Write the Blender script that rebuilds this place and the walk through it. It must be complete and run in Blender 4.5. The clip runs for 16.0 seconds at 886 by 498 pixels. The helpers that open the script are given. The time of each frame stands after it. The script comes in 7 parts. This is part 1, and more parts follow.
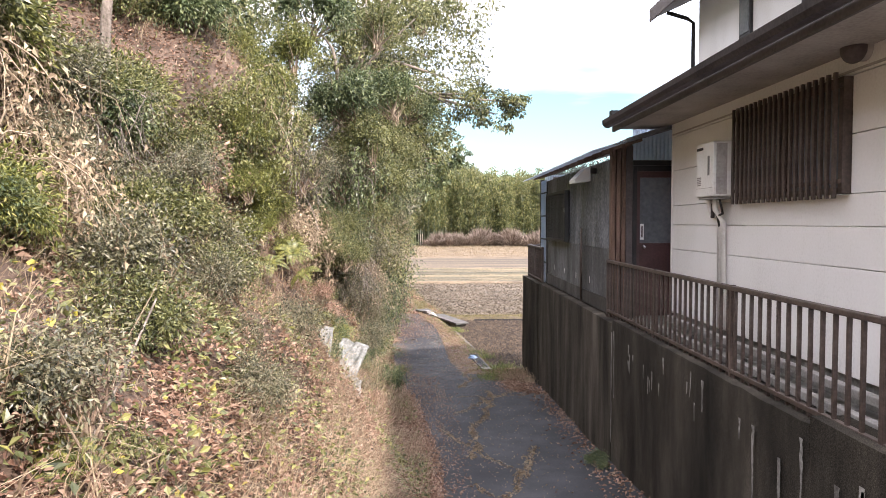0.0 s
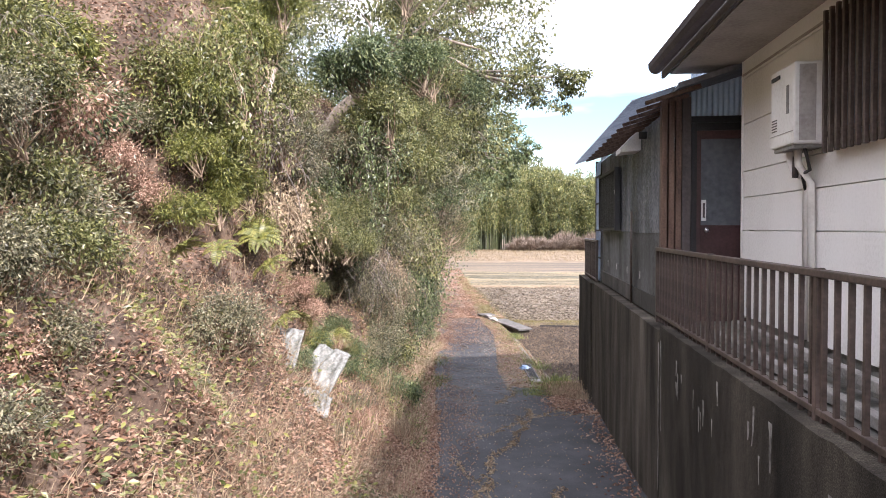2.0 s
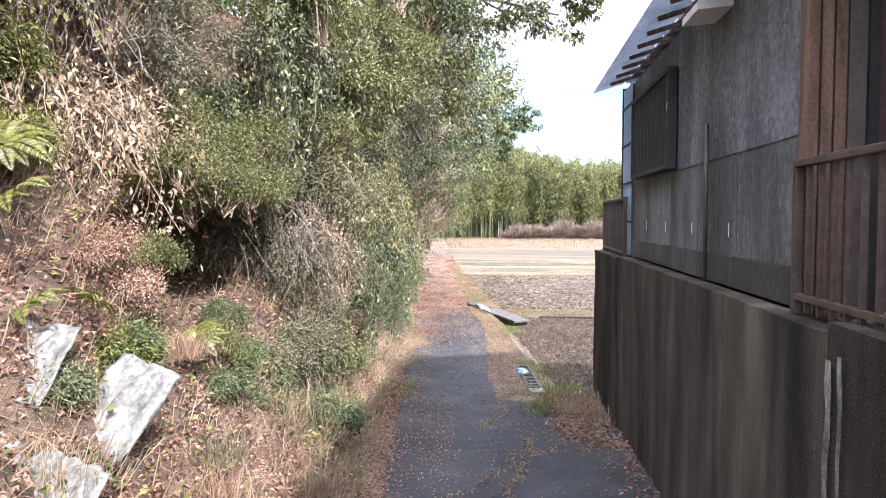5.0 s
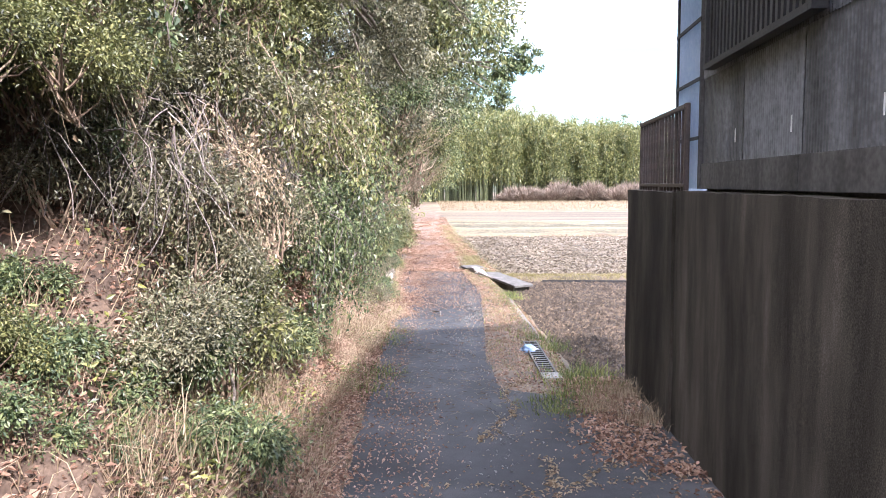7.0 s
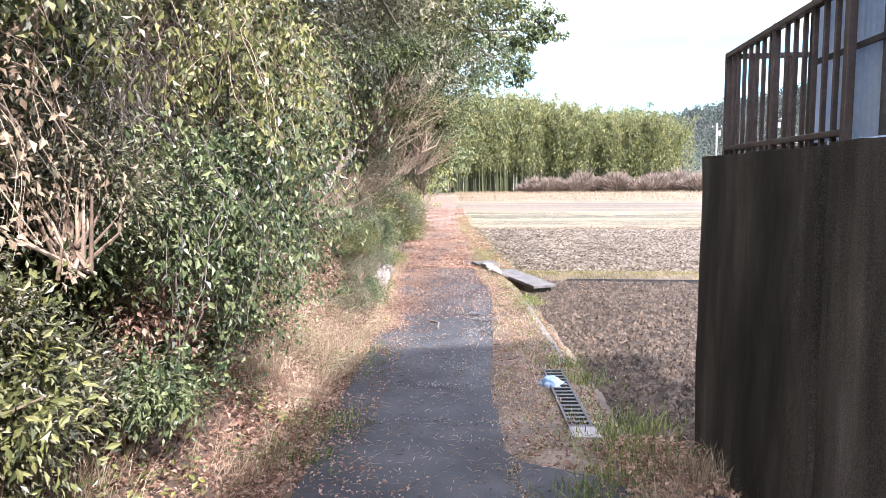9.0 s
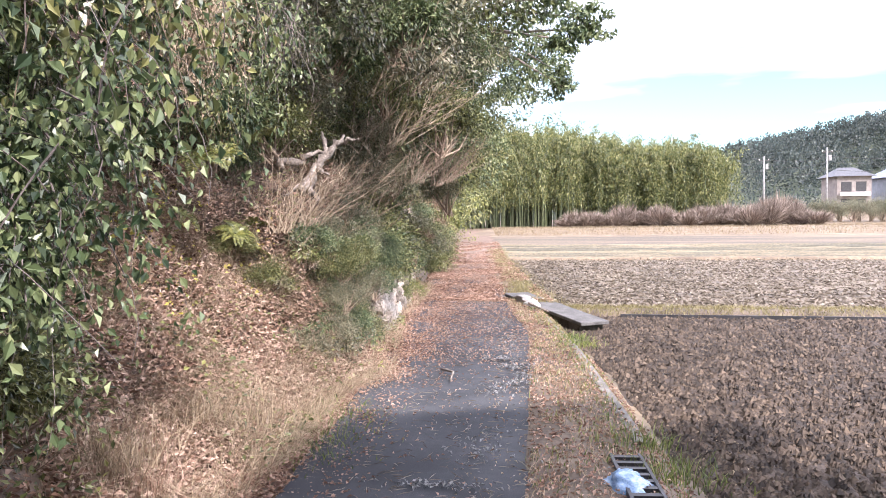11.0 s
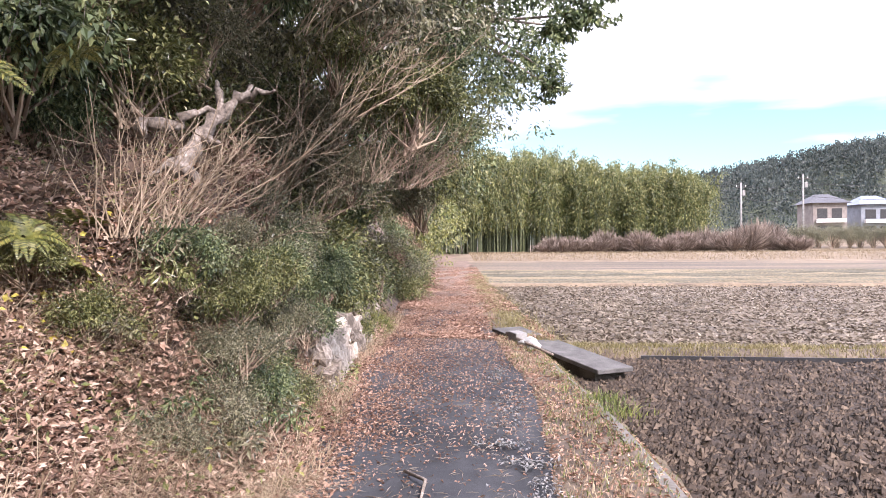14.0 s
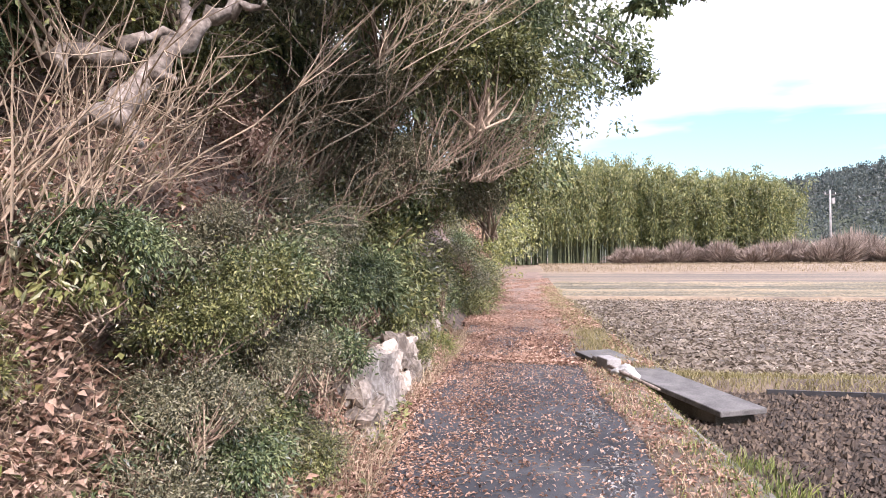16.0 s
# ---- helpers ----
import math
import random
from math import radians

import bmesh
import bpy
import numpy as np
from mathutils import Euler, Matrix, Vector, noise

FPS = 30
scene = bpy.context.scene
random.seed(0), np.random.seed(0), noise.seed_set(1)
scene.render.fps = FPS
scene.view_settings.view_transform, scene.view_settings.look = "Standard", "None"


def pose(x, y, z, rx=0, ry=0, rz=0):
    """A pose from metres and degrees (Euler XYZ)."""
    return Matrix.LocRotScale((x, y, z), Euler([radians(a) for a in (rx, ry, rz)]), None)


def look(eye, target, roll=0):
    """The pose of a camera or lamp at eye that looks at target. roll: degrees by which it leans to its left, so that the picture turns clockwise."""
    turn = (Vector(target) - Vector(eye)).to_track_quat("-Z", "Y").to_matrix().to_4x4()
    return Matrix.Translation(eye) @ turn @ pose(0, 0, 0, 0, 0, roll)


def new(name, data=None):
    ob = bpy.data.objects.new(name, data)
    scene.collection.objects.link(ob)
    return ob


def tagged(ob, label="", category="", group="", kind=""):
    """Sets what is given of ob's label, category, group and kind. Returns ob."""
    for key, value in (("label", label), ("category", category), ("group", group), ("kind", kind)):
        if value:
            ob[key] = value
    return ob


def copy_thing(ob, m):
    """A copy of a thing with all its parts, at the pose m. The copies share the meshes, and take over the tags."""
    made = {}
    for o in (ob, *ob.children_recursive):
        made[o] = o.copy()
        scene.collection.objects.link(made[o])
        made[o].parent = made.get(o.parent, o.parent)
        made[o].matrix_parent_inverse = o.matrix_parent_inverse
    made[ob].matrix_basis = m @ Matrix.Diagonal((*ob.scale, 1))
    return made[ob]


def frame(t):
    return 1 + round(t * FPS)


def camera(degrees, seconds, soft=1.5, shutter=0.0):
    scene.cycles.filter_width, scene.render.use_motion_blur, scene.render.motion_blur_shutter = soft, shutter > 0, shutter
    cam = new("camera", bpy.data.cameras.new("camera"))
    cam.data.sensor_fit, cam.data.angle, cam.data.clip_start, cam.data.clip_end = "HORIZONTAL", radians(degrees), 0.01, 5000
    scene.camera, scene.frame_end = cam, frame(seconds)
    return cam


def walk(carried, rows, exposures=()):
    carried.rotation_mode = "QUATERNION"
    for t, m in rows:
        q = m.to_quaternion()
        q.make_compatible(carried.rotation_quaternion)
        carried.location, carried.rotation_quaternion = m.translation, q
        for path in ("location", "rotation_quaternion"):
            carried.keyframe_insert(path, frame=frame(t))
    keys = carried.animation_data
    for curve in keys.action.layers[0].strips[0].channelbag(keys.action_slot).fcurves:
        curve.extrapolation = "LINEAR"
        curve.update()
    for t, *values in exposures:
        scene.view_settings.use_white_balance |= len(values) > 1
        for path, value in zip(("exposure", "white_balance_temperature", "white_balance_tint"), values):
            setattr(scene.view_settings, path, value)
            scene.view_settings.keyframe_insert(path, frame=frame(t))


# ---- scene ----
cam = camera(65.2, 16.0, soft=0.9)
PATH = [
    (0, (0.256, 0.86, 3.339), (0.295, 2.858, 3.262), -0.0),
    (0.5, (0.567, 1.264, 3.285), (0.426, 3.258, 3.223), -0.1),
    (1, (0.843, 1.706, 3.237), (0.638, 3.695, 3.177), -0.2),
    (1.5, (0.995, 2.184, 3.165), (0.763, 4.169, 3.105), -0.2),
    (2, (1.158, 2.681, 3.059), (0.945, 4.669, 2.999), -0.2),
    (2.5, (1.251, 3.232, 2.959), (1.054, 5.221, 2.89), -0.1),
    (3, (1.287, 3.795, 2.862), (1.089, 5.783, 2.782), -0.1),
    (3.5, (1.258, 4.392, 2.768), (1.058, 6.38, 2.686), -0.0),
    (3.7, (1.248, 4.636, 2.76), (1.045, 6.624, 2.679), 0.1),
    (5.8, (1.156, 7.069, 2.429), (0.953, 9.056, 2.319), -0.0),
    (6, (1.154, 7.339, 2.387), (0.961, 9.325, 2.255), -0.4),
    (6.5, (1.082, 8.016, 2.286), (0.898, 10.001, 2.123), -0.3),
    (7, (1.043, 8.61, 2.224), (0.856, 10.593, 2.037), -0.5),
    (7.5, (1.014, 9.216, 2.158), (0.841, 11.199, 1.959), -0.5),
    (8, (1.066, 9.846, 2.079), (0.892, 11.827, 1.872), -0.5),
    (8.5, (1.088, 10.46, 2.029), (0.906, 12.44, 1.819), -0.5),
    (8.7, (1.102, 10.725, 2.036), (0.897, 12.703, 1.822), -0.5),
    (10.8, (1.034, 13.57, 1.601), (0.659, 15.531, 1.491), -0.7),
    (11, (0.994, 13.762, 1.558), (0.639, 15.727, 1.46), -0.8),
    (11.5, (0.915, 14.234, 1.529), (0.637, 16.213, 1.457), -0.6),
    (12, (0.842, 14.683, 1.498), (0.574, 16.664, 1.431), -0.5),
    (12.5, (0.775, 15.151, 1.46), (0.502, 17.132, 1.414), -0.6),
    (13, (0.687, 15.64, 1.411), (0.404, 17.619, 1.382), -0.6),
    (13.5, (0.616, 16.087, 1.392), (0.332, 18.067, 1.364), -0.6),
    (14, (0.551, 16.548, 1.373), (0.265, 18.527, 1.35), -0.6),
    (14.5, (0.494, 16.995, 1.345), (0.209, 18.974, 1.327), -0.6),
    (15, (0.429, 17.439, 1.329), (0.145, 19.418, 1.322), -0.6),
    (15.5, (0.357, 17.847, 1.31), (0.03, 19.82, 1.313), -0.6),
    (16, (0.246, 18.233, 1.293), (-0.233, 20.174, 1.305), -0.6),
]
walk(cam, [(t, look(eye, target, roll)) for t, eye, target, roll in PATH],
     exposures=[(0, 1.12, 6400, 21), (3.5, 1.33, 5980, 22), (6, 1.6, 5880, 22), (7.2, 1.66, 5850, 22), (8.7, 1.62, 5850, 22), (11, 1.3, 5960, 24), (14, 1.0, 6060, 28), (16, 1.0, 6060, 28)])

# ---- world and sun ----
SUN_TO = Vector((0.69, -0.93, 1.0)).normalized()
world = bpy.data.worlds.new("sky_world")
scene.world = world
world.use_nodes = True
wn, wl = world.node_tree.nodes, world.node_tree.links
wn.clear()
w_out = wn.new("ShaderNodeOutputWorld")
w_bg = wn.new("ShaderNodeBackground")
w_sky = wn.new("ShaderNodeTexSky")
w_sky.sky_type = "NISHITA"
w_sky.sun_disc = False
w_sky.sun_elevation = math.asin(SUN_TO.z)
w_sky.sun_rotation = math.atan2(SUN_TO.x, SUN_TO.y)
w_sky.dust_density = 1.5
w_co = wn.new("ShaderNodeTexCoord")
w_map = wn.new("ShaderNodeMapping")
w_map.inputs["Scale"].default_value = (1.0, 1.0, 5.5)
w_noise = wn.new("ShaderNodeTexNoise")
w_noise.inputs["Scale"].default_value = 1.6
w_noise.inputs["Detail"].default_value = 6
w_noise.inputs["Roughness"].default_value = 0.5
w_ramp = wn.new("ShaderNodeValToRGB")
w_ramp.color_ramp.elements[0].position = 0.28
w_ramp.color_ramp.elements[1].position = 0.62
w_mix = wn.new("ShaderNodeMix")
w_mix.data_type = "RGBA"
w_mix.inputs["B"].default_value = (11.8, 12.0, 12.5, 1)
w_bg.inputs["Strength"].default_value = 0.15
wl.new(w_co.outputs["Generated"], w_map.inputs["Vector"])
wl.new(w_map.outputs["Vector"], w_noise.inputs["Vector"])
w_sep = wn.new("ShaderNodeSeparateXYZ")
wl.new(w_co.outputs["Generated"], w_sep.inputs["Vector"])
w_low = wn.new("ShaderNodeMapRange")
w_low.inputs["From Min"].default_value = 0.13
w_low.inputs["From Max"].default_value = 0.32
w_low.inputs["To Min"].default_value = -0.36
w_low.inputs["To Max"].default_value = 0.16
wl.new(w_sep.outputs["Z"], w_low.inputs["Value"])
w_add = wn.new("ShaderNodeMath")
w_add.operation = "ADD"
wl.new(w_noise.outputs["Fac"], w_add.inputs[0])
wl.new(w_low.outputs["Result"], w_add.inputs[1])
wl.new(w_add.outputs[0], w_ramp.inputs["Fac"])
w_clear = wn.new("ShaderNodeVectorMath")
w_clear.operation = "MULTIPLY"
w_clear.inputs[1].default_value = (0.78, 0.98, 0.88)
wl.new(w_ramp.outputs["Color"], w_mix.inputs["Factor"])
wl.new(w_sky.outputs["Color"], w_clear.inputs[0])
wl.new(w_clear.outputs["Vector"], w_mix.inputs["A"])
wl.new(w_mix.outputs["Result"], w_bg.inputs["Color"])
wl.new(w_bg.outputs["Background"], w_out.inputs["Surface"])

sun = new("sun", bpy.data.lights.new("sun", "SUN"))
sun.data.energy = 3.7
sun.data.angle = radians(1.5)
sun.data.color = (1.0, 0.93, 0.82)
sun.matrix_world = look(SUN_TO * 60, (0, 0, 0))


# ---- materials ----
def material(name, colors, scale=6.0, rough=0.85, bump=0.3, fine=60.0, stretch=(1, 1, 1), metal=0.0,
             per_island=0.0, per_object=0.0, thin=0.0, gloss=0.5, detail=6.0, contrast=0.3, bump_dist=0.02):
    """Two scales of noise through a ramp of colours, with fine relief."""
    m = bpy.data.materials.new(name)
    m.use_nodes = True
    nt, ln = m.node_tree.nodes, m.node_tree.links
    b = nt["Principled BSDF"]
    co = nt.new("ShaderNodeTexCoord")
    mp = nt.new("ShaderNodeMapping")
    mp.inputs["Scale"].default_value = stretch
    ln.new(co.outputs["Object"], mp.inputs["Vector"])
    n1 = nt.new("ShaderNodeTexNoise")
    n1.inputs["Scale"].default_value = scale
    n1.inputs["Detail"].default_value = detail
    n1.inputs["Roughness"].default_value = 0.62
    ln.new(mp.outputs["Vector"], n1.inputs["Vector"])
    n2 = nt.new("ShaderNodeTexNoise")
    n2.inputs["Scale"].default_value = fine
    n2.inputs["Detail"].default_value = 3
    ln.new(co.outputs["Object"], n2.inputs["Vector"])
    mixv = nt.new("ShaderNodeMath")
    mixv.operation = "MULTIPLY_ADD"
    mixv.inputs[1].default_value = 0.35
    ln.new(n2.outputs["Fac"], mixv.inputs[0])
    sc = nt.new("ShaderNodeMath")
    sc.operation = "MULTIPLY_ADD"
    sc.inputs[1].default_value = 0.65
    sc.inputs[2].default_value = 0.0
    ln.new(n1.outputs["Fac"], sc.inputs[0])
    ln.new(sc.outputs[0], mixv.inputs[2])
    last = mixv.outputs[0]
    for amount, node, socket in ((per_island, "ShaderNodeNewGeometry", "Random Per Island"), (per_object, "ShaderNodeObjectInfo", "Random")):
        if amount:
            src = nt.new(node)
            add = nt.new("ShaderNodeMath")
            add.operation = "MULTIPLY_ADD"
            add.inputs[1].default_value = amount
            ln.new(src.outputs[socket], add.inputs[0])
            shift = nt.new("ShaderNodeMath")
            shift.operation = "SUBTRACT"
            shift.inputs[1].default_value = amount / 2
            ln.new(last, shift.inputs[0])
            ln.new(shift.outputs[0], add.inputs[2])
            last = add.outputs[0]
    ramp = nt.new("ShaderNodeValToRGB")
    cr = ramp.color_ramp
    lo, hi = 0.5 - contrast / 2, 0.5 + contrast / 2
    while len(cr.elements) < len(colors):
        cr.elements.new(0.5)
    for i, c in enumerate(colors):
        cr.elements[i].position = lo + (hi - lo) * i / max(1, len(colors) - 1)
        cr.elements[i].color = (*c, 1)
    ln.new(last, ramp.inputs["Fac"])
    ln.new(ramp.outputs["Color"], b.inputs["Base Color"])
    b.inputs["Roughness"].default_value = rough
    b.inputs["Metallic"].default_value = metal
    b.inputs["Specular IOR Level"].default_value = gloss
    if bump:
        bp = nt.new("ShaderNodeBump")
        bp.inputs["Strength"].default_value = bump
        bp.inputs["Distance"].default_value = bump_dist
        ln.new(mixv.outputs[0], bp.inputs["Height"])
        ln.new(bp.outputs["Normal"], b.inputs["Normal"])
    if thin:
        tr = nt.new("ShaderNodeBsdfTranslucent")
        ln.new(ramp.outputs["Color"], tr.inputs["Color"])
        mx = nt.new("ShaderNodeMixShader")
        mx.inputs["Fac"].default_value = thin
        ln.new(b.outputs["BSDF"], mx.inputs[1])
        ln.new(tr.outputs["BSDF"], mx.inputs[2])
        ln.new(mx.outputs["Shader"], nt["Material Output"].inputs["Surface"])
    return m


def leafy(name, colors, rough=0.38, thin=0.22):
    return material(name, colors, scale=0.8, fine=9, rough=rough, bump=0, per_island=0.75, thin=thin, contrast=0.75, detail=2, gloss=0.55)


M_ASPHALT = material("asphalt", [(0.014, 0.015, 0.018), (0.032, 0.034, 0.039), (0.078, 0.08, 0.084)], scale=1.1, fine=220, rough=0.9, bump=0.35, bump_dist=0.006)
M_SOIL = material("bank_soil", [(0.035, 0.022, 0.015), (0.1, 0.066, 0.046), (0.2, 0.14, 0.1)], scale=3, fine=40, bump=0.8)
M_PLOUGH = material("ploughed_soil", [(0.015, 0.01, 0.006), (0.042, 0.028, 0.017), (0.1, 0.07, 0.045)], scale=4, fine=30, bump=0.8, bump_dist=0.05)
M_FIELD = material("dry_field", [(0.045, 0.033, 0.02), (0.1, 0.074, 0.043), (0.18, 0.132, 0.078)], scale=0.5, fine=5, bump=0.5, stretch=(0.07, 0.9, 1), bump_dist=0.05, contrast=0.22)
M_STUBBLE = material("stubble_soil", [(0.045, 0.034, 0.023), (0.115, 0.09, 0.062), (0.21, 0.168, 0.12)], scale=1.2, fine=14, bump=0.7, stretch=(0.5, 1.5, 1), bump_dist=0.05)
M_FALLOW = material("fallow_rows", [(0.03, 0.03, 0.013), (0.09, 0.074, 0.038), (0.19, 0.145, 0.082)], scale=0.6, fine=8, bump=0.6, stretch=(0.15, 1.3, 1), bump_dist=0.06, contrast=0.22)
M_STRAW = material("straw_grass", [(0.07, 0.048, 0.028), (0.14, 0.1, 0.057), (0.22, 0.165, 0.1)], scale=0.5, fine=6, bump=0.4)
M_VERGE = material("verge_earth", [(0.05, 0.036, 0.025), (0.12, 0.09, 0.063), (0.2, 0.155, 0.112)], scale=2, fine=30, bump=0.6)
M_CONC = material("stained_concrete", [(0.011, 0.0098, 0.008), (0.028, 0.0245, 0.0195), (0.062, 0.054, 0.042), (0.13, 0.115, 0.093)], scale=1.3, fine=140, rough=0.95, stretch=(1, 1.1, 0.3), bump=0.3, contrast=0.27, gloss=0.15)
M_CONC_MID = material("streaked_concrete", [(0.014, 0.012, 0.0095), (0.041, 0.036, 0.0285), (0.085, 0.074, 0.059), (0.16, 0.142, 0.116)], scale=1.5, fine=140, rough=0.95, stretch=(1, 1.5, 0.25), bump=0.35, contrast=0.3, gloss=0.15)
M_CONC_L = material("pale_concrete", [(0.16, 0.155, 0.145), (0.27, 0.26, 0.245), (0.36, 0.35, 0.33)], scale=2.5, fine=60, rough=0.9, bump=0.25)
M_STREAK = material("lime_streak", [(0.06, 0.055, 0.048), (0.17, 0.16, 0.145), (0.36, 0.35, 0.32)], scale=6, fine=50, rough=0.95)
M_SIDING = material("white_siding", [(0.7, 0.69, 0.66), (0.82, 0.81, 0.785), (0.86, 0.85, 0.83)], scale=0.9, fine=50, rough=0.7, bump=0.06, stretch=(1, 1, 0.4))
M_FOUND = material("foundation_grey", [(0.13, 0.125, 0.115), (0.2, 0.195, 0.18), (0.28, 0.27, 0.25)], scale=3, fine=60)
M_BROWN = material("brown_painted_metal", [(0.032, 0.023, 0.019), (0.066, 0.047, 0.039), (0.115, 0.084, 0.07)], scale=5, fine=50, rough=0.5, bump=0.05)
M_DARK = material("dark_metal", [(0.012, 0.012, 0.013), (0.022, 0.021, 0.022), (0.04, 0.038, 0.038)], scale=5, fine=50, rough=0.55, bump=0.05)
M_FASCIA = material("eave_paint", [(0.045, 0.038, 0.036), (0.085, 0.07, 0.066), (0.12, 0.10, 0.095)], scale=2, fine=40, rough=0.65, bump=0.08)
M_SOFFIT = material("soffit_board", [(0.30, 0.27, 0.25), (0.42, 0.39, 0.36), (0.5, 0.47, 0.44)], scale=2, fine=40, rough=0.8)
# the annex's grey sheet again, lightened to hold a bluish reflection in its colour
M_GREYSHEET_SHEEN = material("grey_sheet_painted_sheen", [(0.05, 0.053, 0.06), (0.118, 0.124, 0.136), (0.24, 0.25, 0.275)], scale=1.2, fine=25, rough=0.22, stretch=(1, 2, 0.5), bump=0.05, per_object=0.3)
M_ROOF = material("roof_metal", [(0.10, 0.11, 0.12), (0.17, 0.18, 0.20), (0.26, 0.27, 0.29)], scale=2, fine=30, rough=0.55, metal=0.2, bump=0.1)
M_TILE = material("roof_tile", [(0.03, 0.03, 0.033), (0.055, 0.055, 0.06), (0.09, 0.09, 0.095)], scale=3, fine=40, rough=0.6)
M_ANNEX = material("weathered_dark_board", [(0.02, 0.019, 0.018), (0.052, 0.049, 0.047), (0.11, 0.104, 0.1)], scale=1.4, fine=30, rough=0.72, stretch=(1, 2.2, 0.4), bump=0.15, per_object=0.12)
M_PLASTIC = material("corrugated_translucent_sheet", [(0.6, 0.68, 0.78), (0.72, 0.79, 0.87), (0.82, 0.87, 0.92)], scale=2, fine=30, rough=0.3, thin=0.8, bump=0.05)
M_GREYSHEET = material("grey_translucent_sheet", [(0.04, 0.041, 0.044), (0.1, 0.102, 0.109), (0.21, 0.215, 0.23)], scale=1.2, fine=25, rough=0.3, stretch=(1, 2, 0.5), bump=0.05, per_object=0.2)
M_WHITEBOX = material("white_enamel", [(0.66, 0.64, 0.60), (0.78, 0.77, 0.73), (0.82, 0.81, 0.78)], scale=2, fine=40, rough=0.4, bump=0.02)
M_PVC = material("white_pipe", [(0.62, 0.60, 0.56), (0.74, 0.72, 0.68), (0.8, 0.78, 0.74)], scale=4, fine=40, rough=0.5, bump=0.03)
M_MAROON = material("maroon_door_panel", [(0.045, 0.022, 0.022), (0.075, 0.036, 0.036), (0.10, 0.05, 0.05)], scale=3, fine=50, rough=0.5, bump=0.05)
M_WOOD = material("brown_timber", [(0.07, 0.04, 0.028), (0.14, 0.085, 0.06), (0.22, 0.14, 0.10)], scale=6, fine=60, rough=0.75, stretch=(3, 3, 0.4), bump=0.2)
M_GLASS = material("frosted_door_glass", [(0.09, 0.10, 0.11), (0.14, 0.15, 0.165), (0.19, 0.2, 0.215)], scale=1.5, fine=20, rough=0.18, bump=0.02)
M_CHROME = material("worn_chrome", [(0.5, 0.5, 0.5), (0.65, 0.65, 0.65), (0.75, 0.75, 0.74)], scale=5, fine=60, rough=0.25, metal=1.0, bump=0.02)
M_STICKER = material("white_sticker", [(0.7, 0.7, 0.68), (0.78, 0.78, 0.76), (0.82, 0.82, 0.8)], scale=6, fine=60, rough=0.6, bump=0)
M_STONE = material("pale_stone", [(0.10, 0.08, 0.062), (0.29, 0.245, 0.2), (0.5, 0.44, 0.37)], scale=4, fine=30, bump=0.6, per_object=0.25)
M_BARK = material("grey_bark", [(0.10, 0.08, 0.06), (0.22, 0.18, 0.145), (0.36, 0.31, 0.26)], scale=6, fine=50, stretch=(2, 2, 0.4), bump=0.7)
M_TWIG = material("dry_twig", [(0.13, 0.09, 0.065), (0.29, 0.21, 0.15), (0.5, 0.4, 0.29)], scale=4, fine=30, per_island=0.5, bump=0.1, contrast=0.6)
M_DRIFT = material("bleached_wood", [(0.05, 0.04, 0.033), (0.2, 0.165, 0.135), (0.42, 0.37, 0.32)], scale=5, fine=40, stretch=(1, 1, 1), bump=0.6)
L_OLIVE = leafy("olive_leaves", [(0.032, 0.04, 0.014), (0.135, 0.15, 0.05), (0.31, 0.305, 0.12)])
L_GREEN = leafy("deep_green_leaves", [(0.028, 0.05, 0.022), (0.115, 0.155, 0.066), (0.28, 0.315, 0.145)], rough=0.4)
L_DUSTY = leafy("dusty_green_leaves", [(0.042, 0.045, 0.026), (0.15, 0.148, 0.086), (0.34, 0.315, 0.195)])
L_BRIGHT = leafy("yellow_green_leaves", [(0.05, 0.065, 0.016), (0.185, 0.205, 0.05), (0.38, 0.37, 0.115)])
L_DRY = leafy("dry_leaves", [(0.11, 0.056, 0.036), (0.31, 0.185, 0.125), (0.54, 0.38, 0.285)], rough=0.8, thin=0.12)
L_PALEDRY = leafy("pale_dead_leaves", [(0.16, 0.095, 0.065), (0.4, 0.275, 0.2), (0.64, 0.5, 0.39)], rough=0.8, thin=0.12)
L_STRAW = leafy("dry_grass_blades", [(0.17, 0.12, 0.075), (0.35, 0.265, 0.17), (0.54, 0.44, 0.3)], rough=0.8, thin=0.15)
L_GRASS = leafy("green_grass_blades", [(0.06, 0.09, 0.02), (0.15, 0.19, 0.045), (0.3, 0.32, 0.09)], rough=0.6)
L_BAMBOO = leafy("bamboo_leaves", [(0.045, 0.06, 0.018), (0.13, 0.148, 0.045), (0.3, 0.29, 0.105)])
L_FERN = leafy("fern_fronds", [(0.06, 0.075, 0.018), (0.15, 0.165, 0.04), (0.29, 0.27, 0.075)])
L_YELLOW = leafy("yellow_leaves", [(0.3, 0.27, 0.03), (0.5, 0.43, 0.06), (0.62, 0.55, 0.12)])
# dark woods, with a bluish cast of distance haze put into the colour
L_FOREST = leafy("haze_blued_forest_leaves", [(0.03, 0.043, 0.041), (0.056, 0.072, 0.064), (0.1, 0.11, 0.088)])
L_PALEGRASS = leafy("pale_bund_grass", [(0.12, 0.11, 0.04), (0.24, 0.205, 0.085), (0.34, 0.29, 0.15)], rough=0.7)
M_CLOD = material("soil_clod", [(0.016, 0.011, 0.007), (0.052, 0.036, 0.023), (0.15, 0.11, 0.074)], scale=4, fine=30, per_island=0.5, contrast=0.6, bump=0.3)
L_STUBBLE = leafy("stubble_straw", [(0.07, 0.055, 0.04), (0.19, 0.155, 0.115), (0.38, 0.33, 0.26)], rough=0.8, thin=0.1)
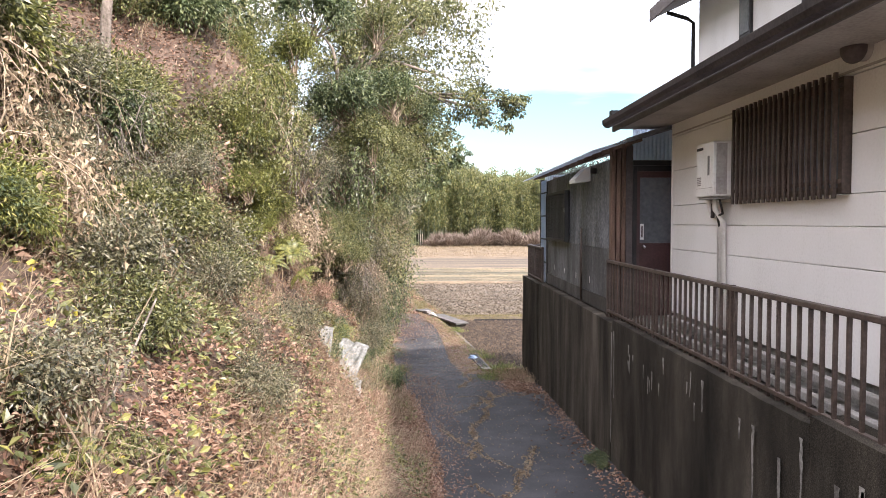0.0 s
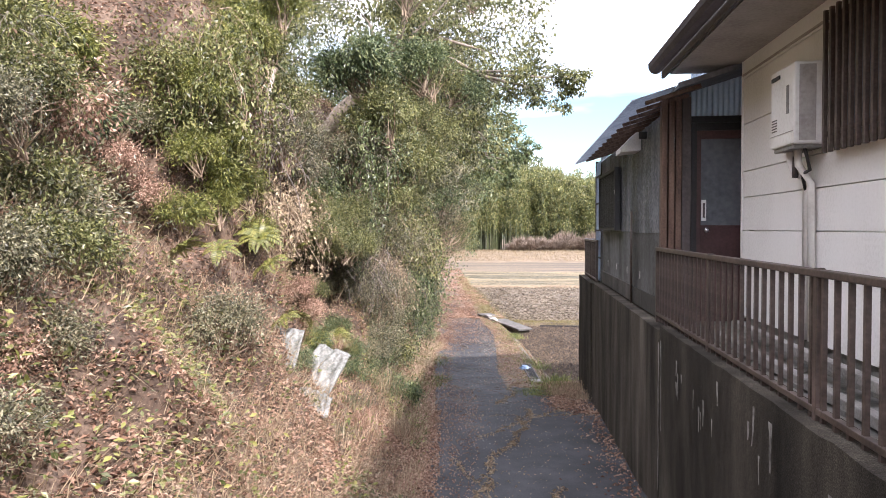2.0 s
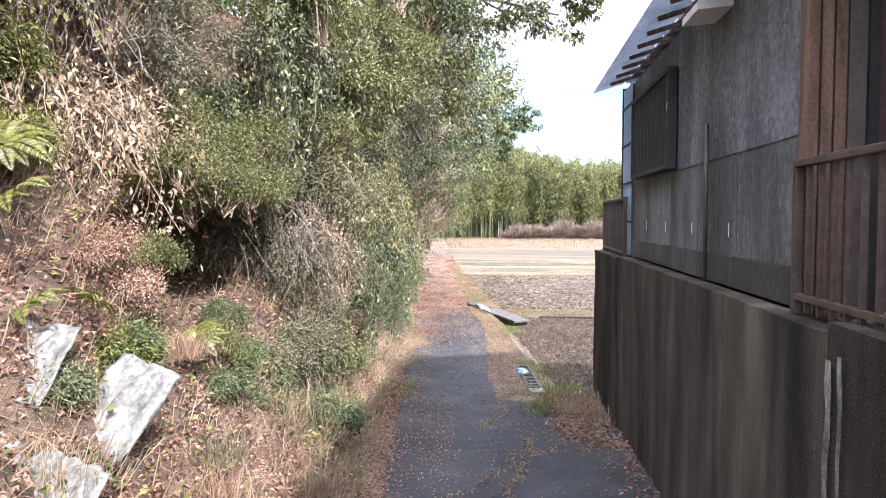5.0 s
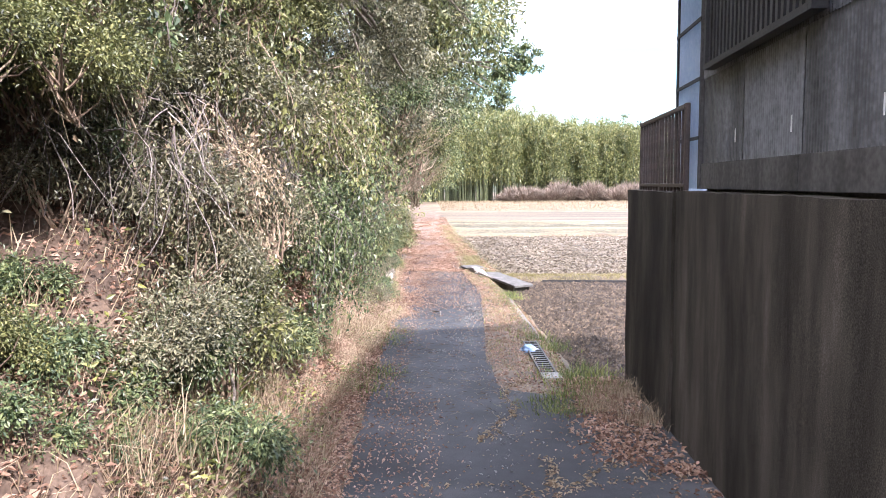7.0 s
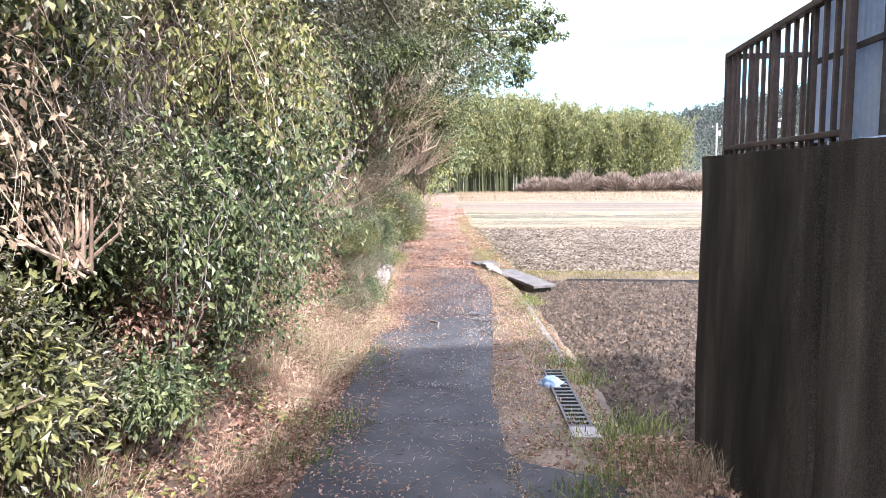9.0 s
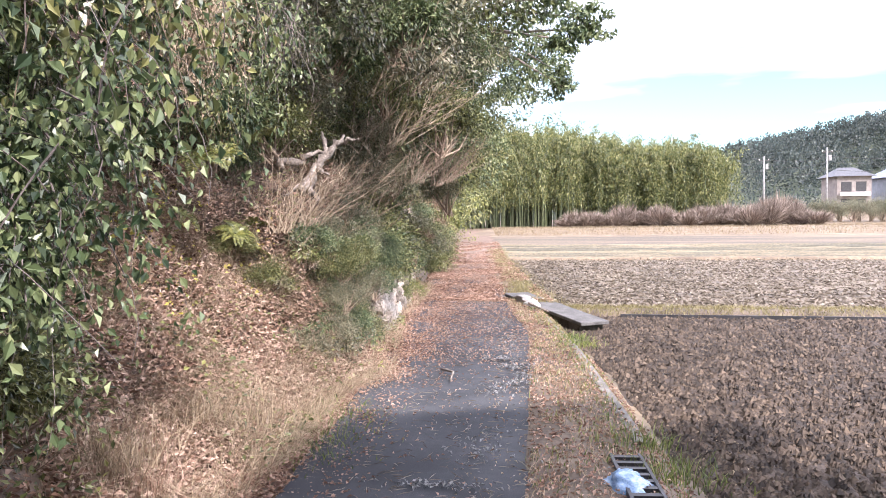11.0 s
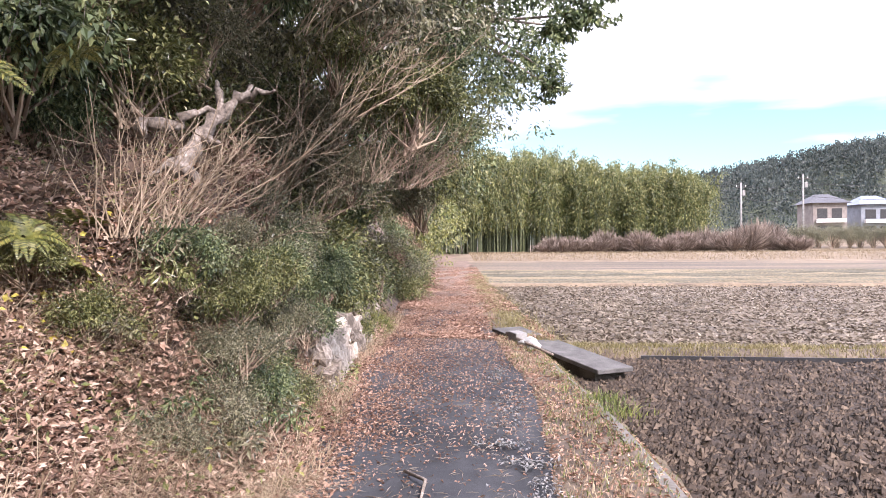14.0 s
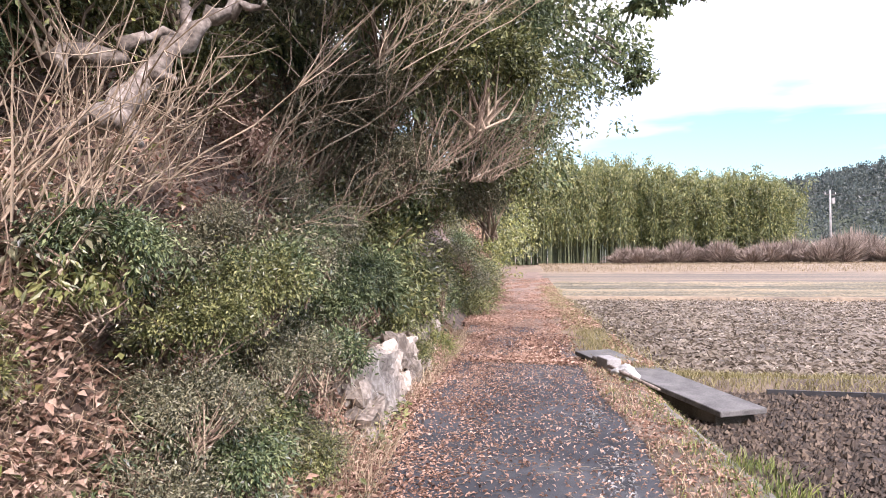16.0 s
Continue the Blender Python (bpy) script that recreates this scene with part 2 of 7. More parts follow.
M_DARKSLAB = material("weathered_slab", [(0.05, 0.047, 0.043), (0.10, 0.095, 0.088), (0.16, 0.152, 0.14)], scale=4, fine=50, bump=0.3)
M_LEAFPATH = material("leafy_earth", [(0.06, 0.038, 0.026), (0.14, 0.09, 0.06), (0.24, 0.16, 0.11)], scale=1.5, fine=22, bump=0.6)
L_STRAWFAR = leafy("far_dry_grass", [(0.10, 0.075, 0.042), (0.20, 0.15, 0.085), (0.32, 0.25, 0.155)], rough=0.8, thin=0.1)
M_EAVESHEET = material("grey_eave_sheet", [(0.24, 0.265, 0.3), (0.36, 0.39, 0.43), (0.48, 0.51, 0.55)], scale=2, fine=30, rough=0.4, thin=0.75, bump=0.05)
# distance haze mixed into the leaf colour, paler than the woods themselves
L_HAZE = leafy("haze_tinted_leaves", [(0.09, 0.10, 0.06), (0.16, 0.17, 0.09), (0.24, 0.24, 0.14)])
L_BRUSH = leafy("bare_brush", [(0.12, 0.09, 0.07), (0.25, 0.195, 0.155), (0.4, 0.32, 0.26)], rough=0.9, thin=0.05)


# ---- mesh helpers ----
def part(name, bm, mat, parent=None, label=""):
    me = bpy.data.meshes.new(name)
    bm.to_mesh(me)
    bm.free()
    me.materials.append(mat)
    ob = new(name, me)
    if parent:
        ob.parent = parent
    if label:
        ob["label"] = label
    return ob


def from_arrays(name, verts, faces, mat, parent=None, label="", smooth=False):
    me = bpy.data.meshes.new(name)
    verts = np.asarray(verts, dtype=np.float32).reshape(-1, 3)
    faces = np.asarray(faces, dtype=np.int32)
    k = faces.shape[1]
    me.vertices.add(len(verts))
    me.vertices.foreach_set("co", verts.ravel())
    me.loops.add(faces.size)
    me.loops.foreach_set("vertex_index", faces.ravel())
    me.polygons.add(len(faces))
    me.polygons.foreach_set("loop_start", np.arange(0, faces.size, k, dtype=np.int32))
    me.polygons.foreach_set("use_smooth", np.full(len(faces), smooth))
    me.update(calc_edges=True)
    me.materials.append(mat)
    ob = new(name, me)
    if parent:
        ob.parent = parent
    if label:
        ob["label"] = label
    return ob


def box(bm, x0, x1, y0, y1, z0, z1, bevel=0.0):
    r = bmesh.ops.create_cube(bm, size=1.0)
    for v in r["verts"]:
        v.co = ((x0 + x1) / 2 + v.co.x * (x1 - x0), (y0 + y1) / 2 + v.co.y * (y1 - y0), (z0 + z1) / 2 + v.co.z * (z1 - z0))
    if bevel:
        edges = list({e for v in r["verts"] for e in v.link_edges})
        bmesh.ops.bevel(bm, geom=edges, offset=bevel, segments=2, affect="EDGES", profile=0.5)
    return bm


def boxed(name, x0, x1, y0, y1, z0, z1, mat, parent=None, label="", bevel=0.0):
    return part(name, box(bmesh.new(), x0, x1, y0, y1, z0, z1, bevel), mat, parent, label)


def tube(bm, points, radii, seg=8):
    """A tapered tube along points."""
    rings = []
    pts = [Vector(p) for p in points]
    for i, p in enumerate(pts):
        d = (pts[min(i + 1, len(pts) - 1)] - pts[max(i - 1, 0)]).normalized()
        side = d.cross(Vector((0.13, 0.31, 0.94)))
        if side.length < 1e-3:
            side = d.cross(Vector((1, 0, 0)))
        side.normalize()
        up = side.cross(d)
        r = radii[i] if hasattr(radii, "__len__") else radii
        rings.append([bm.verts.new(p + (side * math.cos(a) + up * math.sin(a)) * r) for a in (2 * math.pi * k / seg for k in range(seg))])
    for a, b in zip(rings, rings[1:]):
        for k in range(seg):
            bm.faces.new((a[k], a[(k + 1) % seg], b[(k + 1) % seg], b[k]))
    bm.faces.new(rings[0][::-1])
    bm.faces.new(rings[-1])
    return bm


def tubed(name, points, radii, mat, parent=None, label="", seg=8):
    ob = part(name, tube(bmesh.new(), points, radii, seg), mat, parent, label)
    for p in ob.data.polygons:
        p.use_smooth = True
    return ob


def empty(name, at=(0, 0, 0)):
    ob = new(name)
    ob.location = at
    return ob


def adopt(thing, parts):
    """Parts are modelled in world places; parent them without moving them."""
    for p in parts:
        p.parent = thing
        p.matrix_parent_inverse = Matrix.Translation(thing.location).inverted()


rng = np.random.default_rng(7)


def unit(v):
    return v / np.maximum(np.linalg.norm(v, axis=-1, keepdims=True), 1e-6)


def leaves_mesh(pos, axis, normal, length, width, bend=0.25):
    """Rhombic leaves with a bent midrib, four corners each."""
    axis = unit(axis)
    side = unit(np.cross(axis, normal))
    nrm = np.cross(side, axis)
    L = length[:, None]
    W = width[:, None]
    v = np.stack([pos, pos + axis * L * 0.45 + side * W * 0.5 + nrm * L * bend * 0.3, pos + axis * L - nrm * L * bend * 0.3,
                  pos + axis * L * 0.45 - side * W * 0.5 + nrm * L * bend * 0.3], axis=1).reshape(-1, 3)
    n = len(pos)
    i = np.arange(n) * 4
    f = np.concatenate([np.stack([i, i + 1, i + 2], 1), np.stack([i, i + 2, i + 3], 1)])
    return v, f


def blades_mesh(pos, lean, height, width):
    """Thin bent grass blades, three corners plus a knee."""
    n = len(pos)
    ang = rng.uniform(0, 2 * np.pi, n)
    side = np.stack([np.cos(ang), np.sin(ang), np.zeros(n)], 1)
    up = np.array([0, 0, 1.0])
    h = height[:, None]
    w = width[:, None]
    mid = pos + up * h * 0.55 + lean * h * 0.3
    tip = pos + up * h * 0.85 + lean * h * 0.9
    v = np.stack([pos - side * w / 2, pos + side * w / 2, mid + side * w / 3, mid - side * w / 3, tip], 1).reshape(-1, 3)
    i = np.arange(n) * 5
    f = np.concatenate([np.stack([i, i + 1, i + 2], 1), np.stack([i, i + 2, i + 3], 1), np.stack([i + 3, i + 2, i + 4], 1)])
    return v, f


# ---- the lie of the land ----
ROAD_Z = ([-12, 0, 4.4, 7, 9.8, 12.4, 14, 16.5, 22, 27, 45, 110, 400], [2.6, 1.75, 1.12, 0.66, 0.43, 0.28, 0.17, 0.0, -0.05, -0.12, -0.3, -0.45, -0.5])
LEFT = ([-12, 7.4, 10, 13, 14.8, 16.3, 19, 21, 25.7, 28, 43, 110, 400], [0.2, 0.22, 0.22, 0.08, -0.17, -0.38, -0.66, -0.85, -1.55, -1.85, -4.2, -14, -60])
RIGHT = ([-12, 15.2, 15.8, 17.7, 20, 23.4, 24.9, 28, 43, 110, 400], [2.4, 2.4, 0.95, 0.79, 0.69, 0.5, 0.2, -0.28, -2.4, -11, -50])
CURB = ([-12, 16.2, 19, 22, 24.5, 28, 43, 110, 400], [2.45, 1.66, 1.38, 1.03, 0.62, 0.1, -2.0, -10, -48])
FIELD_Z = -0.42
WALL_X, WALL_END = 2.4, 16.5


def road_z(y):
    return np.interp(y, *ROAD_Z)


def left_x(y):
    return np.interp(y, *LEFT)


def right_x(y):
    return np.interp(y, *RIGHT)


def curb_x(y):
    return np.interp(y, *CURB)


def fbm(x, y, z=0.0):
    return noise.fractal(Vector((x, y, z)), 0.9, 2.1, 4)


def bank_rise(s, y):
    """Height of the bank above the road's edge, s metres in from its foot."""
    steep = np.interp(y, [-12, 5, 8.6, 10, 13, 15, 17.6, 19.7, 20.3, 21.5, 28, 40, 110], [1.3, 1.4, 1.5, 2.5, 2.5, 2.2, 1.35, 1.3, 2.6, 2.5, 2.4, 1.7, 1.2])
    s = np.maximum(s, 0)
    low = 1.05 * np.minimum(s, 0.45)
    mid = steep * np.clip(s - 0.45, 0, 2.2)
    high = 0.75 * np.maximum(s - 2.65, 0)
    return low + mid + np.minimum(high, 9)


def foot_x(y):
    return left_x(y) - np.interp(y, [-12, 8, 14, 19.6, 20.3, 22, 24, 28], [0.15, 0.2, 0.55, 0.45, 0.2, 0.3, 0.4, 0.3])


def bank_point(s, y):
    return np.array([foot_x(y) - s, y, road_z(y) + bank_rise(s, y)])


# ---- ground, road, fields ----
def grid_mesh(name, xs, ys, fn, mat, parent=None, label="", smooth=True):
    nx, ny = len(xs), len(ys)
    verts = [fn(x, y) for y in ys for x in xs]
    a = (np.arange(ny - 1)[:, None] * nx + np.arange(nx - 1)[None, :]).ravel()
    faces = np.stack([a, a + 1, a + nx + 1, a + nx], 1)
    return from_arrays(name, verts, faces, mat, parent, label, smooth)


def ground_fn(x, y):
    z = float(road_z(y)) - 0.03
    c = float(curb_x(y))
    if y > 16:
        k = min(max((x - c - 0.05) / 0.45, 0), 1)
        z = z * (1 - k) + (FIELD_Z - 0.03) * k
    return (x, y, z)


gx = np.concatenate([np.linspace(-900, -40, 8), np.linspace(-30, -4, 8), np.arange(-3, 4, 0.2), np.linspace(5, 60, 14), np.linspace(100, 1200, 8)])
gy = np.concatenate([np.linspace(-80, -14, 5), np.arange(-12, 32, 0.5), np.linspace(33, 130, 40), np.linspace(160, 1800, 12)])
tagged(grid_mesh("ground", gx, gy, ground_fn, M_FIELD), "pale dry winter farmland reaching the far hills", "ground", kind="structure")

ry = np.concatenate([np.arange(-12, 32, 0.25)])
ru = np.linspace(0, 1, 13)


def road_fn(u, y):
    wob = 0.05 * fbm(y * 1.7, u * 2)
    a = left_x(y) - 0.12 + (wob if u < 0.1 else 0)
    b = right_x(y) + (wob if u > 0.9 else 0)
    if y < 15.3:
        b = WALL_X - 0.003
    x = a + (b - a) * u
    z = road_z(y) + 0.012 * fbm(x * 1.5, y * 1.5) - 0.05 * (u - 0.45) * (1 if y > 17 else 0) + 0.006
    return (x, y, z)


tagged(grid_mesh("road", ru, ry, road_fn, M_ASPHALT), "narrow worn dark asphalt lane with cracks and grit", "road", kind="structure")


def plough_fn(x, y):
    n = fbm(x * 5.5, y * 5.5) * 0.035 + fbm(x * 19, y * 19, 3) * 0.045
    edge = min(1, max(0, (x - float(curb_x(y)) - 0.35) / 0.4))
    return (x + 0.03 * fbm(y * 5, x * 5), y, FIELD_Z + (n + 0.02) * edge + 0.0)


def field_strip(name, y0, y1, x1, fn, mat, label, dx, dy):
    ys = np.arange(y0, y1 + 1e-6, dy)
    nx = int((x1 - 1) / dx)
    verts, faces = [], []
    for y in ys:
        xa = float(curb_x(y)) + 0.3
        for i in range(nx + 1):
            t = i / nx
            verts.append(fn(xa + (x1 - xa) * (0.35 * t + 0.65 * t * t), y))
    a = (np.arange(len(ys) - 1)[:, None] * (nx + 1) + np.arange(nx)[None, :]).ravel()
    faces = np.stack([a, a + 1, a + nx + 2, a + nx + 1], 1)
    return tagged(from_arrays(name, verts, faces, mat, smooth=True), label, "field", kind="structure")


field_strip("field_ploughed", 16.6, 27.1, 26, plough_fn, M_PLOUGH, "dark brown freshly tilled field of crumbly clods", 0.075, 0.06)


def stubble_fn(x, y):
    return (x, y, FIELD_Z + 0.035 * fbm(x * 2, y * 3) + 0.02 * math.sin(y * 7) + 0.02)


field_strip("field_stubble", 27.8, 43, 40, stubble_fn, M_STUBBLE, "pale tilled stubble field with straw remains", 0.25, 0.2)


def verge_fn(u, y):
    a, b = float(right_x(y)) - 0.05, float(curb_x(y)) + 0.42
    x = a + (b - a) * u
    c = float(curb_x(y))
    k = min(max((x - c - 0.05) / 0.4, 0), 1)
    z = float(road_z(y)) * (1 - k) + FIELD_Z * k + 0.03 * fbm(x * 3, y * 3) - 0.02 + 0.02
    return (x, y, z if u > 0.04 else float(road_z(y)) - 0.02)


tagged(grid_mesh("verge", np.linspace(0, 1, 14), np.arange(15.3, 27.2, 0.15), verge_fn, M_VERGE), "grassy earth verge between lane and field", "verge", kind="structure")


def bund_fn(x, y):
    t = (y - 27.0) / 0.9
    return (x, y + 0.08 * fbm(x * 0.8, 3), FIELD_Z - 0.03 + 0.17 * max(0.0, math.sin(math.pi * t)) ** 0.6 + 0.03 * fbm(x * 3, y * 3))


tagged(grid_mesh("field_bund", np.arange(0.6, 40, 0.3), np.linspace(27.0, 27.9, 9), bund_fn, M_VERGE), "low grassy bund between two fields", "bund", kind="structure")


def dirt_fn(u, y):
    x = float(left_x(y)) - 0.4 + (float(curb_x(y)) + 0.1 + 0.5 * fbm(y * 0.6, 2.2) - float(left_x(y)) + 0.4) * u
    return (x, y, float(road_z(y)) - 0.012 + 0.03 * fbm(x * 2, y * 2) * min(1, max(0, (y - 31.8) / 2)))


tagged(grid_mesh("dirt_path", np.linspace(0, 1, 12), np.arange(30.0, 100, 0.5), dirt_fn, M_LEAFPATH), "leaf-strewn dirt path along the wood's edge", "path", kind="structure")


def fallow_fn(x, y):
    return (x, y, FIELD_Z - 0.05 + 0.05 * math.sin(y * 4.2 + 0.4 * fbm(x * 0.3, y * 0.3)) + 0.06 * fbm(x * 0.8, y * 1.5) + 0.05)


field_strip("field_fallow", 43.6, 58, 60, fallow_fn, M_FALLOW, "brown-green fallow field in long rows", 0.5, 0.25)


def fallow_bund_fn(x, y):
    t = (y - 42.6) / 1.2
    return (x, y, FIELD_Z - 0.05 + 0.2 * max(0.0, math.sin(math.pi * t)) + 0.03 * fbm(x, y * 3))


tagged(grid_mesh("field_bund", np.arange(-2.2, 60, 0.6), np.linspace(42.6, 43.8, 7), fallow_bund_fn, M_STRAW), "low bund of dry grass between two fields", "bund", kind="structure")


# ---- hillside ----
# hollows washed out of the bank: along the lane, height, half width, half height, depth
HOLLOWS = ((11.5, 2.15, 0.65, 0.42, 1.4), (20.5, 2.1, 0.5, 0.32, 0.8), (19.0, 2.35, 0.75, 0.5, 0.6), (8.3, 3.2, 0.45, 0.3, 0.7), (14.4, 3.2, 0.5, 0.4, 0.7))


def bank_fn(s, y):
    y = float(y)
    p = bank_point(s, y)
    k = min(1, s / 0.8)
    b = fbm(y * 0.55, p[2] * 0.7, 1.3) * 0.42 + fbm(y * 1.9, p[2] * 1.9, 7) * 0.13 + fbm(y * 6, p[2] * 6, 5) * 0.035
    dent = sum(d * math.exp(-((y - hy) / wy) ** 2 - ((p[2] - hz) / wz) ** 2) for hy, hz, wy, wz, d in HOLLOWS)
    return (p[0] + b * k * 0.8 - dent, y, p[2] + b * 0.35 * k)


bs = np.concatenate([np.linspace(-0.35, 0.5, 7), np.arange(0.62, 5.2, 0.1), np.linspace(5.6, 22, 18), np.linspace(26, 160, 8)])
by = np.concatenate([np.linspace(-14, 4, 14), np.arange(4.3, 30, 0.14), np.arange(30.5, 60, 0.7), np.linspace(62, 240, 30)])


def bank_low(s, y):
    if s < 0:
        return (float(foot_x(y)) - s, float(y), float(road_z(y)) - 0.02)
    return bank_fn(s, y)


tagged(grid_mesh("hillside", bs[::-1], by, bank_low, M_SOIL), "steep earth bank strewn with dead leaves", "hillside", kind="structure")

# ---- retaining wall and yard ----
wall = empty("retaining_wall", (WALL_X + 0.11, 4, 0))


def slab(name, y0, y1, x0, x1, z0, z1, mat, n=40, rag=0.012):
    """An upright concrete panel with an uneven face and crest."""
    bm = bmesh.new()
    ys = np.linspace(y0, y1, n)
    zs = np.linspace(0, 1, 12)
    front = [[bm.verts.new((x0 + rag * fbm(y * 2, t * 3), y, z0 + (z1 - z0) * t + (rag * fbm(y * 5, 9.1) if t == 1 else 0))) for t in zs] for y in ys]
    back = [[bm.verts.new((x1, y, z0)), bm.verts.new((x1, y, z1 + rag * fbm(y * 5, 9.1)))] for y in ys]
    for i in range(n - 1):
        for k in range(11):
            bm.faces.new((front[i][k], front[i][k + 1], front[i + 1][k + 1], front[i + 1][k]))
        bm.faces.new((front[i][-1], back[i][1], back[i + 1][1], front[i + 1][-1]))
        bm.faces.new((back[i][0], back[i + 1][0], back[i + 1][1], back[i][1]))
    for i, flip in ((0, 1), (n - 1, -1)):
        ring = front[i] + [back[i][1], back[i][0]]
        bm.faces.new(ring[::-1] if flip > 0 else ring)
    bmesh.ops.recalc_face_normals(bm, faces=bm.faces)
    return part(name, bm, mat)


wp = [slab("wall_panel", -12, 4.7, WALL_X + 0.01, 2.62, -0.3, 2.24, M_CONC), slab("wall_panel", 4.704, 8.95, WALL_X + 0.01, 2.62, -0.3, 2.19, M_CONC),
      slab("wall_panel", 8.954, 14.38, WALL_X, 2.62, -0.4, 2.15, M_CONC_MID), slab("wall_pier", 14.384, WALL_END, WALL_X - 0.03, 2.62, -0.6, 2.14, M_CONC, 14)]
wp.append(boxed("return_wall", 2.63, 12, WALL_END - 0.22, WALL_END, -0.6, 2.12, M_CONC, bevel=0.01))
adopt(wall, wp)
tagged(wall, "tall dark mould-stained concrete retaining wall", "wall", kind="structure")
tagged(boxed("yard", 2.625, 12, -12, WALL_END - 0.225, -0.4, 2.12, M_FOUND), "grey concrete yard slab behind the retaining wall", "pavement", kind="structure")


# ---- fence along the wall ----
def bar_fence(name, ys, x, z0, z1, label, pitch=0.125):
    th = empty(name, (x, ys[0], z0))
    ps = []
    ps.append(boxed("top_rail", x - 0.025, x + 0.025, ys[-1], ys[0], z1 - 0.035, z1, M_BROWN, bevel=0.006))
    ps.append(boxed("bottom_rail", x - 0.018, x + 0.018, ys[-1], ys[0], z0 + 0.05, z0 + 0.08, M_BROWN, bevel=0.004))
    for y in ys:
        ps.append(boxed("post", x - 0.02, x + 0.02, y - 0.02, y + 0.02, z0 - 0.02, z1 + 0.006, M_BROWN, bevel=0.005))
    me = None
    y = ys[0] - pitch
    while y > ys[-1] + 0.05:
        if min(abs(y - p) for p in ys) > 0.05:
            if me is None:
                b = boxed("baluster", -0.0105, 0.0105, -0.0105, 0.0105, z0 - 0.0, z1 - 0.036, M_BROWN)
                me = b.data
            else:
                b = new("baluster", me)
            b.location = (x, y, 0)
            ps.append(b)
        y -= pitch
    adopt_moved(th, ps)
    return tagged(th, label, "fence")


def adopt_moved(thing, parts):
    for p in parts:
        p.parent = thing
        p.matrix_parent_inverse = Matrix.Translation(thing.location).inverted()


bar_fence("metal_fence", [9.5, 7.68, 5.93, 4.2, 2.45, 0.7, -1.05], 2.5, 2.17, 2.87, "brown painted metal bar fence on the retaining wall")
rail = bar_fence("corner_railing", [16.3, 15.35, 14.42], 2.48, 2.13, 2.85, "short brown metal railing at the wall's end")
side = bar_fence("corner_railing", [0.0, -0.75, -1.5], 0.0, 2.13, 2.85, "short brown metal railing at the wall's end")
side.matrix_basis = Matrix.Translation((2.53, 16.33, 2.13)) @ Matrix.Rotation(radians(90), 4, "Z")


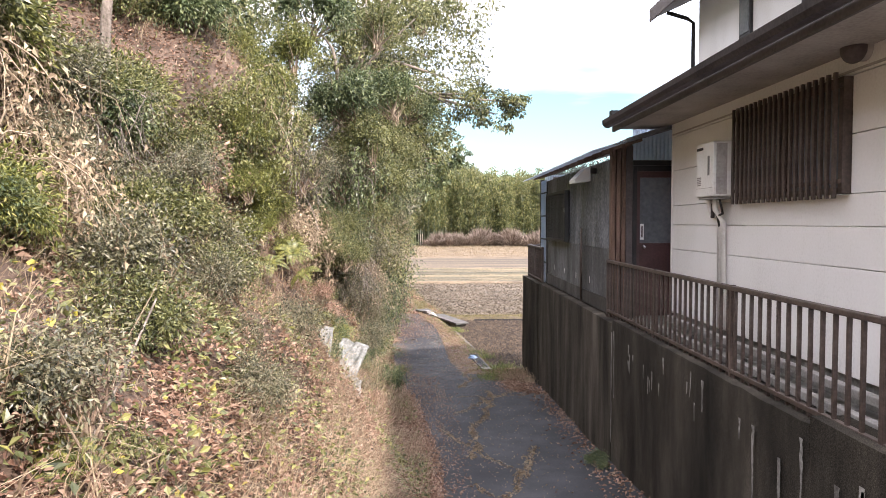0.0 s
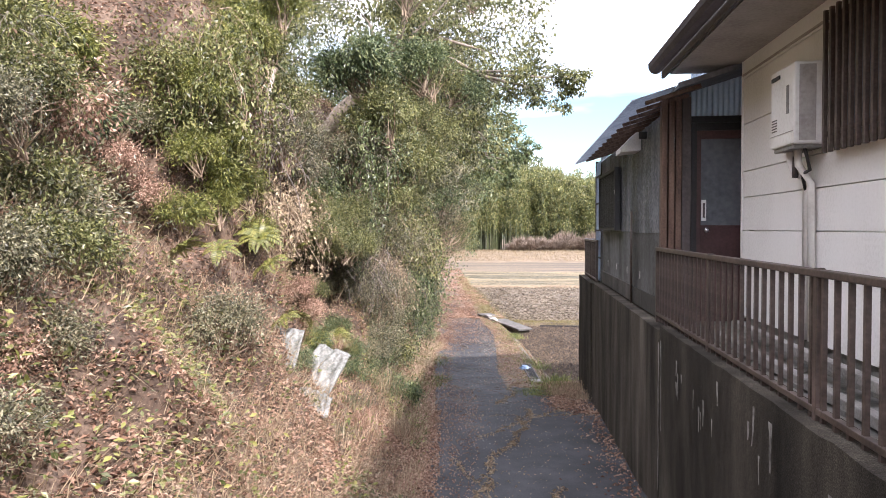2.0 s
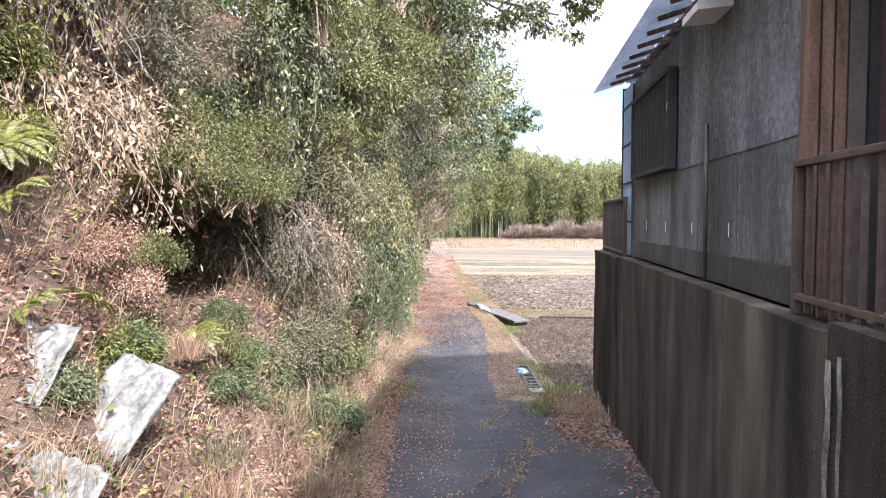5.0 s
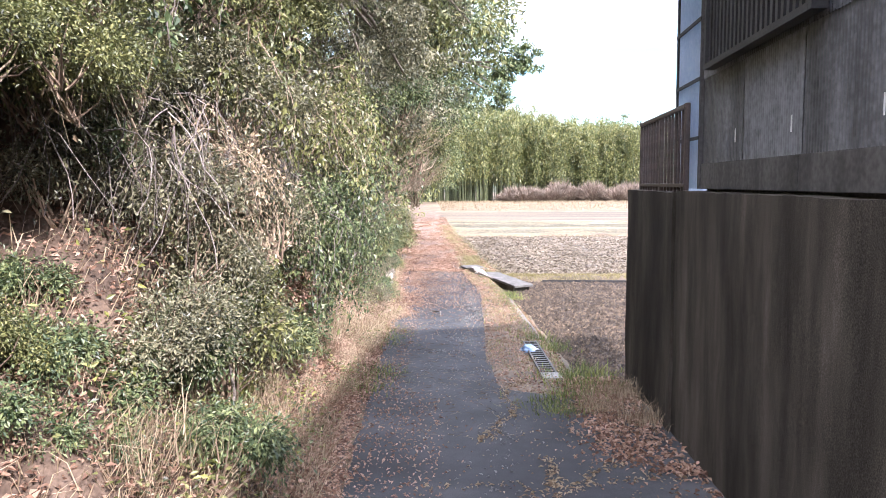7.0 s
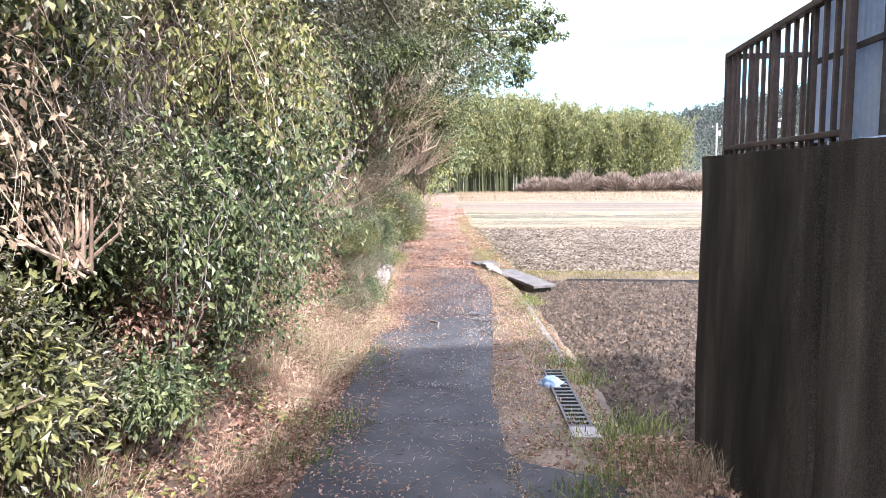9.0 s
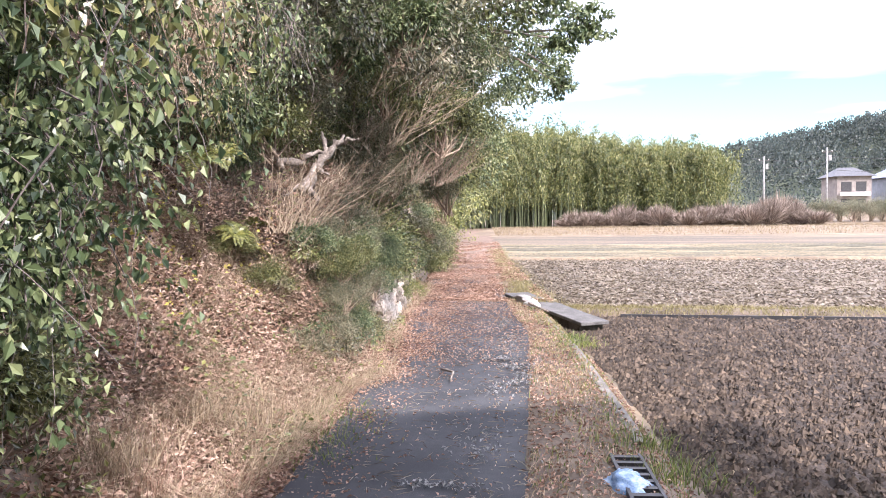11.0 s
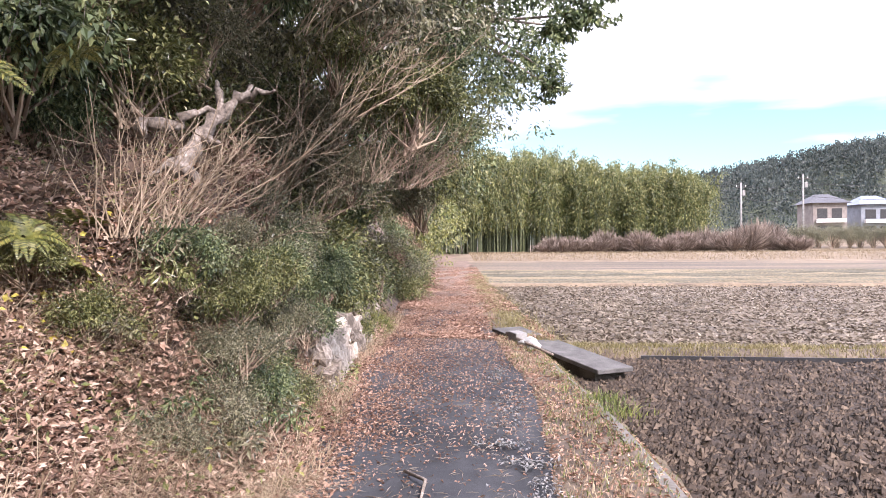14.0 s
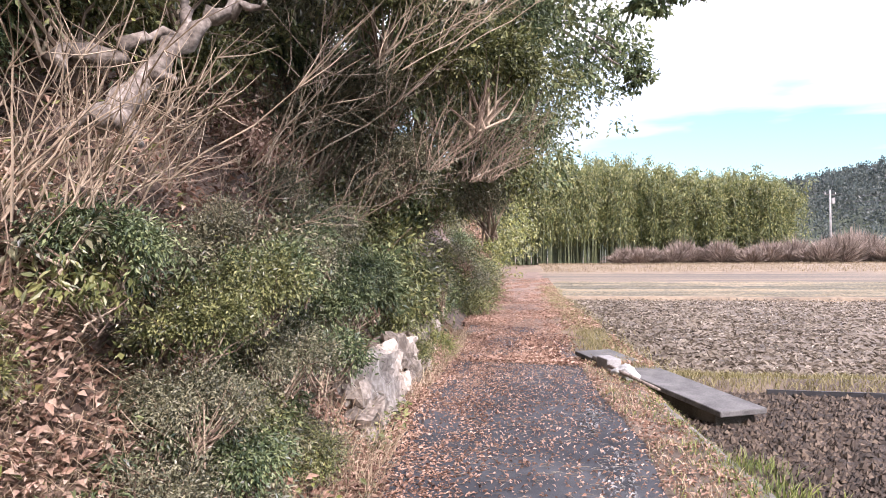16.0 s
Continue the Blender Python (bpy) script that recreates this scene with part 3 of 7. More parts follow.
# ---- white house ----
def white_house():
    h = empty("house", (6, 2, 2.12))
    ps = []
    X, Y1 = 3.08, 8.87
    ps.append(boxed("foundation", X + 0.03, 8.9, -10, Y1 - 0.03, 2.121, 2.30, M_FOUND))
    # lapped siding boards with window opening left free
    rows = [2.30, 2.75, 3.03, 3.31, 3.53, 3.93, 4.32, 4.60]
    for a, b in zip(rows, rows[1:]):
        holes = [(-10.0, Y1)] if not (a >= 3.52 and b <= 4.33) else [(-10.0, 5.46), (7.10, Y1)]
        for y0, y1 in holes:
            ps.append(boxed("siding_board", X, X + 0.05, y0, y1, a + 0.003, b - 0.003, M_SIDING, bevel=0.004))
    ps.append(boxed("corner_trim", X - 0.006, X + 0.06, Y1 + 0.001, Y1 + 0.03, 2.28, 4.58, M_SIDING))
    ps.append(boxed("end_wall", X + 0.02, 8.9, Y1 - 0.12, Y1, 2.305, 4.58, M_SIDING))
    ps.append(boxed("inner_wall", X + 0.055, X + 0.1, -10, 5.44, 2.305, 4.6, M_SIDING))
    ps.append(boxed("inner_wall", X + 0.055, X + 0.1, 7.12, Y1 - 0.13, 2.305, 4.6, M_SIDING))
    ps.append(boxed("frieze_rail", X - 0.012, X - 0.001, -10, Y1, 4.34, 4.355, M_SOFFIT))
    # low roof with gutter
    bm = bmesh.new()
    vs = [bm.verts.new(p) for p in ((2.52, -10, 4.50), (2.52, 9.35, 4.50), (4.7, 9.35, 5.62), (4.7, -10, 5.62), (2.52, -10, 4.60), (2.52, 9.35, 4.60), (4.7, 9.35, 5.74), (4.7, -10, 5.74))]
    for f in ((0, 1, 2, 3), (4, 7, 6, 5), (0, 4, 5, 1), (1, 5, 6, 2), (2, 6, 7, 3), (3, 7, 4, 0)):
        bm.faces.new([vs[i] for i in f])
    bmesh.ops.recalc_face_normals(bm, faces=bm.faces)
    ps.append(part("lower_roof", bm, M_TILE))
    ps.append(boxed("soffit", 2.56, X - 0.002, -10, 9.3, 4.47, 4.49, M_SOFFIT))
    ps.append(boxed("fascia", 2.49, 2.518, -10, 9.34, 4.44, 4.60, M_FASCIA, bevel=0.004))
    bm = bmesh.new()
    prof_pts = [(-0.075, 0.07), (-0.07, 0.02), (-0.045, -0.015), (0, -0.025), (0.03, -0.015)]
    for y0, y1 in ((-10, 9.4),):
        ring0 = [bm.verts.new((2.455 + a, y0, 4.52 + b)) for a, b in prof_pts]
        ring1 = [bm.verts.new((2.455 + a, y1, 4.52 + b)) for a, b in prof_pts]
        for k in range(len(prof_pts) - 1):
            bm.faces.new((ring0[k], ring1[k], ring1[k + 1], ring0[k + 1]))
        bm.faces.new(ring1)
    bmesh.ops.solidify(bm, geom=bm.faces[:], thickness=0.006)
    ps.append(part("gutter", bm, M_FASCIA))
    # upper storey
    ps.append(boxed("upper_wall", 4.4, 9, -10, 11.55, 4.59, 7.4, M_SIDING))
    bm = bmesh.new()
    vs = [bm.verts.new(p) for p in ((3.85, -10, 6.62), (3.85, 12.15, 6.62), (7, 12.15, 8.1), (7, -10, 8.1), (3.85, -10, 6.78), (3.85, 12.15, 6.78), (7, 12.15, 8.26), (7, -10, 8.26))]
    for f in ((0, 1, 2, 3), (4, 7, 6, 5), (0, 4, 5, 1), (1, 5, 6, 2), (2, 6, 7, 3), (3, 7, 4, 0)):
        bm.faces.new([vs[i] for i in f])
    bmesh.ops.recalc_face_normals(bm, faces=bm.faces)
    ps.append(part("upper_roof", bm, M_TILE))
    ps.append(boxed("upper_fascia", 3.82, 3.848, -10, 12.15, 6.58, 6.78, M_FASCIA))
    ps.append(tubed("downpipe", [(3.95, 11.7, 6.6), (4.25, 11.66, 6.5), (4.34, 11.62, 6.42), (4.34, 11.62, 5.6)], 0.03, M_DARK))
    for y0 in (9.75, 8.2):
        w = boxed("upper_window", 4.36, 4.398, y0, y0 + 0.32, 5.75, 7.0, M_DARK)
        ps.append(w)
        g = boxed("pane", 4.352, 4.359, y0 + 0.03, y0 + 0.29, 5.8, 6.95, M_GLASS)
        g.parent = w
    adopt(h, ps)
    return tagged(h, "two-storey white-sided house with dark tiled eaves", "house")


white_house()


def lattice_window():
    w = empty("lattice_window", (3.08, 6.28, 3.53))
    ps = [boxed("window_frame", 3.02, 3.13, 5.465, 5.51, 3.535, 4.315, M_BROWN), boxed("window_frame", 3.02, 3.13, 7.05, 7.095, 3.535, 4.315, M_BROWN),
          boxed("window_frame", 3.02, 3.13, 5.512, 7.048, 3.535, 3.575, M_BROWN), boxed("window_frame", 3.02, 3.13, 5.512, 7.048, 4.275, 4.315, M_BROWN),
          boxed("mullion", 3.03, 3.1, 6.26, 6.30, 3.577, 4.273, M_BROWN),
          boxed("pane", 3.085, 3.092, 5.513, 6.258, 3.577, 4.273, M_GLASS), boxed("pane", 3.105, 3.112, 6.302, 7.047, 3.577, 4.273, M_GLASS)]
    me = None
    for i in range(20):
        if me is None:
            b = boxed("lattice_bar", -0.012, 0.012, -0.013, 0.013, 3.50, 4.345, M_BROWN, bevel=0.003)
            me = b.data
        else:
            b = new("lattice_bar", me)
        b.location = (2.985, 5.50 + i * 0.0821, 0)
        ps.append(b)
    for z in (3.60, 4.24):
        ps.append(boxed("lattice_rail", 2.999, 3.015, 5.47, 7.09, z, z + 0.03, M_BROWN))
    adopt(w, ps)
    return tagged(w, "brown metal lattice window with dark glass", "window", kind="structure")


lattice_window()


def heater():
    h = empty("water_heater", (3.08, 7.45, 3.6))
    ps = [boxed("casing", 2.87, 3.075, 7.22, 7.62, 3.58, 4.09, M_WHITEBOX, bevel=0.012),
          boxed("exhaust_slot", 2.862, 2.8695, 7.45, 7.59, 4.025, 4.05, M_DARK),
          boxed("side_seam", 2.90, 3.0, 7.2165, 7.2195, 3.60, 4.07, M_SOFFIT), boxed("label_plate", 2.8665, 2.8695, 7.30, 7.34, 3.78, 3.96, M_FOUND),
          boxed("base_tray", 2.885, 3.06, 7.25, 7.59, 3.555, 3.578, M_CONC_L), boxed("wall_bracket", 3.02, 3.078, 7.62, 7.64, 3.62, 4.05, M_CHROME),
          *[boxed("air_slit", 2.8665, 2.8695, 7.50, 7.59, 3.69 + 0.018 * k, 3.697 + 0.018 * k, M_FASCIA) for k in range(5)],
          boxed("cover_seam", 2.866, 2.8695, 7.225, 7.615, 3.66, 3.664, M_SOFFIT),
          tubed("pipe", [(2.96, 7.52, 3.58), (2.96, 7.52, 3.50), (2.98, 7.50, 3.42), (3.04, 7.45, 3.35), (3.045, 7.44, 2.32)], 0.024, M_PVC),
          tubed("pipe", [(2.96, 7.40, 3.58), (2.97, 7.40, 3.46), (3.04, 7.38, 3.34), (3.045, 7.36, 2.32)], 0.024, M_PVC),
          tubed("gas_hose", [(2.96, 7.30, 3.58), (2.97, 7.27, 3.50), (3.0, 7.30, 3.42), (3.0, 7.42, 3.40), (3.03, 7.44, 3.30)], 0.011, M_DARK),
          tubed("valve", [(2.97, 7.45, 3.52), (2.97, 7.46, 3.38)], 0.018, M_FASCIA)]
    adopt(h, ps)
    return tagged(h, "white wall-mounted gas water heater with lagged pipes", "water heater")


heater()


def dome_vent():
    bm = bmesh.new()
    bmesh.ops.create_uvsphere(bm, u_segments=20, v_segments=12, radius=0.095)
    for v in list(bm.verts):
        v.co.x *= 0.8
    for f in bm.faces:
        f.smooth = True
    v = empty("wall_vent", (3.0, 5.33, 4.46))
    d = part("hood", bm, M_FASCIA, v)
    d.location = (0, 0, 0)
    bm = bmesh.new()
    bmesh.ops.create_cone(bm, cap_ends=True, segments=20, radius1=0.08, radius2=0.08, depth=0.1, matrix=Matrix.Rotation(radians(90), 4, "Y"))
    r = part("collar", bm, M_SOFFIT, v)
    r.location = (0.03, 0, 0)
    return tagged(v, "round brown vent cap under the eave", "vent")


dome_vent()


def base_rails():
    th = empty("concrete_rack", (2.86, 5, 2.12))
    ps = []
    for x, z in ((2.80, 2.14), (2.98, 2.22)):
        ps.append(boxed("long_block", x - 0.035, x + 0.035, 0.5, 8.7, z, z + 0.06, M_CONC_L, bevel=0.008))
    me = None
    y = 0.8
    while y < 8.6:
        if me is None:
            b = boxed("cross_block", 2.76, 3.02, -0.05, 0.05, 2.121, 2.15, M_FOUND)
            me = b.data
        else:
            b = new("cross_block", me)
        b.location = (0, y, 0)
        ps.append(b)
        y += 0.55
    adopt(th, ps)
    return tagged(th, "long grey concrete kerb blocks on cross blocks beside the house", "kerb")


base_rails()


# ---- dark annex ----
def annex():
    a = empty("annex_shed", (4, 12, 2.12))
    ps = []
    X = 2.53
    # boards below, sheets above, each its own panel
    ys = np.arange(9.62, 14.2, 0.91)
    for i, y in enumerate(ys):
        y1 = min(y + 0.905, 14.16)
        if y1 - y < 0.2:
            continue
        ps.append(boxed("base_board", X - 0.004, X + 0.04, y, y1, 2.17, 2.36, M_ANNEX, bevel=0.003))
        ps.append(corrugated("wall_sheet", X + 0.012, y, y1, 2.362, 3.02, M_GREYSHEET, 0.032, 0.004))
        # nearer upper sheets take the copy with the reflection painted in
        ps.append(corrugated("wall_sheet", X + 0.004, y - 0.03, y1 + 0.03, 3.0, 4.13, M_GREYSHEET_SHEEN if y < 11.8 else M_GREYSHEET, 0.032, 0.004))
        if y > 9.7:
            ps.append(boxed("screw_strip", X - 0.006, X - 0.001, y + 0.1, y + 0.107, 2.48, 2.57, M_STICKER))
        ps.append(boxed("back_stud", X + 0.02, X + 0.043, y - 0.02, y + 0.02, 2.37, 4.1, M_WOOD))
    # pale corrugated sheets at the far corner
    ps.append(corrugated("corner_sheet", X, 14.2, 14.9, 2.17, 4.16, M_PLASTIC))
    for z in (2.55, 3.0, 3.45, 3.9):
        ps.append(boxed("sheet_batten", X - 0.03, X - 0.016, 14.17, 14.92, z, z + 0.025, M_DARK))
    ps.append(boxed("corner_post", X - 0.02, X + 0.05, 14.905, 14.95, 2.14, 4.2, M_DARK))
    ps.append(boxed("corner_post", X - 0.02, X + 0.05, 14.165, 14.195, 2.17, 4.12, M_ANNEX))
    ps.append(boxed("end_wall", 3.5, 6.5, 14.85, 14.9, 2.13, 4.35, M_GREYSHEET))
    ps.append(corrugated_x("end_sheet", 14.88, X + 0.06, 3.49, 2.13, 4.3, M_PLASTIC))
    ps.append(boxed("inner_wall", X + 0.045, X + 0.09, 9.6, 14.15, 2.125, 4.12, M_ANNEX))
    ps.append(boxed("inner_wall", X + 0.1, 3.49, 14.1, 14.14, 2.125, 4.2, M_SOFFIT))
    ps.append(boxed("inner_wall", 3.495, 3.53, 14.15, 14.84, 2.125, 4.2, M_SOFFIT))
    # shed roof of ribbed metal
    slope = math.tan(radians(17))
    x0, x1, y0, y1 = 2.2, 6.8, 8.95, 15.0
    es = corrugated("eave_sheet", 0, y0, y1, -0.02, 0.36, M_EAVESHEET, 0.075, 0.009)
    for v in es.data.vertices:
        v.co = (x0 - 0.02 + v.co.z, v.co.y, 4.18 + (v.co.z - 0.02) * slope + v.co.x)
    ps.append(es)
    bm = bmesh.new()
    n = 62
    top, bot = [], []
    for i in range(n + 1):
        y = y0 + (y1 - y0) * i / n
        rib = 0.022 if i % 3 == 0 else 0.0
        top.append([bm.verts.new((x, y, 4.19 + (x - x0) * slope + rib)) for x in (x0 + 0.36, x1)])
        bot.append([bm.verts.new((x, y, 4.165 + (x - x0) * slope)) for x in (x0 + 0.36, x1)])
    for i in range(n):
        bm.faces.new((top[i][0], top[i][1], top[i + 1][1], top[i + 1][0]))
        bm.faces.new((bot[i][0], bot[i + 1][0], bot[i + 1][1], bot[i][1]))
        bm.faces.new((top[i][0], top[i + 1][0], bot[i + 1][0], bot[i][0]))
    bm.faces.new((top[0][0], bot[0][0], bot[0][1], top[0][1]))
    bm.faces.new((top[n][0], top[n][1], bot[n][1], bot[n][0]))
    bmesh.ops.recalc_face_normals(bm, faces=bm.faces)
    ps.append(part("roof", bm, M_ROOF))
    for i, y in enumerate(np.arange(9.1, 14.9, 0.45)):
        r = boxed("rafter", -0.0, 0.5, -0.02, 0.02, -0.035, 0.0, M_WOOD)
        r.rotation_euler = (0, -radians(17), 0)
        r.location = (2.30, float(y), 4.19)
        ps.append(r)
    # shuttered window
    ps2 = []
    w = empty("shutter_window", (X, 12.95, 3.03))
    ps2.append(boxed("window_frame", X - 0.09, X - 0.014, 12.05, 12.09, 3.02, 3.86, M_DARK))
    ps2.append(boxed("window_frame", X - 0.09, X - 0.014, 13.80, 13.84, 3.02, 3.86, M_DARK))
    ps2.append(boxed("window_frame", X - 0.09, X - 0.014, 12.092, 13.798, 3.02, 3.06, M_DARK))
    ps2.append(boxed("window_frame", X - 0.09, X - 0.014, 12.092, 13.798, 3.82, 3.86, M_DARK))
    ps2.append(boxed("backing", X - 0.035, X - 0.015, 12.092, 13.798, 3.062, 3.818, M_DARK))
    me = None
    for k in range(22):
        if me is None:
            s = boxed("shutter_slat", X - 0.07, X - 0.04, -0.018, 0.018, 3.064, 3.816, M_DARK)
            me = s.data
        else:
            s = new("shutter_slat", me)
        s.location = (0, 12.15 + k * 0.077, 0)
        ps2.append(s)
    ps2.append(boxed("label_plate", X - 0.093, X - 0.0905, 12.06, 12.08, 3.5, 3.56, M_STICKER))
    adopt(w, ps2)
    tagged(w, "dark slatted shutter window on the annex wall", "window", kind="structure")
    # vent hood
    bm = bmesh.new()
    pts = [(X - 0.002, 3.92), (X - 0.002, 4.12), (X - 0.05, 4.12), (X - 0.22, 3.95), (X - 0.22, 3.90)]
    r0 = [bm.verts.new((x, 10.62, z)) for x, z in pts]
    r1 = [bm.verts.new((x, 11.02, z)) for x, z in pts]
    for k in range(5):
        bm.faces.new((r0[k], r0[(k + 1) % 5], r1[(k + 1) % 5], r1[k]))
    bm.faces.new(r0[::-1])
    bm.faces.new(r1)
    bmesh.ops.recalc_face_normals(bm, faces=bm.faces)
    tagged(part("vent_hood", bm, M_SIDING), "white metal kitchen vent hood under the eave", "vent")
    ps.append(tubed("drain_pipe", [(X - 0.03, 11.07, 3.25), (X - 0.03, 11.07, 2.17)], 0.014, M_BROWN))
    ps.append(boxed("lamp_bracket", X - 0.08, X - 0.002, 10.25, 10.31, 4.0, 4.08, M_DARK, bevel=0.01))
    # brown jamb posts by the door
    for k, x in enumerate((2.53, 2.60, 2.67)):
        ps.append(boxed("jamb_post", x, x + 0.055, 9.50 + 0.02 * k, 9.6, 2.13, 4.3, M_WOOD, bevel=0.006))
    ps.append(boxed("front_wall", 2.73, 2.81, 9.54, 9.6, 2.13, 4.3, M_FASCIA))
    ps.append(boxed("front_wall", 3.62, 6.5, 9.54, 9.6, 2.13, 5.0, M_FASCIA))
    tr = corrugated_x("transom_sheet", 9.56, 2.81, 3.62, 4.12, 4.62, M_PLASTIC)
    ps.append(tr)
    ps.append(boxed("transom_rail", 2.81, 3.62, 9.52, 9.6, 4.055, 4.115, M_DARK))
    ps.append(boxed("beam", 2.5, 3.6, 9.42, 9.52, 4.62, 4.72, M_DARK))
    adopt(a, ps)
    tagged(a, "dark weathered lean-to annex with ribbed metal roof", "shed")


def corrugated(name, x, y0, y1, z0, z1, mat, pitch=0.05, amp=0.01):
    n = int((y1 - y0) / pitch * 4)
    v, f = [], []
    for off in (0, 0.004):
        for z in (z0, z1):
            for i in range(n + 1):
                y = y0 + (y1 - y0) * i / n
                v.append((x + off + amp * math.sin(2 * math.pi * (y - y0) / pitch), y, z))
    k = n + 1
    for i in range(n):
        f.append((i, i + 1, k + i + 1, k + i))
        f.append((2 * k + i, 3 * k + i, 3 * k + i + 1, 2 * k + i + 1))
    return from_arrays(name, v, f, mat, smooth=True)


def corrugated_x(name, y, x0, x1, z0, z1, mat, pitch=0.05, amp=0.01):
    ob = corrugated(name, 0, x0, x1, z0, z1, mat, pitch, amp)
    for v in ob.data.vertices:
        v.co = (v.co.y, y + v.co.x, v.co.z)
    return ob


annex()


def back_door():
    d = empty("back_door", (3.2, 9.55, 2.13))
    y = 9.55
    ps = [boxed("door_frame", 2.812, 2.86, y - 0.03, y + 0.03, 2.13, 4.05, M_DARK), boxed("door_frame", 3.56, 3.61, y - 0.03, y + 0.03, 2.13, 4.05, M_DARK),
          boxed("door_frame", 2.862, 3.558, y - 0.03, y + 0.03, 3.98, 4.05, M_DARK),
          boxed("lower_panel", 2.90, 3.52, y - 0.02, y + 0.02, 2.16, 3.08, M_MAROON, bevel=0.006), boxed("stile", 2.862, 2.9, y - 0.022, y + 0.022, 2.15, 3.978, M_MAROON),
          boxed("stile", 3.521, 3.558, y - 0.022, y + 0.022, 2.15, 3.978, M_MAROON), boxed("rail", 2.901, 3.52, y - 0.022, y + 0.022, 3.9, 3.978, M_MAROON),
          boxed("pane", 2.901, 3.52, y - 0.006, y + 0.006, 3.082, 3.898, M_GLASS), boxed("notice", 2.905, 2.95, y - 0.026, y - 0.0225, 3.12, 3.32, M_STICKER)]
    n = boxed("notice_text", 2.918, 2.937, y - 0.0285, y - 0.0265, 3.15, 3.29, M_FASCIA)
    n.parent = ps[-1]
    bm = bmesh.new()
    bmesh.ops.create_uvsphere(bm, u_segments=14, v_segments=8, radius=0.028, matrix=Matrix.Translation((2.945, y - 0.06, 3.03)))
    ps.append(part("door_knob", bm, M_CHROME))
    adopt(d, ps)
    return tagged(d, "brown back door with frosted glass upper half", "door", kind="structure")


back_door()


# ---- plants ----
def crown_points(n, rx, ry, rz, lumps=7, seed=0, hollow=0.45):
    """Points spread over a lumpy crown made of overlapping clumps, with gaps between them."""
    r = np.random.default_rng(seed)
    d = unit(r.normal(size=(lumps, 3)))
    d[:, 2] = np.abs(d[:, 2]) * 0.9 - 0.25
    c = d * r.uniform(0.35, 0.8, (lumps, 1))
    size = r.uniform(0.28, 0.52, lumps)
    pick = r.choice(lumps, n, p=size ** 2 / np.sum(size ** 2))
    q = unit(r.normal(size=(n, 3)))
    rad = np.minimum(np.abs(r.normal(0.35, 0.42, (n, 1))) + hollow * 0.4, 1.7)
    p = c[pick] + q * rad * size[pick][:, None]
    out = unit(p * 0.6 + q)
    s = np.array([rx, ry, rz])
    return p * s, out, r


def shrub(name, r, n, leaf, mat, label, category="shrub", seed=0, lumps=7, slim=0.42, droop=0.3, twigs=14, twig_mat=None, hollow=0.45):
    rx, ry, rz = r
    th = empty(name)
    n, leaf = int(n * 1.55), leaf * 0.74
    p, out, g = crown_points(n, rx, ry, rz, lumps, seed, hollow)
    axis = unit(out + g.normal(0, 0.7, (n, 3)) + np.array([0, 0, -droop]))
    nrm = unit(out * 0.7 + g.normal(0, 0.5, (n, 3)) + np.array([0, 0, 0.9]))
    ln = leaf * g.uniform(0.6, 1.25, n)
    v, f = leaves_mesh(p, axis, nrm, ln, ln * slim)
    tagged(from_arrays("foliage", v, f, mat, th), kind="stuff")
    bm = bmesh.new()
    base = Vector((0, 0, -rz * 0.75))
    for k in range(twigs):
        e = Vector(p[g.integers(n)]) * 0.95
        midp = base.lerp(e, 0.5) + Vector(g.normal(0, 0.08, 3)) * rz
        tube(bm, [base + Vector(g.normal(0, 0.04, 3)), midp, e], [0.012 * rz + 0.006, 0.007 * rz + 0.004, 0.003], 5)
    tagged(part("branch_tangle", bm, twig_mat or M_TWIG, th), kind="stuff")
    return tagged(th, label, category, group="shrubs on the bank")


def fern(name, n=14, length=0.6, seed=0, mat=None, label="yellow-green fern on the leaf-strewn bank"):
    g = np.random.default_rng(seed)
    th = empty(name)
    for k in range(n):
        a = 2 * math.pi * k / n + g.normal(0, 0.2)
        L = length * g.uniform(0.7, 1.15)
        d = np.array([math.cos(a), math.sin(a), 0])
        t = np.linspace(0.06, 1, 26)
        arc = d[None] * (t * L * 0.9)[:, None] + np.array([0, 0, 1.0])[None] * (L * (0.75 * t - 0.85 * t ** 2))[:, None]
        tang = unit(np.gradient(arc, axis=0))
        side = unit(np.cross(tang, np.array([0, 0, 1.0])))
        up = np.cross(side, tang)
        w = L * 0.21 * np.sin(np.pi * np.clip(t * 0.93 + 0.07, 0, 1)) ** 0.8 + 0.004
        pos = np.concatenate([arc, arc])
        ax = np.concatenate([side + tang * 0.35, -side + tang * 0.35])
        v, f = leaves_mesh(pos, ax, np.concatenate([up, up]), np.concatenate([w, w]), np.full(52, L * 0.045), 0.1)
        from_arrays("frond", v, f, mat or L_FERN, th)
    return tagged(th, label, "fern", group="ferns on the bank")


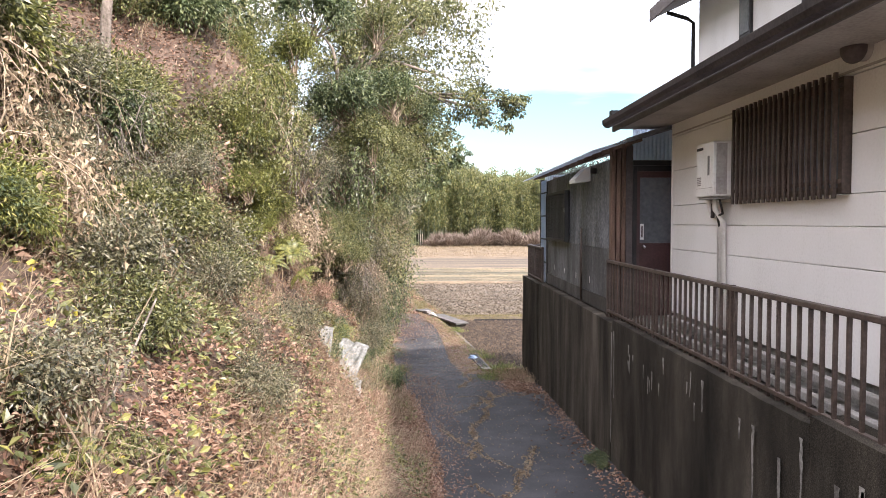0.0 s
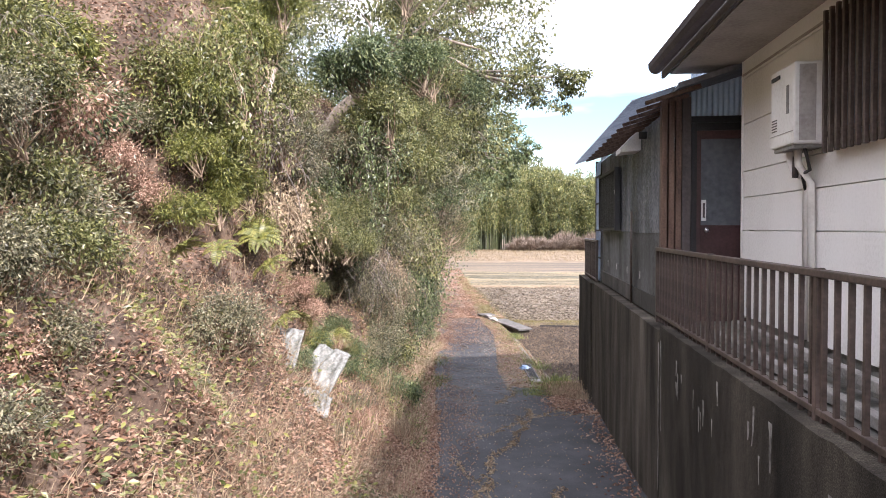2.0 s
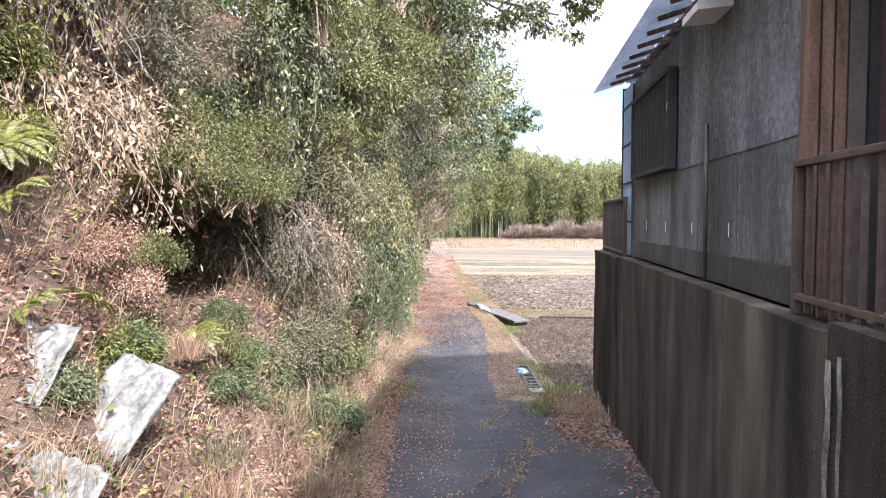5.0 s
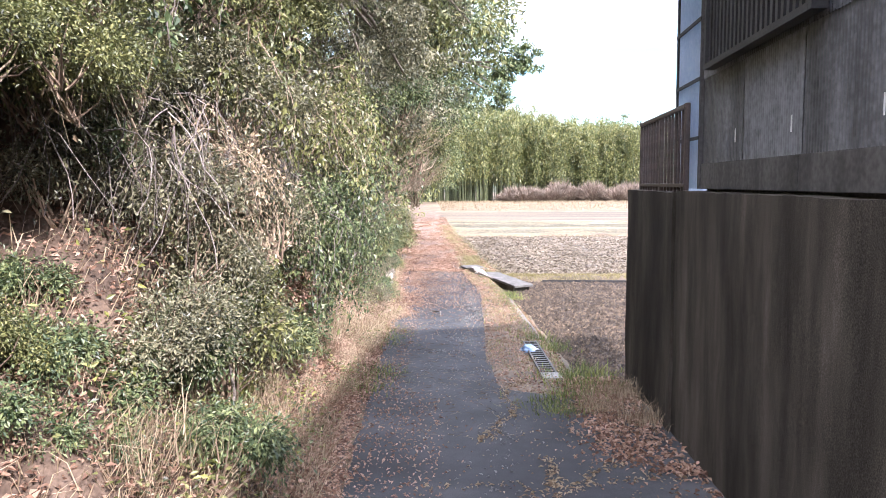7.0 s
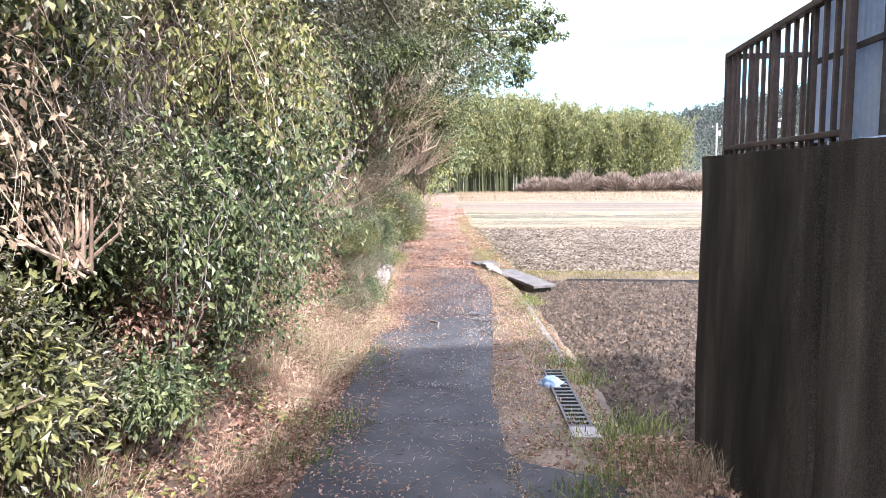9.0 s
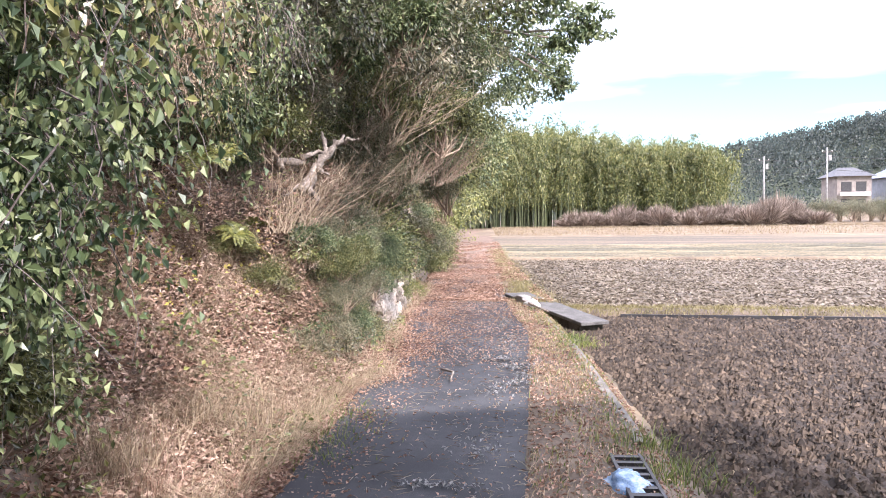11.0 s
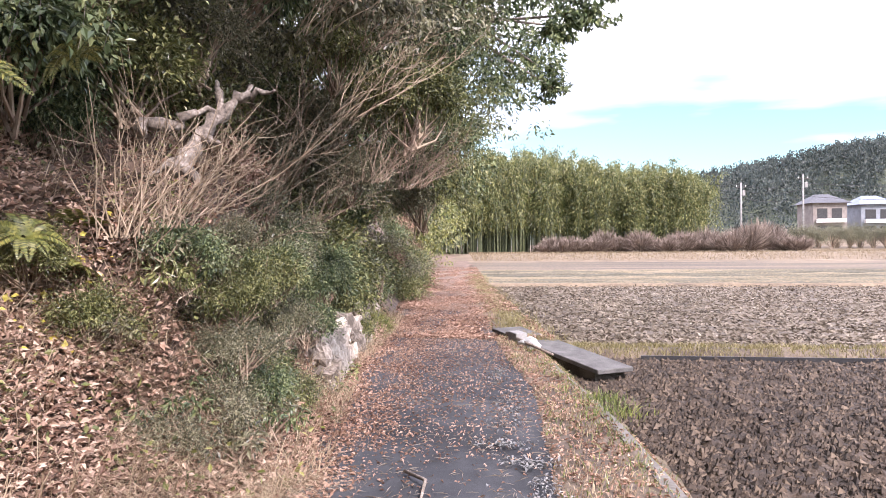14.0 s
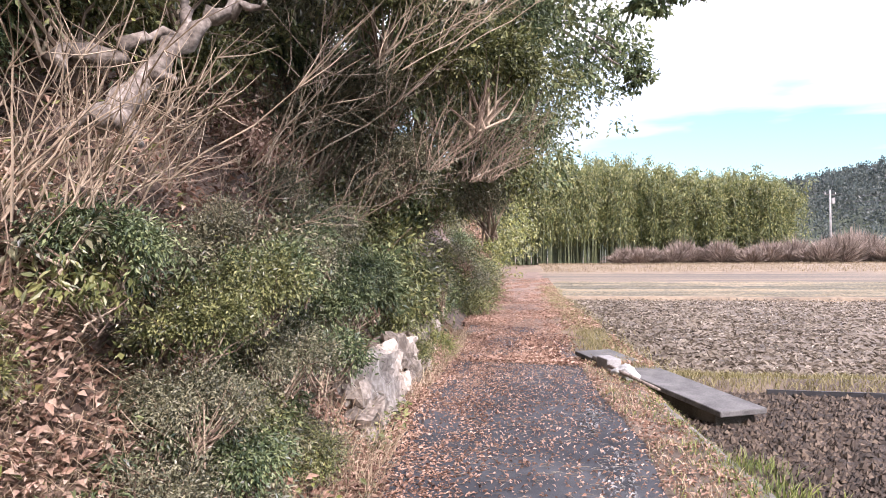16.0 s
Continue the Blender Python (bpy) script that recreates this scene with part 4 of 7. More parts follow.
def twig_clump(name, n, height, spread, seed, mat, label, lean=(0.3, 0, 0), fork=3, thick=0.0048):
    """Bare stems fanning out of one stool, with side twigs."""
    g = np.random.default_rng(seed)
    th = empty(name)
    for k in range(n):
        bm = bmesh.new()
        d = Vector((lean[0] + g.normal(0, spread), lean[1] + g.normal(0, spread), 1 + lean[2])).normalized()
        L = height * g.uniform(0.55, 1.1)
        p0 = Vector((g.normal(0, 0.1), g.normal(0, 0.1), -0.05))
        pts = [p0]
        for i in range(1, 6):
            d = (d + Vector(g.normal(0, 0.17, 3)) + Vector((lean[0] * 0.08, 0, -0.03))).normalized()
            pts.append(pts[-1] + d * L / 5)
        tube(bm, pts, [thick * (1 - 0.15 * i) for i in range(6)], 5)
        for j in range(fork):
            i = int(g.integers(2, 5))
            q = pts[i]
            e = (d + Vector(g.normal(0, 0.55, 3))).normalized()
            tube(bm, [q, q + e * L * 0.16, q + e * L * 0.3 + Vector((0, 0, 0.03))], [thick * 0.5, thick * 0.35, thick * 0.15], 4)
        part("stem", bm, mat, th)
    return tagged(th, label, "shrub", group="bare shrubs on the bank")


USED = set()


def set_copy(src, m):
    """The first call sets the model itself in its place, later ones set copies."""
    if src.name not in USED:
        USED.add(src.name)
        src.matrix_basis = m
        return src
    return copy_thing(src, m @ Matrix.Diagonal((1 / src.scale.x, 1 / src.scale.y, 1 / src.scale.z, 1)))


def place(src, x, y, z, s=1.0, rz=0.0, tilt=0.0, sz=None):
    m = Matrix.Translation((float(x), float(y), float(z))) @ Euler((0, radians(tilt), radians(rz))).to_matrix().to_4x4() @ Matrix.Diagonal((s, s, sz or s, 1))
    return set_copy(src, m)


def on_bank(y, h):
    """The point of the bank h metres above the lane at y."""
    lo, hi = 0.0, 30.0
    for _ in range(40):
        mid = (lo + hi) / 2
        if bank_rise(mid, y) < h:
            lo = mid
        else:
            hi = mid
    p = bank_fn(lo, y)
    return p


SRC = {}
SRC["olive"] = [shrub("evergreen_shrub", (0.62, 0.62, 0.6), 4400, 0.062, L_OLIVE, "olive-green evergreen shrub with small leaves on the bank", seed=k, lumps=14) for k in (1, 2, 3)]
SRC["dusty"] = [shrub("dusty_shrub", (0.62, 0.62, 0.6), 4200, 0.05, L_DUSTY, "dull grey-green dense shrub on the bank", seed=k, lumps=10, twigs=26) for k in (11, 12, 13)]
SRC["green"] = [shrub("broadleaf_shrub", (0.62, 0.62, 0.6), 4200, 0.078, L_GREEN, "dark green glossy broadleaf shrub on the bank", seed=k, lumps=8, slim=0.4, droop=0.55) for k in (21, 22, 23)]
SRC["bright"] = [shrub("bright_shrub", (0.6, 0.6, 0.6), 3300, 0.09, L_BRIGHT, "sunlit yellow-green long-leaved shrub on the bank", seed=k, lumps=8, slim=0.28, droop=0.4) for k in (31, 32)]
SRC["dry"] = [shrub("withered_shrub", (0.6, 0.6, 0.55), 2600, 0.06, L_DRY, "withered brown shrub with curled dead leaves", seed=k, lumps=9, slim=0.5, droop=0.6, twigs=40) for k in (41, 42)]
SRC["fern"] = [fern("fern", seed=51), fern("fern", n=11, length=0.5, seed=52)]
SRC["stems"] = [twig_clump("bare_shrub", 10, 1.2, 0.34, 61, M_TWIG, "bare straw-coloured stems leaning out of the bank", (0.45, 0.05, 0)), twig_clump("bare_shrub", 7, 1.0, 0.5, 62, M_TWIG, "bare brown twigs fanning from the bank", (0.3, -0.1, 0))]


def tuft(name, n, h, seed, mat, label, spread=0.22):
    g = np.random.default_rng(seed)
    th = empty(name)
    pos = np.stack([g.normal(0, spread, n), g.normal(0, spread, n), np.full(n, -0.03)], 1)
    lean = np.stack([g.normal(0, 0.45, n), g.normal(0, 0.45, n), np.zeros(n)], 1) + pos * [1.2, 1.2, 0]
    v, f = blades_mesh(pos, lean, h * g.uniform(0.4, 1.1, n), g.uniform(0.004, 0.010, n))
    tagged(from_arrays("blade_mass", v, f, mat, th), kind="stuff")
    return tagged(th, label, "grass tuft", group="tufts by the lane")


SRC["weed"] = [tuft("dry_tuft", 420, 0.5, 81, L_STRAW, "dry straw-brown weed tuft beside the lane"), tuft("weed_tuft", 360, 0.42, 82, L_DUSTY, "dull green weed tuft beside the lane"), tuft("dry_tuft", 420, 0.45, 83, L_DRY, "withered reddish-brown weed tuft beside the lane")]
SRC["grass"] = [tuft("grass_tuft", 260, 0.12, 84, L_GRASS, "short green grass tuft on the verge", 0.14), tuft("dry_tuft", 240, 0.13, 85, L_STRAW, "short dry grass tuft on the verge", 0.16)]
g0 = np.random.default_rng(3)


def plant(kind, *spots):
    """Set plants of a kind at places on the bank, with their sizes."""
    for x, y, z, s in spots:
        group = SRC[kind]
        src = group[int(g0.integers(len(group)))]
        if kind == "fern":
            place(src, x + 0.08, y, z, max(s * 1.0, 0.4), g0.uniform(0, 360), 35)
        elif kind == "stems":
            place(src, x, y, z - 0.4 * s, s * 0.9, g0.uniform(-25, 25))
        elif kind == "weed":
            place(src, x, y, z - 0.02, 0.75 * min(max(0.6, s), 0.95), g0.uniform(0, 360))
        else:
            k = min(max(s, 0.42), 1.15 if y < 24 else 1.5 if y < 32 else 9)
            place(src, x - 0.12 * k, y, z, k, g0.uniform(0, 360), g0.uniform(-10, 25))


plant("olive", (-2.01, 9.34, 3.98, 1.38), (-2.65, 5.12, 4.57, 0.7), (-3.43, 9.42, 6.01, 1.09), (-1.11, 2.27, 2.84, 0.21), (-2.57, 24.28, 1.37, 1.41), (-3.56, 23.72, 3.93, 1.49), (-0.69, 15, 7.28, 1.97), (-0.36, 16, 6, 1.89), (-0.57, 15, 4.28, 1.38), (0.14, 20, 8.87, 2.1), (-0.75, 13, 4.74, 1.34), (-0.54, 14, 4.09, 1.22), (-0.28, 16, 4.82, 1.29), (-0.91, 14, 3.92, 0.94), (-0.64, 15, 4.63, 1.07), (-0.88, 25, 3.12, 1.37))
plant("olive", (-1.69, 24, 3.48, 1.01), (-1.34, 13.5, 2.69, 0.35), (-1.71, 16.5, 2.58, 0.59))
plant("dusty", (-1.7, 6.47, 3.05, 1.06), (-2.08, 4.32, 3.89, 0.38), (-1.54, 4.68, 3.1, 0.46), (-2.45, 8.77, 4.13, 0.67), (-2.19, 15.49, 2.53, 1.61), (-1.77, 15.79, 1.51, 1.32), (-1.87, 13.04, 3.2, 1.27), (-3.48, 19.01, 4.15, 1.72), (-1.51, 13.28, 2.14, 0.92), (-1.71, 13.95, 2.19, 0.62), (-2.1, 15.3, 2.43, 0.88), (-2.85, 26.97, 1.21, 1.37), (-2.67, 25.67, 1.16, 1.16), (-4.42, 36.18, 1.29, 1.83), (-3.88, 31.19, 2.04, 1.56), (-2.06, 20.97, 1.19, 0.43), (-1.95, 20.43, 1.04, 0.33), (-1.79, 21.01, 0.5, 0.27), (-2.13, 22.16, 0.99, 0.41))
plant("dusty", (-1.8, 20.33, 0.69, 0.23), (-1.1, 13, 4.17, 1.36), (-1.16, 12.5, 2.73, 0.98), (-1.28, 12.6, 1.8, 0.91), (-0.94, 13.5, 3.11, 0.88), (-0.74, 13.3, 2.84, 1.01), (-0.95, 12.8, 2.24, 0.95), (-0.68, 13.8, 2, 0.8), (-1.44, 17, 3.02, 1.07), (-2.02, 21.5, 3, 0.94), (-1.83, 30, 2.73, 1.29), (-1.96, 25, 2.13, 1.2), (-2.12, 28, 0.82, 0.76), (-1.73, 25, 2.29, 0.84), (-1.75, 30, 2.17, 1.37), (-1.86, 25, 2.97, 1.05), (-2.22, 22.5, 2.9, 0.65), (-1.37, 14, 2.96, 0.41))
plant("dusty", (-1.04, 13, 1.88, 0.3), (-1.18, 13.6, 2.04, 0.36), (-1.67, 15.5, 2.21, 0.56))
plant("green", (-1.28, 4.25, 2.8, 0.41), (-1.69, 3.87, 3.42, 0.39), (-2.72, 9.79, 5.95, 1.1), (-0.95, 9.1, 1.77, 0.27), (-1.55, 11.65, 2.85, 0.65), (-1.53, 14.6, 1.48, 0.87), (-1.64, 14.81, 1.64, 0.78), (-1.27, 13.4, 1.47, 0.53), (-1.81, 16.85, 1.2, 0.68), (-4.38, 26.02, 5.16, 2.47), (-2.33, 17.53, 1.86, 1.01), (-2.92, 18.11, 2.63, 1.03), (-2.56, 18.7, 2.27, 0.82), (-2.53, 20.61, 2.4, 0.83), (-2.24, 21.97, 1.31, 0.71), (-1.7, 16.76, 1.03, 0.49), (-2.56, 23.81, 1.49, 0.88))
plant("green", (-2.82, 26.55, 1.27, 1.19), (-1.92, 22, 0.53, 0.51), (-2.42, 20.53, 2.16, 0.48), (-1.74, 21.55, 0.35, 0.35), (-1.37, 12, 6.71, 1.41), (-1.09, 13, 5.53, 1.36), (-1.14, 13, 5.43, 0.98), (-0.43, 15, 5.94, 1.19), (-0.05, 18, 6.27, 1.69), (-0.86, 22, 3.87, 1.56), (-1.75, 22, 3.63, 1.22), (-1.54, 26, 4.7, 1.63), (-1.41, 30, 3.65, 1.51), (-1.52, 26, 3.88, 1.42), (-1.21, 28, 4.75, 1.59))
plant("green", (-1.44, 31, 3.48, 1.47), (-0.96, 15.8, 1.86, 0.22), (-0.81, 15.6, 1.4, 0.18), (-0.86, 15.6, 2.03, 0.21), (-1.37, 17, 2.69, 0.31), (-1.57, 15, 3.16, 0.51), (-1.7, 15.8, 1.63, 0.52))
plant("dry", (-4.05, 9.02, 5.89, 0.94), (-1.21, 5.54, 2.49, 0.45), (-1.06, 4.05, 2.5, 0.28), (-1.38, 2.82, 3.13, 0.29), (-2.23, 8.33, 3.67, 0.53), (-2.08, 8.6, 3.41, 0.47), (-1.02, 12.84, 1.09, 0.37), (-2.88, 20.14, 3.34, 0.61), (-2.63, 19.67, 2.64, 0.47))
plant("fern", (-1.03, 2.99, 2.62, 0.22), (-1.65, 8.77, 2.87, 0.46), (-1.51, 9.41, 2.96, 0.5), (-1.68, 8.17, 2.87, 0.42), (-1.15, 9.14, 2.18, 0.24), (-1.1, 9.49, 2.16, 0.21), (-1.41, 10.56, 2.84, 0.3), (-2.08, 19.65, 1.41, 0.31), (-2.17, 18.92, 1.58, 0.28), (-2.1, 20.09, 1.44, 0.21), (-2, 19.92, 1.25, 0.2), (-2.4, 22.05, 1.68, 0.36))
plant("bright", (-1.24, 2.8, 2.93, 0.19), (-1.13, 2.94, 2.78, 0.19), (-2.05, 9.41, 4.07, 0.7), (-1.8, 9.4, 3.54, 0.76), (-1.87, 8.69, 3.17, 0.54), (-0.95, 9.67, 1.83, 0.23), (-2.84, 20.16, 3.25, 0.85), (-0.97, 13.37, 0.75, 0.43), (-2.02, 20.77, 1.12, 0.34), (-1.6, 11, 5.83, 0.86), (-1.85, 10.5, 5.22, 0.69))
plant("stems", (-0.89, 6.57, 1.87, 0.54), (-2.79, 23.81, 2.07, 1.5), (-2.35, 20.9, 1.92, 0.84), (-5.03, 31.02, 4.66, 2.02), (-2.27, 20.64, 1.76, 0.65), (-1.47, 22, 2.74, 0.94), (-1.69, 24, 2.95, 0.82), (-1.47, 28, 4, 1.14), (-1.41, 27, 3.07, 0.79), (-1.92, 23, 2.8, 0.55))
plant("weed", (-0.39, 11.2, 0.52, 1.22), (-0.83, 13.3, 0.6, 1.06), (-0.58, 9.9, 0.99, 0.71), (-1.24, 18.02, 0.19, 1.17), (-0.77, 7.42, 1.57, 0.41), (-1, 13.9, 0.61, 0.7), (-1.28, 16.85, 0.34, 0.83), (-0.73, 11.38, 0.88, 0.47), (-1.19, 15.3, 0.51, 0.54), (-1.15, 16.89, 0.2, 0.58), (-1.14, 18.99, -0.02, 0.47), (-1.36, 17.74, 0.34, 0.45))
for x, y, z, lean in ((-1.85, 20.2, 1.15, 8), (-1.82, 20.5, 1.25, 14), (-1.75, 21.6, 1.35, 38), (-1.7, 23.2, 1.6, 35)):
    place(SRC["stems"][0], x, y, z, 0.72, g0.uniform(-20, 20), lean - 22)
# dense cover above and farther along
def fill(kind_at, ys, hs, s0, s1, step):
    for y in np.arange(*ys, step):
        for h in np.arange(*hs, step):
            u = g0.random()
            kind = kind_at(u)
            yy, hh = y + g0.normal(0, step * 0.3), max(0.2, h + g0.normal(0, step * 0.3))
            p = on_bank(yy, hh)
            plant(kind, (p[0] + 0.25, p[1], p[2], g0.uniform(s0, s1)))


def thicket(u):
    return "olive" if u < 0.38 else "green" if u < 0.55 else "dusty" if u < 0.88 else "bright" if u < 0.94 else "dry"


fill(thicket, (12.6, 16.2), (1.5, 4.6), 0.8, 1.2, 0.9)
fill(thicket, (22, 34), (1.0, 4.8), 0.9, 1.5, 1.25)
fill(thicket, (34, 60), (0.6, 6.0), 1.6, 2.4, 2.2)
fill(thicket, (4.6, 8.4), (2.3, 5.6), 0.7, 1.05, 0.85)
fill(lambda u: "dusty" if u < 0.55 else "olive" if u < 0.8 else "green", (12.1, 13.4), (0.7, 3.4), 0.5, 0.8, 0.6)
fill(lambda u: "dusty" if u < 0.35 else "dry" if u < 0.65 else "olive" if u < 0.9 else "bright", (2.5, 6.0), (1.6, 3.4), 0.45, 0.7, 0.9)
fill(thicket, (3, 13), (3.4, 6.4), 0.7, 1.2, 1.05)
fill(thicket, (1.5, 4.5), (2.6, 5.2), 0.4, 0.7, 0.8)
fill(thicket, (17.5, 22), (2.6, 5.0), 0.9, 1.3, 1.1)


fill(lambda u: "dusty" if u < 0.35 else "green" if u < 0.7 else "olive" if u < 0.95 else "bright", (19.9, 22.2), (0.35, 1.7), 0.34, 0.5, 0.5)
fill(thicket, (22.4, 25.2), (1.0, 1.7), 0.42, 0.6, 0.5)
fill(thicket, (25.2, 27.5), (0.5, 1.4), 0.5, 0.8, 0.6)
fill(thicket, (13.2, 16.0), (0.9, 2.6), 0.7, 1.0, 0.7)


# the dense bushes low on the bank
plant("olive", (-2.3, 6.62, 3.88, 0.65), (-1.75, 5.28, 3.27, 0.5), (-1.41, 4.82, 2.86, 0.44), (-1.21, 5.36, 2.52, 0.36), (-1.56, 4.73, 3.1, 0.38))
plant("dusty", (-2.57, 8, 4.19, 0.79), (-1.73, 5.83, 3.19, 0.61), (-2.05, 7.03, 3.49, 0.67), (-1.35, 5.25, 2.74, 0.53), (-1.14, 4.52, 2.58, 0.35), (-1.55, 16.61, 0.78, 0.75), (-1.63, 15.35, 1.4, 0.7), (-1.63, 14.47, 1.75, 0.6), (-1.46, 13.57, 1.83, 0.5))
plant("bright", (-1.64, 9.85, 3.49, 0.58))
plant("weed", (-0.81, 8.76, 1.51, 0.71), (-0.79, 11.53, 1.01, 1.11), (-0.66, 10.18, 1.12, 0.73), (-0.79, 12.09, 0.81, 0.93), (-0.59, 9, 1.12, 0.62))
plant("dusty", (-1.71, 12.4, 3.04, 0.66))
plant("dry", (-1.07, 10.07, 2.18, 0.23), (-1.16, 9.96, 2.41, 0.23))
plant("green", (-0.95, 9.79, 1.85, 0.22))
plant("olive", (-1.21, 10.59, 2.33, 0.29))
plant("weed", (-0.94, 10.32, 1.74, 0.32), (-0.89, 9.54, 1.66, 0.27))


# ---- vines, bare stems and herbs ----
M_PALETWIG = material("pale_straw_stem", [(0.14, 0.1, 0.065), (0.33, 0.255, 0.175), (0.55, 0.45, 0.33)], scale=4, fine=30, per_island=0.5, bump=0.1, contrast=0.6)
M_VINE = material("grey_vine_stem", [(0.06, 0.048, 0.042), (0.15, 0.122, 0.108), (0.32, 0.275, 0.25)], scale=4, fine=30, per_island=0.6, bump=0.1, contrast=0.6)


def vines(name, n, w, h, seed, stem_mat, leaf_mat, leaf, per, label):
    """Strands hanging from a ledge in a loose tangle, with leaves along them."""
    g = np.random.default_rng(seed)
    th = empty(name)
    bm = bmesh.new()
    P = []
    for k in range(n):
        p = Vector((g.normal(0.1, 0.12), g.uniform(-w / 2, w / 2), g.uniform(-0.35, 0.25) * h))
        d = Vector((g.normal(0.35, 0.3), g.normal(0, 0.5), g.normal(0.1, 0.4)))
        pts = [p]
        step = h * g.uniform(0.35, 1.0) / 7
        for i in range(7):
            d = (d + Vector((g.normal(-0.06, 0.3), g.normal(0, 0.35), -0.42))).normalized()
            pts.append(pts[-1] + d * step)
        r = 0.0016 + 0.004 * g.random() ** 4
        tube(bm, pts, [r * (1 - 0.08 * i) for i in range(8)], 4)
        for q in range(per):
            a = g.uniform(0, 6.99)
            P.append(np.array(pts[int(a)].lerp(pts[int(a) + 1], a % 1)) + g.normal(0, 0.035, 3))
    tagged(part("strand_tangle", bm, stem_mat, th), kind="stuff")
    P = np.array(P)
    m = len(P)
    L = leaf * g.uniform(0.55, 1.3, m)
    v, f = leaves_mesh(P, g.normal(0, 0.6, (m, 3)) + np.array([0.2, 0, -0.8]), unit(g.normal(0, 0.5, (m, 3)) + np.array([0.8, -0.2, 0.5])), L, L * 0.55, 0.5)
    tagged(from_arrays("foliage", v, f, leaf_mat, th), kind="stuff")
    return tagged(th, label, "vine", group="vines on the bank")


SRC["dead_vine"] = [vines("dead_vine", 90, 0.9, 1.1, 101, M_PALETWIG, L_STRAW, 0.042, 16, "tan withered vine hanging over the bank"), vines("dead_vine", 110, 1.0, 0.9, 102, M_VINE, L_DUSTY, 0.03, 6, "grey leafless vine tangle hanging over the bank")]
SRC["ivy"] = [vines("climbing_vine", 75, 1.0, 1.0, 103, M_VINE, L_GREEN, 0.045, 44, "dark green leafy vine draped down the bank"), vines("climbing_vine", 65, 0.9, 0.9, 104, M_TWIG, L_OLIVE, 0.04, 44, "olive-green leafy vine draped down the bank")]


def drape(kind, *spots):
    for k, (x, y, z, sc) in enumerate(spots):
        place(SRC[kind][k % 2], x, y, z, sc, g0.uniform(-25, 25))


drape("dead_vine", (-1.4, 17.7, 2.95, 0.75), (-1.5, 12.2, 2.9, 1.0), (-1.75, 17.9, 3.2, 0.75), (-1.0, 12.6, 2.6, 1.0), (-0.95, 13.2, 2.5, 0.9), (-1.85, 10.6, 4.3, 1.3), (-1.75, 10.9, 3.4, 1.2), (-2.2, 6.4, 4.2, 1.0), (-1.75, 10.4, 3.5, 1.0), (-1.5, 19.3, 3.3, 0.8), (-2.6, 5.0, 4.4, 1.2), (-1.1, 14.4, 2.6, 0.9), (-1.9, 4.6, 3.7, 0.9), (-0.9, 15.3, 2.9, 1.0))
plant("olive", (-1.2, 11.7, 3.1, 0.55), (-1.0, 12.1, 3.3, 0.6), (-1.3, 11.3, 3.3, 0.55), (-1.0, 12.4, 2.9, 0.5), (-1.05, 11.9, 2.75, 0.45))
plant("bright", (-1.75, 9.3, 3.3, 0.55), (-1.7, 9.6, 3.9, 0.6), (-1.8, 9.2, 4.4, 0.65), (-1.85, 9.8, 4.9, 0.7), (-1.5, 9.7, 3.0, 0.45), (-1.8, 9.0, 3.8, 0.5))
plant("olive", (-0.75, 13.4, 3.6, 0.7), (-0.7, 13.9, 4.4, 0.8), (-0.6, 14.4, 3.7, 0.7), (-0.5, 14.8, 5.0, 0.9), (-0.95, 13.0, 4.6, 0.8))
drape("ivy", (-0.75, 15.6, 2.3, 1.0), (-0.7, 15.2, 3.0, 1.2), (-0.75, 14.7, 2.1, 1.0), (-0.85, 15.9, 3.2, 1.2), (-0.65, 15.2, 1.7, 0.8), (-0.95, 13.6, 3.4, 1.2), (-1.75, 19.0, 3.3, 1.1), (-1.9, 18.5, 2.9, 0.9), (-1.3, 13.0, 4.3, 1.3), (-1.9, 9.6, 4.9, 1.3))
plant("green", (-0.95, 11.9, 1.25, 0.55), (-1.0, 12.4, 1.3, 0.6), (-0.85, 11.5, 1.0, 0.42), (-1.2, 11.5, 2.95, 0.5), (-0.9, 12.9, 1.5, 0.6), (-1.2, 20.75, 0.45, 0.45), (-1.25, 21.7, 0.75, 0.45), (-1.3, 22.3, 1.0, 0.5), (-1.45, 22.9, 1.15, 0.5), (-1.3, 21.3, 1.2, 0.45), (-1.4, 22.0, 1.35, 0.5), (-1.0, 11.5, 1.5, 0.5), (-0.9, 11.25, 1.2, 0.45), (-1.15, 11.6, 1.75, 0.42), (-0.95, 11.0, 1.35, 0.4))
plant("dusty", (-1.2, 21.2, 0.85, 0.5), (-1.15, 20.5, 0.75, 0.42), (-1.3, 21.6, 1.25, 0.45))
plant("olive", (-1.2, 21.0, 1.15, 0.45), (-1.25, 20.6, 1.05, 0.4), (-1.0, 11.2, 1.6, 0.42), (-0.85, 11.6, 1.05, 0.42), (-1.25, 11.2, 2.75, 0.5))
plant("olive", (-0.95, 11.2, 2.85, 0.5), (-0.9, 11.7, 2.9, 0.55), (-1.1, 10.9, 3.0, 0.5))
plant("fern", (-1.85, 18.6, 2.0, 0.5), (-1.95, 19.2, 2.1, 0.5), (-1.8, 19.7, 2.3, 0.45), (-1.35, 9.3, 2.7, 0.5), (-1.05, 10.6, 1.75, 0.35))


plant("dusty", (-1.3, 5.7, 2.9, 0.65), (-1.15, 5.9, 2.5, 0.6), (-1.1, 5.5, 2.2, 0.48), (-1.5, 6.1, 3.7, 0.6))
plant("olive", (-1.45, 5.5, 3.4, 0.65), (-1.35, 6.3, 3.0, 0.6), (-1.2, 5.2, 2.65, 0.5), (-1.75, 6.6, 4.0, 0.6))


